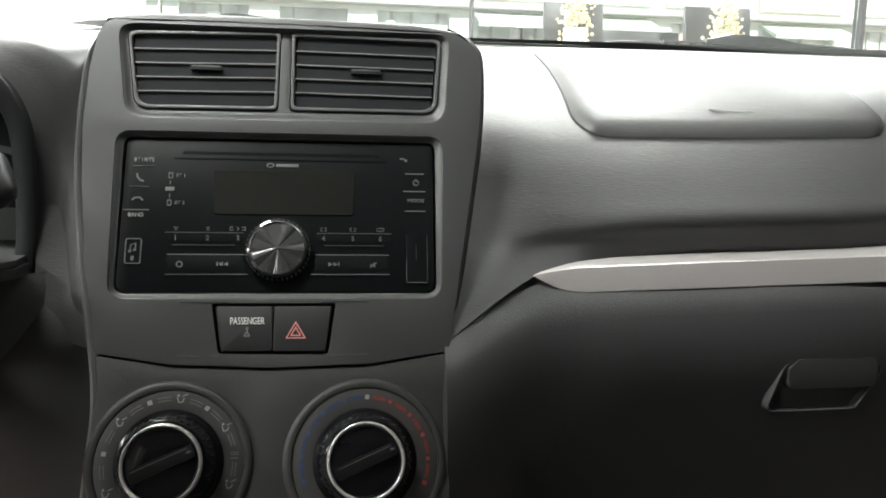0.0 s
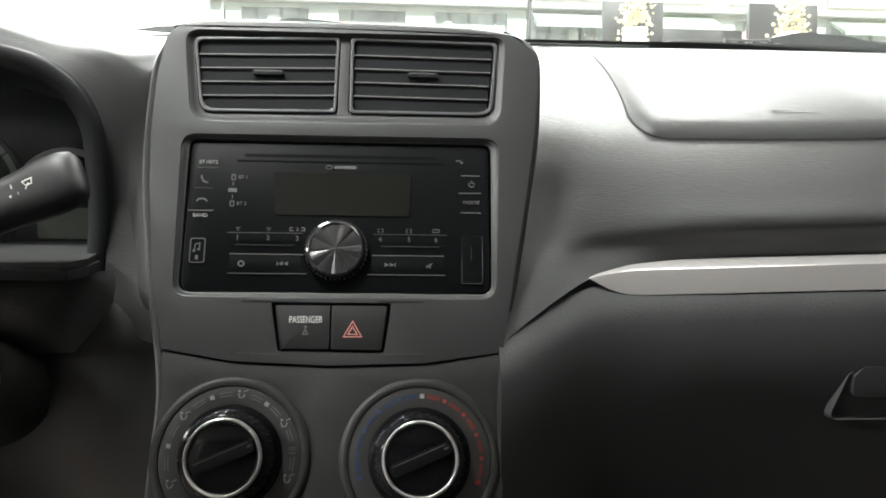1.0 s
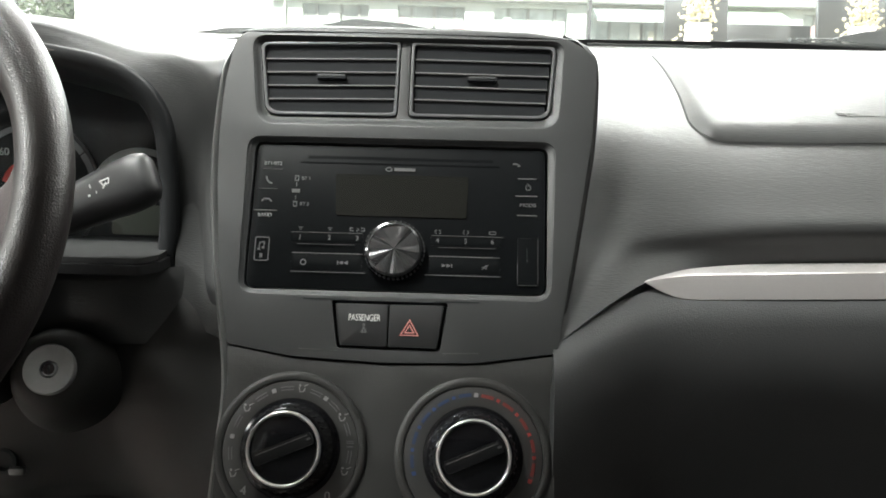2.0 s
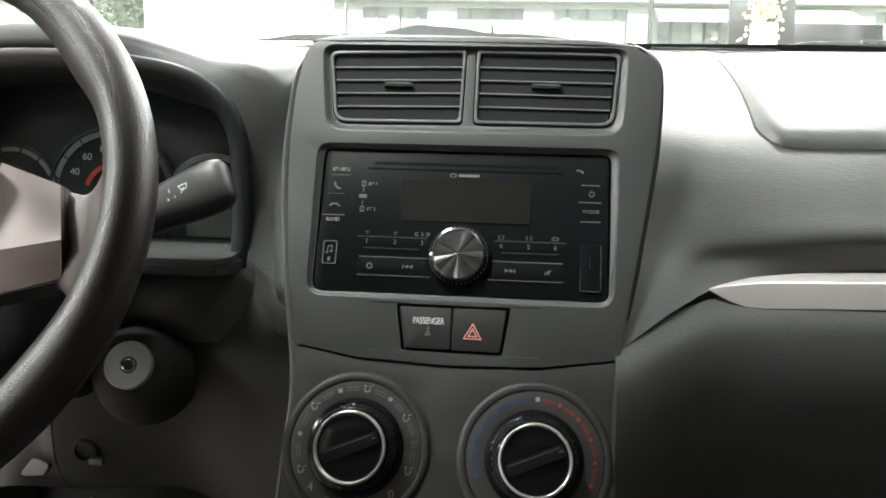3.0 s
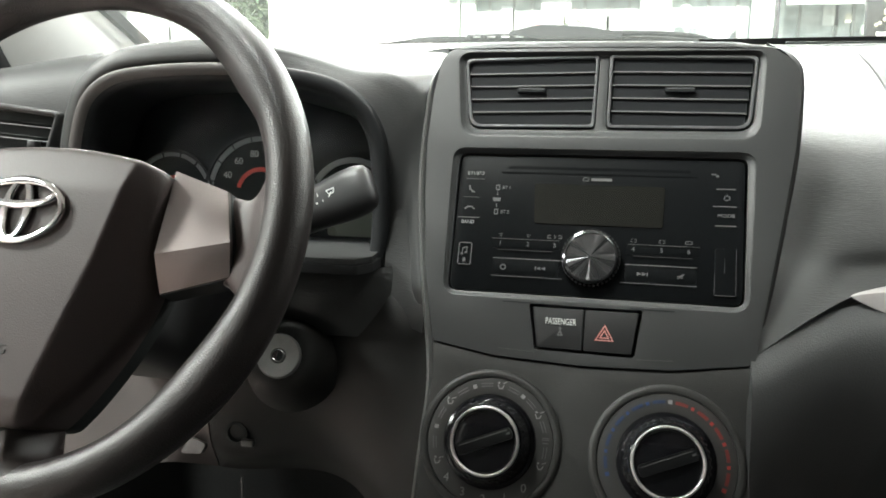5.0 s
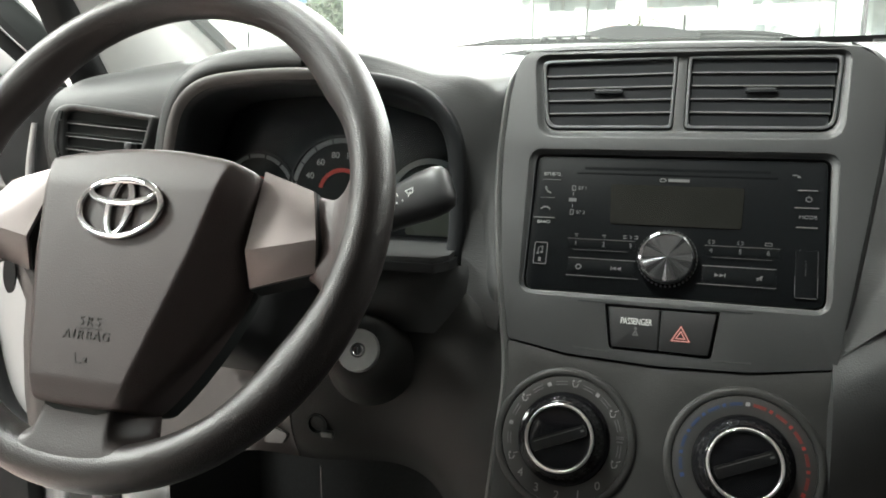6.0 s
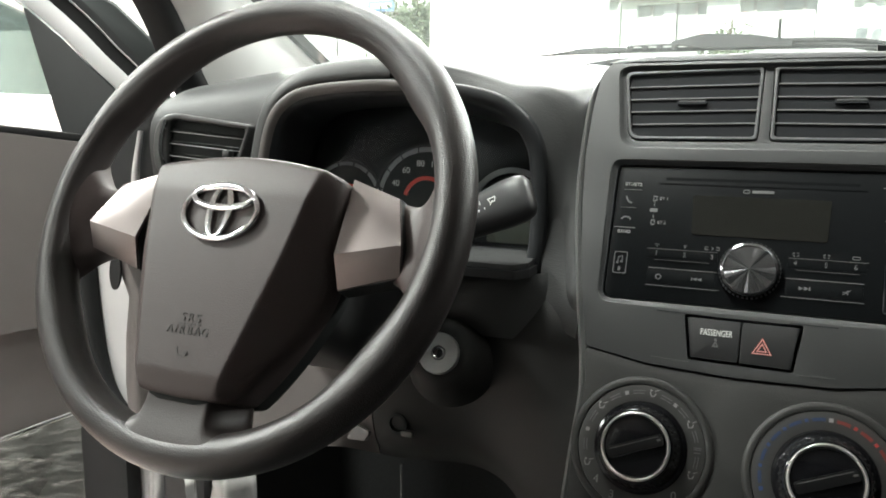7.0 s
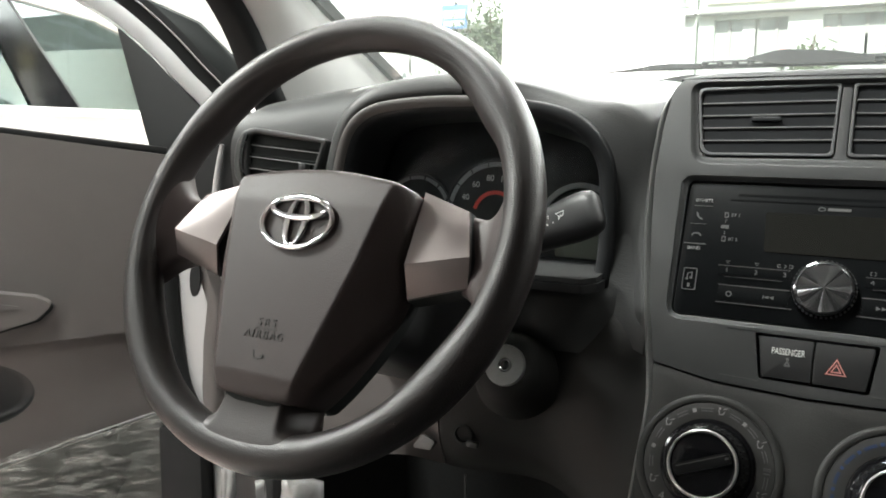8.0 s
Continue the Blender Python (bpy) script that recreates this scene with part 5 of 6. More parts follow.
for i in range(25):
    x = -0.036 + 0.072 * i / 24
    low = -0.1352 + 0.25 * max(0.0, abs(x) - 0.015)
    z = 0.0089 - 0.034 * min(1.0, max(0.0, (abs(x) - 0.0245) / 0.0128)) ** 1.6
    gap_rows.append([(x, low, z), (x, low + 0.0004, z + 0.0006), (x, -0.122, z + 0.0006), (x, -0.122, z - 0.006), (x, low, z - 0.006)])
part("spoke_gap_shade", bridge(gap_rows, True, (True, True)), seam_mat, wheel, "black strip for the gap and shade under the airbag pad", sharp=60)
part("boss", revolve([(0.040, -0.060), (0.044, -0.040), (0.046, -0.024)], 40), black_mat, wheel)

column = thing("steering_column", WHEEL, "black plastic shroud round the steering column", "steering column")
part("shroud", bridge([fill for fill in ([(x * k, y * k * 0.9 - 0.008, z) for x, y in fillet(rect(-0.066, -0.074, 0.066, 0.030), 0.026, 6)] for k, z in ((0.90, -0.050), (1.0, -0.060), (1.06, -0.085), (1.10, -0.13), (1.0, -0.21)))], True, (True, True)), black_mat, column, sharp=60)
part("collar", revolve([(0.040, -0.062), (0.044, -0.058), (0.044, -0.040), (0.040, -0.034)], 40), black_mat, column)


def stalk(sign, m, label):
    st = thing("column_stalk", m, label, "stalk", "column stalks")
    rings = []
    for x, h, t, dz in ((0.0, 0.008, 0.007, 0), (0.03, 0.009, 0.008, 0), (0.055, 0.013, 0.010, 0), (0.085, 0.0165, 0.0115, 0.001), (0.108, 0.0190, 0.012, 0.001), (0.120, 0.0188, 0.0115, 0.001), (0.127, 0.0165, 0.009, 0.001), (0.130, 0.012, 0.005, 0.001)):
        rings.append([(sign * x, h * math.copysign(abs(math.cos(a)) ** 0.75, math.cos(a)) + dz, t * math.copysign(abs(math.sin(a)) ** 0.75, math.sin(a))) for a in (2 * math.pi * i / 24 for i in range(24))])
    body = part("lever", bridge(rings, True, (True, True)), black_mat, st, sharp=60)
    if sign > 0:
        part("wiper_sign", join(stroke([(0.0975, 0.0055), (0.1038, 0.0055), (0.1028, 0.0020), (0.0992, 0.0020), (0.0975, 0.0055)], 0.0006, 0.0119, 0.0008), stroke([(0.1012, 0.0032), (0.0985, 0.0002)], 0.0006, 0.0119, 0.0008)), white_ink, body)
        bars("mark", [(0.0905, 0.0050, 0.0006, 0.0030), (0.0885, -0.0010, 0.0014, 0.0014), (0.0935, -0.0008, 0.0006, 0.0016)], 0.0121, lamp_ink, body)
        bars("mark", [(0.048, 0.004 - 0.004 * k, 0.0012, 0.0022) for k in range(5)], 0.0098, white_ink, body)
    return st


stalk(1, pose(-0.2760, -0.040, 0.974, 66, -24, 4), "black wiper stalk with white signs")
stalk(-1, pose(-0.405, -0.040, 0.990, 66, 14, -4), "black light stalk behind the wheel")

lock = thing("ignition_lock", pose(-0.2345, -0.034, 0.892, 66, 0, 6), "round worn metal ignition lock in black surround", "ignition lock")
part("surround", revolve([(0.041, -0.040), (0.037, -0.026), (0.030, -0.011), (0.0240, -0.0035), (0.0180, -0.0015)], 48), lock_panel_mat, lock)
part("lock_disc", revolve([(0.0174, -0.002), (0.0174, 0.0018), (0.0165, 0.0030), (0.0062, 0.0026), (0.0058, 0.0005)], 48, (True, False)), lock_mat, lock, "grey metal lock face")
part("key_barrel", revolve([(0.0058, -0.001), (0.0056, 0.0022), (0.0042, 0.0040), (0.0036, 0.0026)], 24), chrome_mat, lock)
part("key_slot", box(0.0014, 0.0052, 0.003, 0.0002, (0, 0, 0.0022)), seam_mat, lock)

# ---- driver's air vent ----
VENT = pose(-0.5700, 0.0840, 1.0520, 83, 5, 8)
dv = thing("driver_air_vent", VENT, "dark air vent with chrome edge at the dash end", "air vent")
vo = fillet([(-0.067, 0.034, 0.030), (0.053, 0.029, 0.006), (0.039, -0.040, 0.008), (-0.064, -0.042, 0.034)], 0.01, 8)
vi = fillet([(-0.051, 0.0265, 0.012), (0.047, 0.0240, 0.003), (0.035, -0.033, 0.005), (-0.046, -0.034, 0.018)], 0.006, 6)
part("housing", plate(vo, -0.03, 0.0065, [vi], 0.003, 3), pad_mat, dv, "grey vent housing", sharp=50)
# black sheet close behind the slats stands for the shade in the duct
part("backing", plate(vi, -0.0050, -0.0035), seam_mat, dv)
part("chrome_edge", bridge([[(x - w, y, z) for z, w in ((0.001, -0.001), (0.0095, -0.001), (0.0105, 0.0022), (0.001, 0.0022))] for x, y in spline([(-0.0500, 0.024), (-0.0535, 0.006), (-0.0525, -0.012), (-0.046, -0.028)], 6)], True, (True, True)), chrome_mat, dv, "chrome edge")
# slats painted black for shade, their edges pale for light
for k in range(4):
    y = 0.0135 - 0.0135 * k
    x0, x1 = -0.049 + 0.002 * (k > 2), 0.044 - 0.0032 * k
    part("slat", box(x1 - x0, 0.0050, 0.0010, 0.0003, ((x0 + x1) / 2, 0, 0)), seam_mat, dv, m=Matrix.Translation((0, y + 0.001, -0.0012)) @ Matrix.Rotation(radians(50), 4, "X"))
    part("slat_edge", box(x1 - x0, 0.0010, 0.0014, 0.0003, ((x0 + x1) / 2, y - 0.001, 0.0)), slat_line_mat, dv)
part("slider", box(0.010, 0.010, 0.012, 0.003, (0.028, -0.006, 0.004)), black_mat, dv)

# ---- body around the driver's door opening ----
def door_side(outline):
    """An upright plate across the car at the hinge."""
    bm = plate(outline, -0.215, -0.196, (), 0.004)
    bm.transform(Matrix(((1, 0, 0, 0), (0, 0, -1, 0), (0, 1, 0, 0), (0, 0, 0, 1))))
    return bm


def crumple(cx, w, seedn):
    """A creased upright strip of film."""
    rnd = random.Random(seedn)
    wave = [rnd.uniform(-1, 1) for _ in range(12)]
    return bridge([[(cx - w / 2 + w * i / 11, 0.152 + 0.012 * wave[i] * (0.5 + 0.5 * math.sin(j * 0.9 + i)) + 0.03 * (2 * i / 11 - 1) ** 2, 0.28 + 0.335 * j / 24 + 0.006 * wave[(i * 3) % 12] * (j == 24)) for i in range(12)] + [(cx + w / 2, 0.19, 0.28 + 0.335 * j / 24), (cx - w / 2, 0.19, 0.28 + 0.335 * j / 24)] for j in range(25)], True, (True, True))


jamb = thing("door_pillar", pose(0, 0, 0), "white painted door pillar with black rubber seal", "car body")
part("pillar", plate(fillet([(-0.872, 0.185), (-0.705, 0.185), (-0.705, 0.44), (-0.872, 0.44)], 0.012), 0.28, 0.985, (), 0.006), jamb_mat, jamb)
# black plate added and shaped to the camera's view to close the gap
part("door_gap_filler", door_side(fillet([(-0.850, 0.960), (-0.712, 0.960), (-0.712, 1.075), (-0.730, 1.110), (-0.800, 1.112), (-0.850, 1.060)], 0.012)), rubber_mat, jamb, "black plate added to fill the gap at the door edge")
part("hinge_strip", tube(spline([(-0.788, 0.188, 0.975), (-0.785, 0.188, 1.010), (-0.780, 0.188, 1.035), (-0.774, 0.190, 1.066)], 5), lambda q: 0.0055 * (1 - 0.4 * q), 10), jamb_mat, jamb, "pale painted hinge edge")
part("footwell_side", box(0.012, 0.40, 0.80, 0.004, (-0.697, 0.385, 0.66)), carpet_mat, jamb)
part("seal", tube(spline([(-0.706, 0.178, 0.30), (-0.708, 0.178, 0.8), (-0.712, 0.190, 1.02), (-0.720, 0.205, 1.05)], 8), 0.011, 12), rubber_mat, jamb, "black rubber door seal")
part("door_side_seal", tube(spline([(-0.880, 0.182, 1.00), (-0.876, 0.178, 0.90), (-0.872, 0.176, 0.82), (-0.860, 0.174, 0.74), (-0.838, 0.172, 0.690), (-0.800, 0.172, 0.660), (-0.740, 0.172, 0.650)], 6), 0.0145, 12), rubber_mat, jamb, "thick black rubber door seal")
part("outer_seal", tube(spline([(-0.905, 0.190, 1.00), (-0.902, 0.188, 0.90), (-0.898, 0.186, 0.80), (-0.885, 0.184, 0.71), (-0.860, 0.182, 0.650)], 6), 0.0120, 12), rubber_mat, jamb)
part("inner_trim_strip", bridge([[(x - w, 0.176, z), (x - w * 0.6, 0.164, z), (x + w * 0.6, 0.162, z), (x + w, 0.176, z)] for x, z, w in ((-0.800, 0.960, 0.012), (-0.796, 0.900, 0.016), (-0.772, 0.845, 0.020), (-0.782, 0.790, 0.020), (-0.788, 0.720, 0.019), (-0.786, 0.655, 0.018))], True, (True, True)), door_mat, jamb, "brown-grey plastic strip along the pillar", sharp=70)
part("hinge_hole", plate(circle(0, 0, 0.010, 0.026, 28), 0, 0.003), rubber_mat, jamb, "dark oval opening in the pillar", m=pose(-0.800, 0.160, 0.880, 90, 8, 0))
part("lower_seal", box(0.090, 0.03, 0.37, 0.01, (-0.846, 0.172, 0.465)), rubber_mat, jamb)
part("kick_trim", box(0.075, 0.03, 0.36, 0.01, (-0.701, 0.172, 0.46)), black_mat, jamb, "black footwell trim")
milky = material("milky_film", (0.34, 0.33, 0.325), 0.22, vary=0.25, scale=40, coat=0.4)
for sx, sw, seedn in ((-0.752, 0.034, 1), (-0.634, 0.062, 2), (-0.682, 0.022, 3)):
    part("scuff_film", crumple(sx, sw, seedn), milky, jamb, "milky crumpled film on the sill", sharp=180)
part("sill", plate(fillet(rect(-0.86, -1.2, -0.74, 0.15), 0.02), 0.26, 0.34, (), 0.01), body_mat, jamb, "white door sill")
edge_r = spline([(-0.700, 0.550, 1.145), (-0.704, 0.479, 1.182), (-0.712, 0.305, 1.273), (-0.690, 0.000, 1.425), (-0.640, -0.320, 1.590)], 8)
edge_l = spline([(-0.735, 0.300, 1.080), (-0.740, 0.265, 1.142), (-0.745, 0.196, 1.258), (-0.730, -0.020, 1.420), (-0.680, -0.350, 1.575)], 8)
part("post_seal", bridge([[Vector(p) + Vector(o) for o in ((0.006, 0.0, 0.0), (0.000, -0.012, -0.004), (-0.022, -0.020, -0.006), (-0.040, -0.018, 0.0), (-0.040, 0.030, 0.02), (0.0, 0.030, 0.02))] for p in edge_l], True, (True, True)), rubber_mat, jamb, "black rubber seal along the windscreen post", sharp=60)


def post_trim(flip, shift):
    a_post = thing("windscreen_post_trim", pose(0, 0, 0), "pale grey windscreen post trim beside the dashboard", "pillar trim", "windscreen post trims")
    rings, band = [], []
    for r, q in zip(edge_r, edge_l):
        r, q = Vector(r), Vector(q)
        ridge = r * 0.62 + q * 0.38 + Vector((0.026, -0.022, 0.0))
        near = r * 0.25 + q * 0.75 + Vector((0.020, -0.016, 0.0))
        ring = [r, r + Vector((0.010, -0.010, 0.0)), ridge, near, q, q + Vector((-0.01, 0.03, 0.02)), r + Vector((-0.02, 0.02, 0.02))]
        rings.append([(flip * p.x + shift, p.y, p.z) for p in ring])
        band.append([(flip * (r.x + dx) + shift, r.y + dy, r.z + dz) for dx, dy, dz in ((-0.002, -0.006, 0.0), (0.026, -0.016, -0.004), (0.030, 0.002, 0.002), (0.0, 0.006, 0.004))])
    part("cover", bridge(rings, True, (True, True)), pillar_mat, a_post, sharp=50)
    part("glass_edge_band", bridge(band, True, (True, True)), rubber_mat, a_post, "black edge of the windscreen")


post_trim(1, 0.0)
post_trim(-1, 0.115)

# ---- open driver's door ----
DOOR = pose(-0.82, 0.38, 0, 0, 0, 230)  # x back along the door, y towards the cabin, z up
door = thing("driver_door", DOOR, "open driver's door with warm grey trim panel", "car door")


def door_plate(outline, y0, y1, bevel=0.0, holes=(), seg=2):
    bm = plate(outline, y0, y1, holes, bevel, seg)
    bm.transform(Matrix(((1, 0, 0, 0), (0, 0, 1, 0), (0, 1, 0, 0), (0, 0, 0, 1))))
    bmesh.ops.reverse_faces(bm, faces=bm.faces)
    return bm


part("outer_skin", door_plate(fillet([(0.01, 0.32), (1.04, 0.32), (1.06, 0.70), (1.04, 1.09), (0.41, 1.07), (0.10, 1.035), (0.01, 0.98)], 0.03), -0.13, -0.05, 0.01), body_mat, door, "white outer door skin")
part("inner_frame", door_plate(fillet([(0.03, 0.36), (1.0, 0.36), (1.0, 1.07), (0.41, 1.05), (0.14, 1.03), (0.03, 0.95)], 0.03), -0.05, -0.012, 0.006), rubber_mat, door, "black inner door edge")
SPEAKER = circle(0.475, 0.695, 0.090, 0.051, 40)
panel = part("trim_panel", door_plate(fillet([(0.165, 0.653), (0.436, 0.584), (1.0, 0.490), (1.02, 1.10), (0.60, 1.093), (0.41, 1.080), (0.176, 1.046, 0.02)], 0.02), -0.012, 0.012, 0.005, [SPEAKER], 3), door_mat, door, "warm grey plastic door trim", sharp=60)
part("window_seal", door_plate([(0.185, 1.049), (0.41, 1.0765), (0.60, 1.090), (1.02, 1.099), (1.02, 1.108), (0.60, 1.100), (0.41, 1.087), (0.185, 1.0595)], -0.030, 0.029, 0.003), rubber_mat, door, "black window seal")
arm = [(0.348, 0.834), (0.372, 0.846), (0.42, 0.854), (0.60, 0.862), (0.95, 0.862), (0.95, 0.780), (0.60, 0.780), (0.43, 0.796), (0.372, 0.812)]
part("armrest", door_plate(fillet(arm, 0.012, 5), 0.0, 0.052, 0.012, (), 4), door_mat, panel, "moulded armrest", sharp=60)
# offset black plate that draws the armrest's shadow line on the door
part("armrest_painted_shadow", door_plate(fillet([(x - 0.003, z - 0.005) for x, z in arm], 0.012, 5), 0.0, 0.038), seam_mat, panel)
part("pull_cup", door_plate(fillet([(0.384, 0.8325), (0.44, 0.842), (0.56, 0.846), (0.56, 0.824), (0.43, 0.826)], 0.003), 0.048, 0.0535), door_mat, panel)
part("lower_carpet", door_plate(fillet([(0.150, 0.38), (1.0, 0.38), (1.0, 0.484), (0.436, 0.583), (0.343, 0.608), (0.246, 0.634), (0.205, 0.644)], 0.01), -0.012, 0.022, 0.005), film_mat, door, "dark lower door panel under clear wrinkled film", sharp=60)
random.seed(4)
bm = bmesh.new()
grid = [[bm.verts.new((0.16 + 0.80 * i / 60, 0.027 + 0.004 * math.sin(i * 0.9 + j * 0.35) * random.random() + random.random() * 0.004, 0.40 + (0.254 - 0.20 * i / 60 + 0.02 * math.sin(math.pi * i / 60)) * j / 18 + 0.006 * math.sin(i * 0.5) * (j == 18))) for i in range(61)] for j in range(19)]
for j in range(18):
    for i in range(60):
        bm.faces.new((grid[j][i], grid[j][i + 1], grid[j + 1][i + 1], grid[j + 1][i]))
film = part("protective_film", bm, wrinkled_film, door, "clear wrinkled protective film", sharp=180)
film.visible_shadow = False
bulge = [(0.160, 0.792), (0.300, 0.777), (0.430, 0.770), (0.70, 0.760), (1.0, 0.755), (1.02, 1.100), (0.60, 1.092), (0.41, 1.079), (0.170, 1.046)]
part("film_edge", tube(spline([(0.20, 0.014, 0.6475), (0.246, 0.0145, 0.6365), (0.343, 0.0145, 0.6112), (0.436, 0.0145, 0.5875), (0.70, 0.0145, 0.5430), (0.98, 0.0145, 0.4960)], 6), 0.0012, 6), milky, door, "pale taped edge of the film")
part("upper_bulge", door_plate(fillet(bulge, 0.014, 5), 0.004, 0.030, 0.022, (), 6), door_mat, panel, "swelling upper half of the door trim", sharp=70)
part("speaker_bowl", bridge([[(0.475 + (x - 0.475) * k, y, 0.695 + (z - 0.695) * k) for x, z in SPEAKER] for k, y in ((1.0, 0.006), (0.985, -0.002), (0.93, -0.008), (0.80, -0.0105), (0.4, -0.011))], True, (False, True)), black_mat, panel, "dark oval door speaker", sharp=60)
part("mirror_sail", door_plate(fillet([(0.205, 1.040), (0.249, 1.238, 0.003), (0.201, 1.194), (0.165, 1.154), (0.136, 1.124), (0.092, 1.062), (0.110, 1.030)], 0.006), -0.02, 0.004, 0.003), lower_mat, door, "dark triangular mirror cover")
edge = spline([(0.078, 1.044), (0.108, 1.090), (0.134, 1.125), (0.163, 1.155), (0.199, 1.195), (0.248, 1.239), (0.300, 1.272), (0.42, 1.34), (0.60, 1.42), (0.85, 1.47), (1.02, 1.47)], 6)


def door_band(lo, hi, y0, y1):
    rings = []
    for i, p in enumerate(edge):
        a, b = edge[max(0, i - 1)], edge[min(len(edge) - 1, i + 1)]
        d = Vector((b[0] - a[0], b[1] - a[1])).normalized()
        n = Vector((-d.y, d.x))
        q, r = Vector(p) + n * lo, Vector(p) + n * hi
        m_ = (q + r) / 2
        rings.append([(q.x, y0, q.y), (q.x, y1 - 0.003, q.y), (m_.x, y1, m_.y), (r.x, y1 - 0.003, r.y), (r.x, y0, r.y)])
    return bridge(rings, True, (True, True))


part("window_frame", door_band(0.0, 0.026, -0.05, 0.005), material("shaded_silver_frame", (0.74, 0.74, 0.74), 0.24, metal=0.35, vary=0.05), door, "silver painted window frame", sharp=60)
part("frame_bead", door_band(0.045, 0.0475, -0.02, 0.0015), strip_mat, door, "thin bright bead")
part("window_frame_seal", door_band(0.026, 0.058, -0.06, -0.002), rubber_mat, door, "black rubber frame seal", sharp=60)
part("pane", door_plate([(0.22, 1.04), (1.0, 1.09), (1.0, 1.45), (0.60, 1.41), (0.28, 1.275), (0.235, 1.24)], -0.034, -0.030), clear_glass, door, "clear side glass").visible_shadow = False
shell = fillet([(0.050, 1.194, 0.012), (0.085, 1.155, 0.02), (0.17, 1.15, 0.03), (0.205, 1.19, 0.03), (0.215, 1.300, 0.02), (0.18, 1.288, 0.03), (0.120, 1.264, 0.03)], 0.02, 5)
part("wing_mirror", bridge([[(0.165 + (x - 0.165) * k, y, 1.22 + (z - 1.22) * k) for x, z in shell] for k, y in ((0.90, -0.100), (0.98, -0.106), (1.0, -0.125), (0.96, -0.165), (0.80, -0.200), (0.45, -0.215))], True, (True, True)), seam_mat, door, "black door mirror", sharp=50)
part("mirror_arm", door_plate(fillet(rect(0.10, 1.075, 0.20, 1.16), 0.01), -0.16, -0.02, 0.004), black_mat, door)

# tints for unseen windows, kept dark to cut light into the cabin
dark_tint = glass_material("light_cutting_rear_glass", (0.06, 0.065, 0.065))
side_tint = glass_material("light_cutting_side_glass", (0.07, 0.075, 0.075))

# ---- windscreen, wipers, cabin shell ----
ws = thing("windscreen", pose(0, 0, 0), "clear windscreen with a black lower edge", "windscreen", kind="structure")
gx, rings = [-0.72 + 1.5 * i / 20 for i in range(21)], []
for f in range(9):
    t = f / 8
    rings.append([(x * (1 - 0.14 * t), 0.54 - 0.92 * t - 0.10 * (x - 0.03) ** 2 * (1 - 0.3 * t), 1.150 + 0.48 * t) for x in gx])
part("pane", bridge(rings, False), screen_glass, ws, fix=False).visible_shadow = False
edge_x = [0.10 + 0.68 * i / 14 for i in range(15)]
part("black_edge", bridge([[(x, 0.485 - 0.03 * (x - 0.03) ** 2, 1.150), (x, 0.480 - 0.03 * (x - 0.03) ** 2, 1.1735 + 0.006 * max(0, x)), (x, 0.490 - 0.03 * (x - 0.03) ** 2, 1.1745 + 0.006 * max(0, x)), (x, 0.50, 1.150)] for x in edge_x], True, (True, True)), rubber_mat, ws, "black band at the foot of the windscreen")
part("vent_strip", box(0.15, 0.010, 0.002, 0.0005, (0.272, 0.452, 1.1662)), trim_edge_mat, ws)


def wiper(shift, label):
    """Blade, slotted carrier and humped arm lying at the foot of the glass."""
    w = thing("wiper", pose(shift, 0, 0), label, "wiper", "windscreen wipers")

    def slab(rows, thick, y=0.565):
        return bridge([[(x, y - thick / 2, lo), (x, y - thick / 2 + 0.001, hi - 0.0008), (x, y, hi), (x, y + thick / 2, hi - 0.0008), (x, y + thick / 2, lo)] for x, lo, hi in spline(rows, 6)], True, (True, True))

    part("blade", slab([(-0.356, 1.1790, 1.1802), (-0.320, 1.1792, 1.1830), (-0.290, 1.1800, 1.1862), (-0.230, 1.1802, 1.1872), (-0.150, 1.1805, 1.1866), (0.0, 1.1800, 1.1850), (0.150, 1.1770, 1.1815)], 0.010), rubber_mat, w, "thin rubber blade")
    part("end_clip", slab([(-0.296, 1.1815, 1.1855), (-0.285, 1.1818, 1.1882), (-0.250, 1.1822, 1.1896), (-0.214, 1.1826, 1.1890)], 0.013), black_mat, w)
    rail = part("carrier", slab([(-0.212, 1.1885, 1.1918), (-0.160, 1.1890, 1.1925), (-0.100, 1.1895, 1.1930)], 0.012), black_mat, w, "slotted wiper carrier")
    for k in range(6):
        x = -0.208 + 0.0205 * k
        part("rib", box(0.008, 0.011, 0.006, 0.001, (x, 0.565, 1.1867)), black_mat, rail)
    part("arm_cover", slab([(-0.150, 1.1890, 1.1945), (-0.135, 1.1880, 1.1975), (-0.108, 1.1840, 1.2030), (-0.080, 1.1830, 1.2022), (-0.042, 1.1830, 1.1995), (-0.015, 1.1830, 1.1950), (0.005, 1.1830, 1.1935)], 0.022), black_mat, w, "humped cover over the wiper arm")
    part("arm", tube(spline([(-0.02, 0.568, 1.1905), (0.05, 0.572, 1.1900), (0.11, 0.580, 1.1850), (0.15, 0.592, 1.1740)], 6), lambda q: 0.0042, 8), black_mat, w)
    part("arm", tube(spline([(-0.02, 0.575, 1.1860), (0.05, 0.580, 1.1860), (0.12, 0.592, 1.1760)], 6), lambda q: 0.0034, 8), black_mat, w)
    return w


wiper(0.0, "black windscreen wiper at rest")
wiper(0.70, "black windscreen wiper at rest")

cabin = thing("cabin_shell", pose(0, 0, 0), "pale headliner, doors and floor that close the car", "car body", kind="structure")
# plain dark wall behind the camera, added to cut light from the rear
part("light_blocking_wall", box(1.44, 0.10, 1.26, 0.04, (0.11, -1.08, 0.96)), carpet_mat, cabin, "unseen dark wall added to block light from behind")
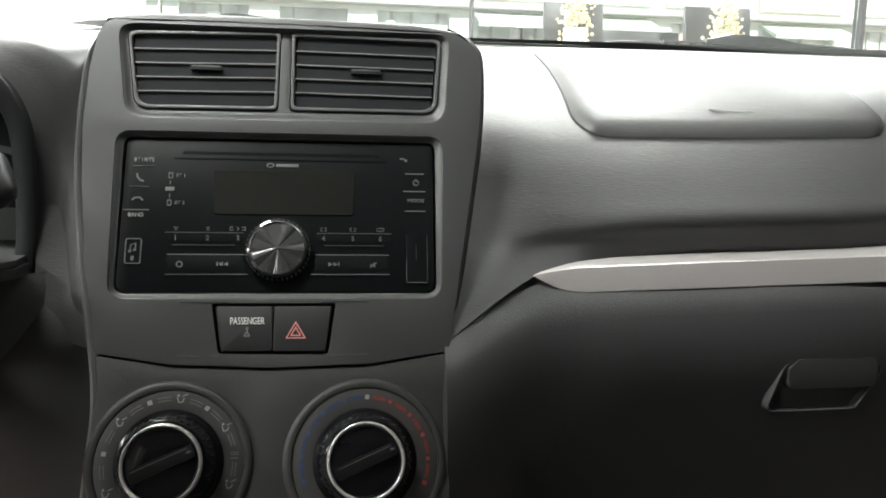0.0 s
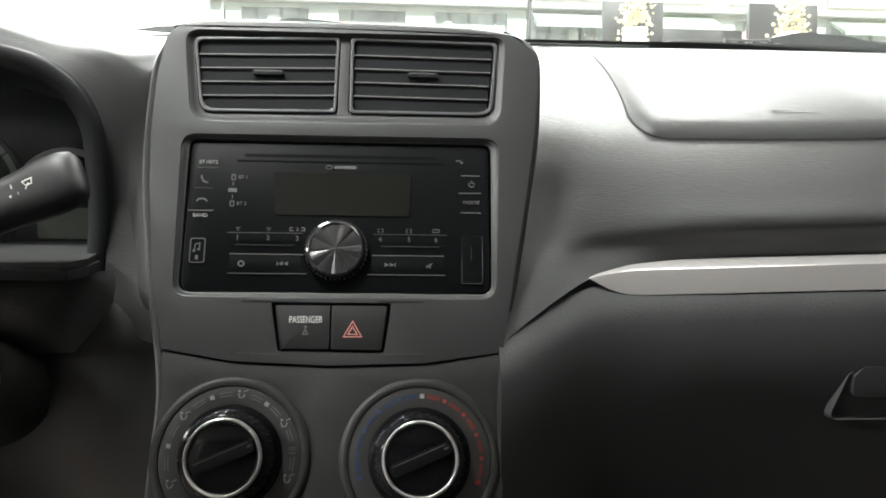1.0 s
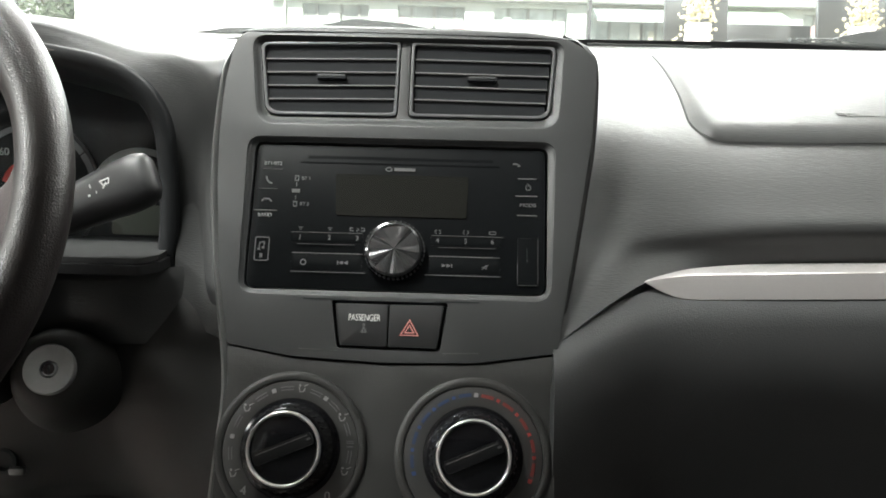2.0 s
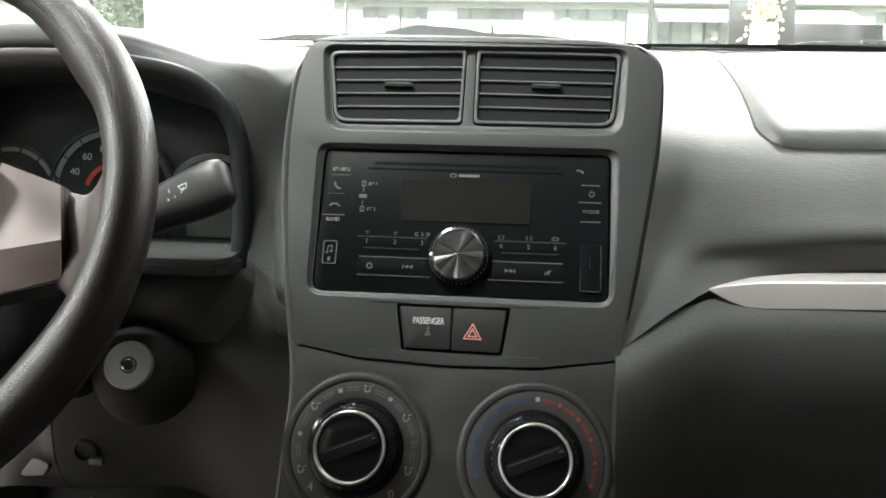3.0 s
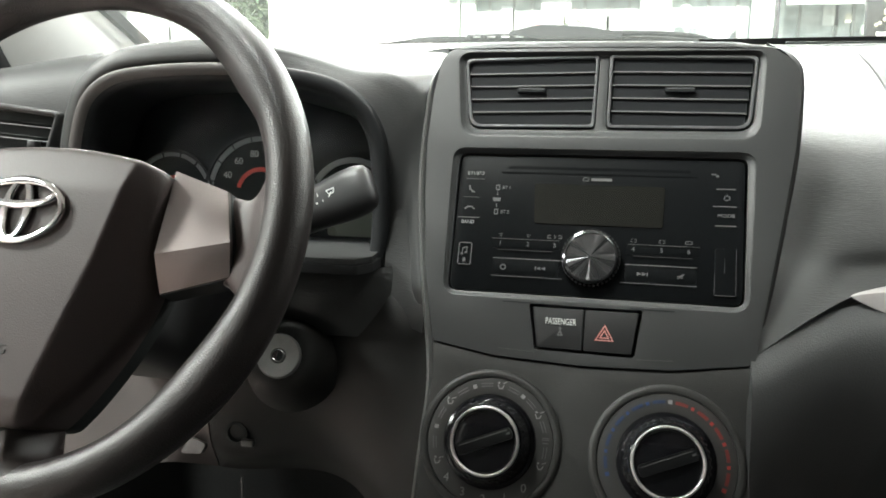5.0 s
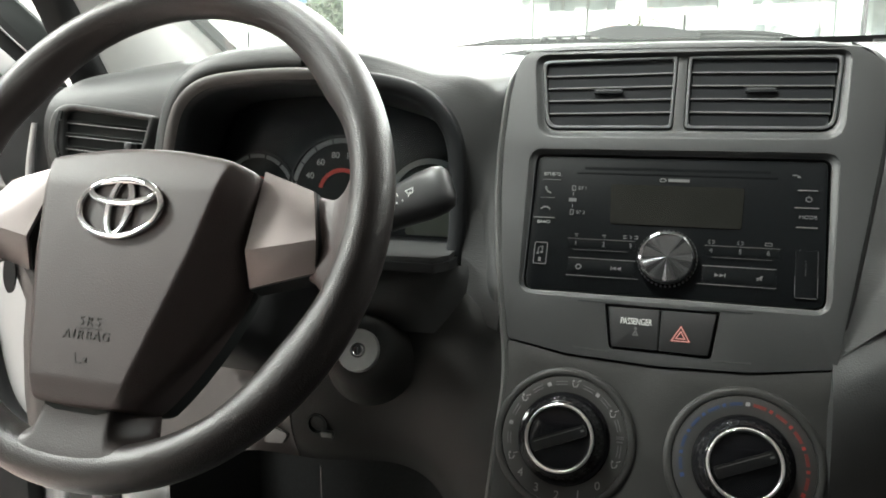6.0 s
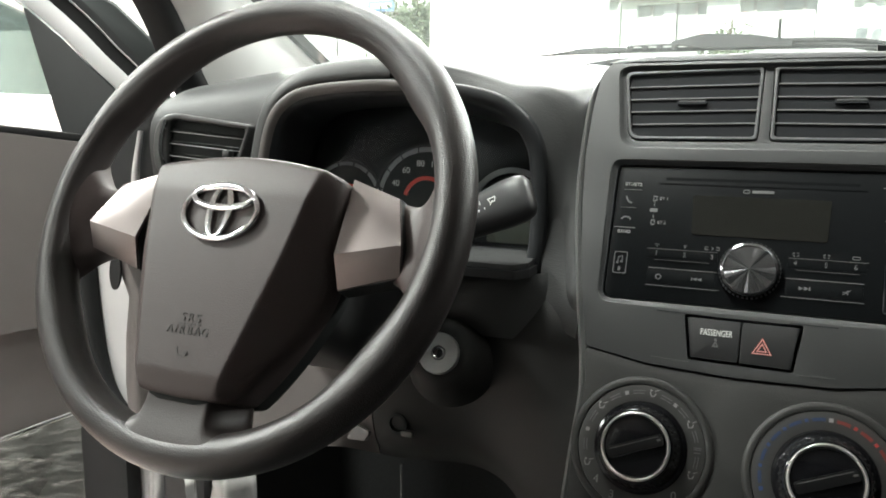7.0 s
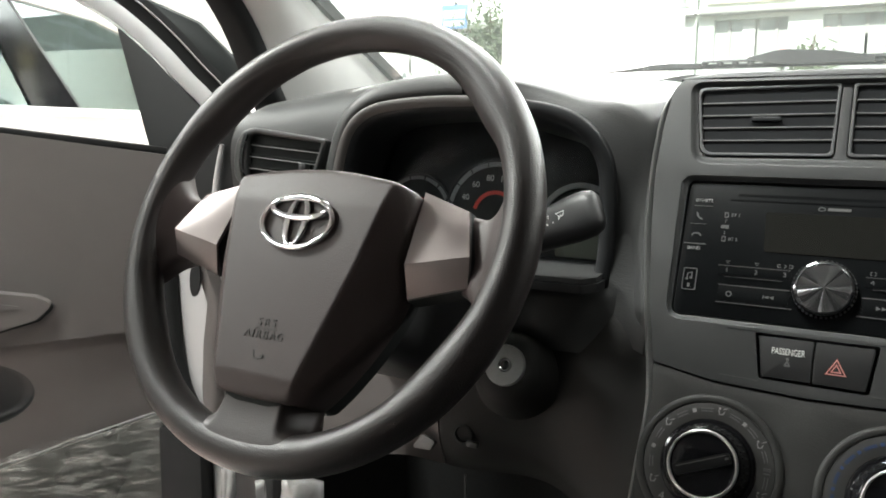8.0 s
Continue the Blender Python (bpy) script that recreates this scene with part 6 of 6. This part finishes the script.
part("rear_left_glass", box(0.006, 1.86, 0.54, 0, (-0.78, -2.1, 1.37)), side_tint, cabin, "unseen rear side glass, darkened to cut light")
part("roof", plate(fillet([(-0.70, -3.0), (0.86, -3.0), (0.86, 0.05), (0.80, -0.10), (0.74, -0.34), (-0.70, -0.34)], 0.03), 1.63, 1.68), headliner_mat, cabin)
# unseen header placed to keep ceiling light off the lower stack
part("light_blocking_header", bridge([[(x, y, z) for y, z in ((-0.36, 1.625), (-0.36, 1.600), (-0.23, 1.523), (-0.190, 1.510), (-0.195, 1.522))] for x in (-0.64 + 1.36 * i / 8 for i in range(9))], True, (True, True)), headliner_mat, cabin, "unseen headliner edge added to block overhead light")
part("firewall", box(1.6, 0.03, 0.86, 0, (0.03, 0.56, 0.70)), carpet_mat, cabin)
part("floor", box(1.52, 3.5, 0.04, 0, (0.03, -1.2, 0.30)), carpet_mat, cabin)
part("passenger_door", box(0.05, 2.6, 0.76, 0.01, (0.83, -0.72, 0.69)), door_mat, cabin)
# unseen glass, its tint chosen to keep light out on the right
part("passenger_glass", box(0.006, 2.2, 0.56, 0, (0.80, -0.75, 1.35)), side_tint, cabin, "tinted side glass")
part("rear_glass", box(1.4, 0.006, 0.45, 0, (0.03, -3.0, 1.27)), dark_tint, cabin, "unseen rear glass, darkened to cut light")
part("passenger_post", box(0.05, 0.10, 0.62, 0.01, (0.80, -0.75, 1.36)), rear_trim_mat, cabin)
part("rear_side", box(0.05, 1.0, 1.3, 0.01, (0.82, -2.5, 0.98)), rear_trim_mat, cabin)
part("rear_side", box(0.05, 1.9, 0.8, 0.01, (-0.78, -2.1, 0.7)), rear_trim_mat, cabin)
part("driver_post", box(0.05, 0.12, 1.32, 0.01, (-0.76, -1.15, 0.98)), headliner_mat, cabin)
part("tailgate", box(1.6, 0.05, 0.75, 0.01, (0.03, -3.0, 0.67)), rear_trim_mat, cabin)
part("tailgate_top", box(1.5, 0.05, 0.18, 0.01, (0.03, -3.0, 1.56)), headliner_mat, cabin)
part("bonnet", bridge([[(x * (1 - 0.04 * k), 0.60 + 0.16 * k, 1.085 - 0.010 * k - 0.012 * k * k * 0.5 - 0.12 * abs(x / 0.8) ** 4) for x in gx] for k in range(6)], False), body_mat, cabin, "white bonnet")

# ---- neighbouring white car ----
car = thing("parked_car", pose(-3.18, 0.30, 0, 0, 0, 90), "white car with green-tinted glass standing beside", "car")
PROF = [(-2.2, 0.32), (-2.25, 0.75), (-2.10, 1.08), (-1.0, 1.12), (0.6, 1.135), (1.95, 1.125), (2.75, 1.02), (2.95, 0.80), (2.95, 0.32)]
lower = fillet(PROF, 0.08, 5)
rings = []
for y, k, g in ((-0.80, 0.975, 0.0), (-0.86, 0.995, 0), (-0.88, 1.0, 0), (0.88, 1.0, 0), (0.86, 0.995, 0), (0.80, 0.975, 0)):
    rings.append([(0.35 + (x - 0.35) * k, y, z) for x, z in lower])
part("body", bridge(rings, True, (True, True)), body_mat, car, "white lower body", sharp=40)
OUTER = fillet([(-1.95, 1.12), (-1.55, 1.44), (-0.9, 1.555), (0.45, 1.555), (0.95, 1.500), (1.30, 1.400), (2.02, 1.12)], 0.08, 5)
INNER = fillet([(-1.72, 1.16), (-1.42, 1.40), (-0.85, 1.505), (0.45, 1.505), (0.92, 1.455), (1.22, 1.365), (1.78, 1.16)], 0.06, 5)
part("roof", bridge([[(x, y, z + 0.03 * (1 - (y / 0.74) ** 2)) for x, z in OUTER[6:-6]] for y in (-0.74, -0.4, 0, 0.4, 0.74)], False), body_mat, car, "white roof")
for y in (-0.80, 0.80):
    def upright(bm):
        bm.transform(Matrix(((1, 0, 0, 0), (0, 0, 1, y), (0, 1, 0, 0), (0, 0, 0, 1))))
        return bm
    part("side_glass", upright(plate(INNER, -0.003, 0.003)), tint_glass, car, "green-tinted side glass")
    part("window_surround", upright(plate(OUTER, -0.03, 0.012, [INNER])), body_mat, car, "white window surround")
    part("door_post", upright(plate([(0.665, 1.16), (0.832, 1.16), (0.600, 1.482), (0.500, 1.495)], -0.012, 0.010)), gloss_mat, car, "black door post")
    part("glass_channel", upright(plate([(0.833, 1.16), (0.843, 1.16), (0.610, 1.484), (0.601, 1.484)], -0.012, 0.012)), ventrim_mat, car, "thin grey glass channel")
    part("belt_strip", upright(plate([(-1.9, 1.132), (1.95, 1.132), (1.95, 1.146), (-1.9, 1.146)], -0.01, 0.016)), body_mat, car)
part("cabin_floor", box(3.0, 1.5, 0.1, 0.02, (0.0, 0, 1.02)), carpet_mat, car)
for x in (-0.75, 0.35):
    for y in (-0.38, 0.38):
        part("seat_back", box(0.16, 0.5, 0.40, 0.05, (x, y, 1.20)), seat_mat, car)
part("dashboard_top", box(0.5, 1.45, 0.08, 0.03, (1.55, 0, 1.12)), carpet_mat, car)
for x in (-1.35, 1.75):
    for y in (-0.78, 0.78):
        w = part("wheel", revolve([(0.20, -0.11), (0.31, -0.11), (0.33, -0.08), (0.33, 0.08), (0.31, 0.11), (0.20, 0.11)], 40), tyre_mat, car, "black tyre with silver rim", m=pose(x, y, 0.33, 90, 0, 0))
        part("rim", revolve([(0.20, -0.112), (0.19, -0.095), (0.05, -0.10), (0.05, 0.10), (0.19, 0.095), (0.20, 0.112)], 30), silver_mat, w)

# ---- showroom ----
floor_ob = thing("floor", pose(0, 0, 0), "pale polished tile floor", "floor", kind="structure")
part("slab", box(16.4, 14.4, 0.20, 0, (0, -1.0, -0.104)), wall_mat, floor_ob)
tile = mesh_of("tile", box(0.794, 0.794, 0.008, 0.002, (0, 0, -0.002)), tile_mat)
for i in range(20):
    for j in range(15):
        part("tile", tile, tile_mat, floor_ob, m=Matrix.Translation((-7.6 + 0.8 * i, -5.2 + 0.8 * j, 0)))
solid("ceiling", box(16.4, 14.4, 0.15, 0, (0, -1.0, 3.63)), ceiling_mat, "grey showroom ceiling", "ceiling", kind="structure")
solid("wall_west", box(0.2, 14.4, 3.6, 0, (-8.1, -1.0, 1.8)), wall_mat, "white showroom wall", "wall", kind="structure")
solid("wall_east", box(0.2, 14.4, 3.6, 0, (8.1, -1.0, 1.8)), wall_mat, "white showroom wall", "wall", kind="structure")
solid("wall_south", box(16.4, 0.2, 3.6, 0, (0, -8.1, 1.8)), wall_mat, "white showroom wall", "wall", kind="structure")
for lx, ly in LAMPS:
    cl = thing("ceiling_light", pose(lx, ly, 3.555), "flat square white ceiling light panel", "ceiling light", "ceiling lights")
    part("frame", plate(rect(-0.33, -0.33, 0.33, 0.33), -0.02, 0.0, [rect(-0.305, -0.305, 0.305, 0.305)]), wall_mat, cl)
solid("pillar_1", box(1.48, 0.6, 3.56, 0.01, (-2.36, 6.3, 1.78)), wall_mat, "broad white painted column in the glass front", "column", kind="structure")
# wall added to show white in place of the overexposed outside
solid("wall_north", box(1.83, 0.3, 3.56, 0.01, (-7.10, 6.25, 1.78)), wall_mat, "white wall added where the outside is blown out", "wall", kind="structure")
solid("header_beam", box(16.4, 0.3, 0.25, 0.01, (0, 6.25, 3.45)), wall_mat, "white beam over the glass front", "beam", kind="structure")
for k, (x, w) in enumerate(((-6.2, 0.06), (1.075, 0.022), (4.52, 0.045), (7.6, 0.06))):
    solid("mullion_%d" % (k + 1), box(w, 0.12, 3.4, 0.005, (x, 6.1, 1.70)), frame_mat, "dark metal window post", "window post", kind="structure")
for k, (x0, x1) in enumerate(((-6.17, -3.1), (-1.62, 1.064), (1.086, 4.497), (4.543, 7.57))):
    solid("window_%d" % (k + 1), box(x1 - x0, 0.012, 3.3, 0, ((x0 + x1) / 2, 6.1, 1.66)), clear_glass, "large clear shop window pane", "window", kind="structure").visible_shadow = False


def info_board(x, y, w, h, z, lean, turn, label):
    b = thing("display_board", pose(x, y, 0, 0, 0, turn), label, "display board", "display boards")
    part("panel", box(w, 0.03, h, 0.004, (0, 0, 0)), board_mat, b, m=pose(0, 0, z - h / 2, lean, 0, 0))
    part("text_line", box(w * 0.7, 0.004, 0.02, 0, (0, -0.017, -h * 0.12)), white_ink, b, m=pose(0, 0, z - h / 2, lean, 0, 0))
    part("stand", box(0.05, 0.05, z - h, 0.005, (0, 0.03, (z - h) / 2)), frame_mat, b)
    part("foot", box(0.40, 0.36, 0.02, 0.004, (0, 0.03, 0.01)), frame_mat, b)
    return b


info_board(1.20, 3.5, 0.31, 0.42, 1.715, -8, 0, "black display board on a stand")
info_board(1.975, 3.5, 0.36, 0.42, 1.725, -8, 0, "black display board on a stand")
info_board(1.60, 3.6, 0.42, 0.30, 1.60, -8, 0, "low black display board on a stand")


def flower_pot(x, y, z, label):
    p = thing("flower_vase", pose(x, y, 0), label, "flowers", "flower vases")
    part("pedestal", plate(circle(0, 0, 0.10, n=24), 0, z - 0.35), wall_mat, p)
    part("vase", revolve([(0.05, z - 0.35), (0.07, z - 0.28), (0.055, z - 0.18), (0.06, z - 0.14)], 24), wall_mat, p)
    rnd = random.Random(int(x * 100))
    bm = bmesh.new()
    for k in range(360):
        c = Vector((rnd.gauss(0, 0.034), rnd.gauss(0, 0.030), z - 0.09 + rnd.gauss(0, 0.085)))
        bmesh.ops.create_icosphere(bm, subdivisions=1, radius=0.006 + 0.005 * rnd.random(), matrix=Matrix.Translation(c))
    part("blossoms", bm, yellow_mat, p, "yellow blossoms")


flower_pot(1.139, 3.25, 1.69, "white vase with yellow blossoms on a pedestal")
flower_pot(1.894, 3.25, 1.69, "white vase with yellow blossoms on a pedestal")

# ---- street ----
solid("ground", box(400, 400, 0.2, 0, (0, 206.2, -0.22)), asphalt_mat, "grey asphalt street and ground", "ground", kind="structure")
solid("pavement", box(60, 3.4, 0.10, 0.01, (0, 7.95, -0.07)), pave_mat, "pale concrete pavement before the shop", "pavement", kind="structure")
solid("pavement_opposite", box(60, 2.0, 0.15, 0.01, (0, 15.2, -0.05)), pave_mat, "pale concrete pavement with kerb", "pavement", kind="structure")


def shop(x0, w, h, n, seedn, label):
    s = thing("shop_house", pose(x0, 16.2, 0), label, "shop", "shops over the street")
    rnd = random.Random(seedn)
    cell = w / n
    doors = [rect(cell * i + 0.30, 0.10, cell * (i + 1) - 0.30, 3.45) for i in range(n)]
    wins = [rect(cell * i + 0.5, 4.7, cell * (i + 1) - 0.5, 5.7) for i in range(n)] if h > 6 else []
    bm = plate(rect(0, 0, w, h), 0.0, 0.3, doors + wins)
    bm.transform(Matrix(((1, 0, 0, 0), (0, 0, -1, 0.3), (0, 1, 0, 0), (0, 0, 0, 1))))
    part("wall", bm, shop_mat, s)
    part("back_wall", box(w, 0.2, h, 0, (w / 2, 2.5, h / 2)), shop_mat, s)
    part("roof", box(w + 0.3, 3.0, 0.25, 0.03, (w / 2, 1.2, h + 0.1)), pave_mat, s)
    part("ledge", box(w, 0.35, 0.10, 0.02, (w / 2, -0.12, 3.58)), pave_mat, s, "grey concrete ledge over the shopfronts")
    for i in range(n):
        c = cell * (i + 0.5)
        d = part("shopfront", box(cell - 0.6, 0.04, 3.35, 0, (c, 0.20, 1.775)), (shop_dark, shutter_mat, shop_dark)[rnd.randrange(3)] if x0 < 0 else shutter_mat, s, "shopfront under the ledge, paled for haze")
        for f in (-0.30, rnd.uniform(-0.1, 0.2), 0.34):
            part("door_frame", box(0.06, 0.06, 3.35, 0, (c + f * (cell - 0.6), 0.16, 1.775)), pave_mat, d)
        part("light_panel", box(rnd.uniform(0.25, 0.5), 0.02, rnd.uniform(0.25, 0.7), 0.01, (c + rnd.uniform(-0.2, 0.2) * cell, 0.14, rnd.uniform(2.8, 3.1))), wall_mat, d, "white notice behind the shopfront")
        part("fascia", bridge([[(x, y, z) for y, z in ((0, 4.25), (-0.05, 4.25), (-0.09, 3.75), (0, 3.75))] for x in (cell * i + 0.15, cell * (i + 1) - 0.15)], True, (True, True)), (wall_mat, shop_mat, awning_mat)[rnd.randrange(3)], s, "pale shop fascia")
        if x0 > 0 and rnd.random() < 0.25:
            part("awning", bridge([[(x, y, z) for y, z in ((0.0, 3.50), (-0.75, 3.20), (-0.75, 3.12), (0.0, 3.44))] for x in (cell * i + 0.2, cell * (i + 1) - 0.2)], True, (True, True)), (awning_mat, green_cloth, shutter_mat)[rnd.randrange(3)], s, "cloth awning paled for haze")
        for _ in range(rnd.randrange(1, 5)):
            gx_, gz, gh = c + rnd.uniform(-0.42, 0.42) * cell, rnd.uniform(2.7, 3.1), rnd.uniform(0.15, 0.30)
            part("hanging_cloth", plate(fillet([(gx_ - gh * 0.4, gz - gh / 2), (gx_ + gh * 0.3, gz - gh / 2 * 0.8), (gx_ + gh * 0.35, gz + gh / 2), (gx_ - gh * 0.3, gz + gh / 2)], 0.05), 0.0, 0.03), (red_paint, red_paint, green_cloth, awning_mat, shop_dark)[rnd.randrange(5)], s, "goods hung before the shop, paled for haze", m=Matrix(((1, 0, 0, 0), (0, 0, -1, -0.35), (0, 1, 0, 0), (0, 0, 0, 1))))
        if wins:
            win = part("window", box(cell - 1.0, 0.04, 1.0, 0, (c, 0.12, 5.2)), shop_dark, s)
            part("window_sill", box(cell - 0.8, 0.2, 0.08, 0, (c, 0.0, 4.66)), wall_mat, win)
    return s


shop(-21.7, 8, 5.9, 3, 1, "cream shop house with pale fascia boards")
shop(-13.7, 10.1, 5.2, 4, 2, "cream shop house with pale fascia boards")
shop(-3.55, 3.95, 7.2, 2, 3, "cream shop house with pale fascia boards")
shop(0.4, 8.4, 6.4, 4, 4, "cream shop house with pale fascia boards")
shop(8.8, 9.0, 7.0, 4, 5, "cream shop house with pale fascia boards")
shop(17.8, 9.0, 5.4, 3, 6, "cream shop house with pale fascia boards")


def street_tree(x, y, h, r, seedn):
    t = thing("street_tree", pose(x, y, 0), "small leafy street tree on the pavement", "tree", "street trees")
    rnd = random.Random(seedn)
    part("trunk", tube(spline([(0, 0, 0), (0.04, 0.02, h * 0.3), (-0.03, 0.03, h * 0.6), (0.02, 0, h * 0.85)], 5), lambda q: 0.09 * (1 - 0.7 * q), 8), bark_mat, t)
    for k in range(5):
        a = k * 1.26
        part("limb", tube(spline([(0, 0, h * (0.4 + 0.07 * k)), (0.3 * r * math.cos(a), 0.3 * r * math.sin(a), h * (0.5 + 0.07 * k)), (0.7 * r * math.cos(a), 0.7 * r * math.sin(a), h * (0.58 + 0.08 * k))], 4), lambda q: 0.035 * (1 - 0.7 * q), 6), bark_mat, t)
    verts, faces = [], []
    for k in range(int(1900 * r)):
        clump = Vector((rnd.gauss(0, 0.45), rnd.gauss(0, 0.45), rnd.gauss(0, 0.5))) * r
        c = Vector((0, 0, h * 0.72)) + clump
        d = Vector((rnd.gauss(0, 1), rnd.gauss(0, 1), rnd.gauss(0, 1))).normalized()
        e = d.orthogonal().normalized()
        q, w = 0.055 + 0.04 * rnd.random(), 0.03
        i = len(verts)
        verts += [c - d * q, c + e * w, c + d * q, c - e * w]
        faces.append((i, i + 1, i + 2, i + 3))
    me = bpy.data.meshes.new("crown")
    me.from_pydata(verts, [], faces)
    me.materials.append(leaf_mat)
    part("crown", me, leaf_mat, t, kind="stuff")


for k, (x, y, h, r) in enumerate(((-7.2, 14.2, 4.0, 0.75), (-1.3, 14.5, 3.2, 0.36), (3.9, 14.4, 2.7, 0.36))):
    street_tree(x, y, h, r, 20 + k)
sign = thing("street_sign", pose(-7.95, 14.0, 0), "blue framed white sign on a pole", "sign")
part("pole", tube([(0, 0, 0), (0, 0, 3.8)], 0.03, 10), frame_mat, sign)
part("board", box(0.58, 0.04, 0.48, 0.01, (0, -0.05, 3.50)), sign_blue, sign)
part("blank_panel", box(0.48, 0.01, 0.16, 0, (0, -0.075, 3.55)), white_ink, sign)
part("blank_panel", box(0.48, 0.01, 0.10, 0, (0, -0.075, 3.37)), white_ink, sign)
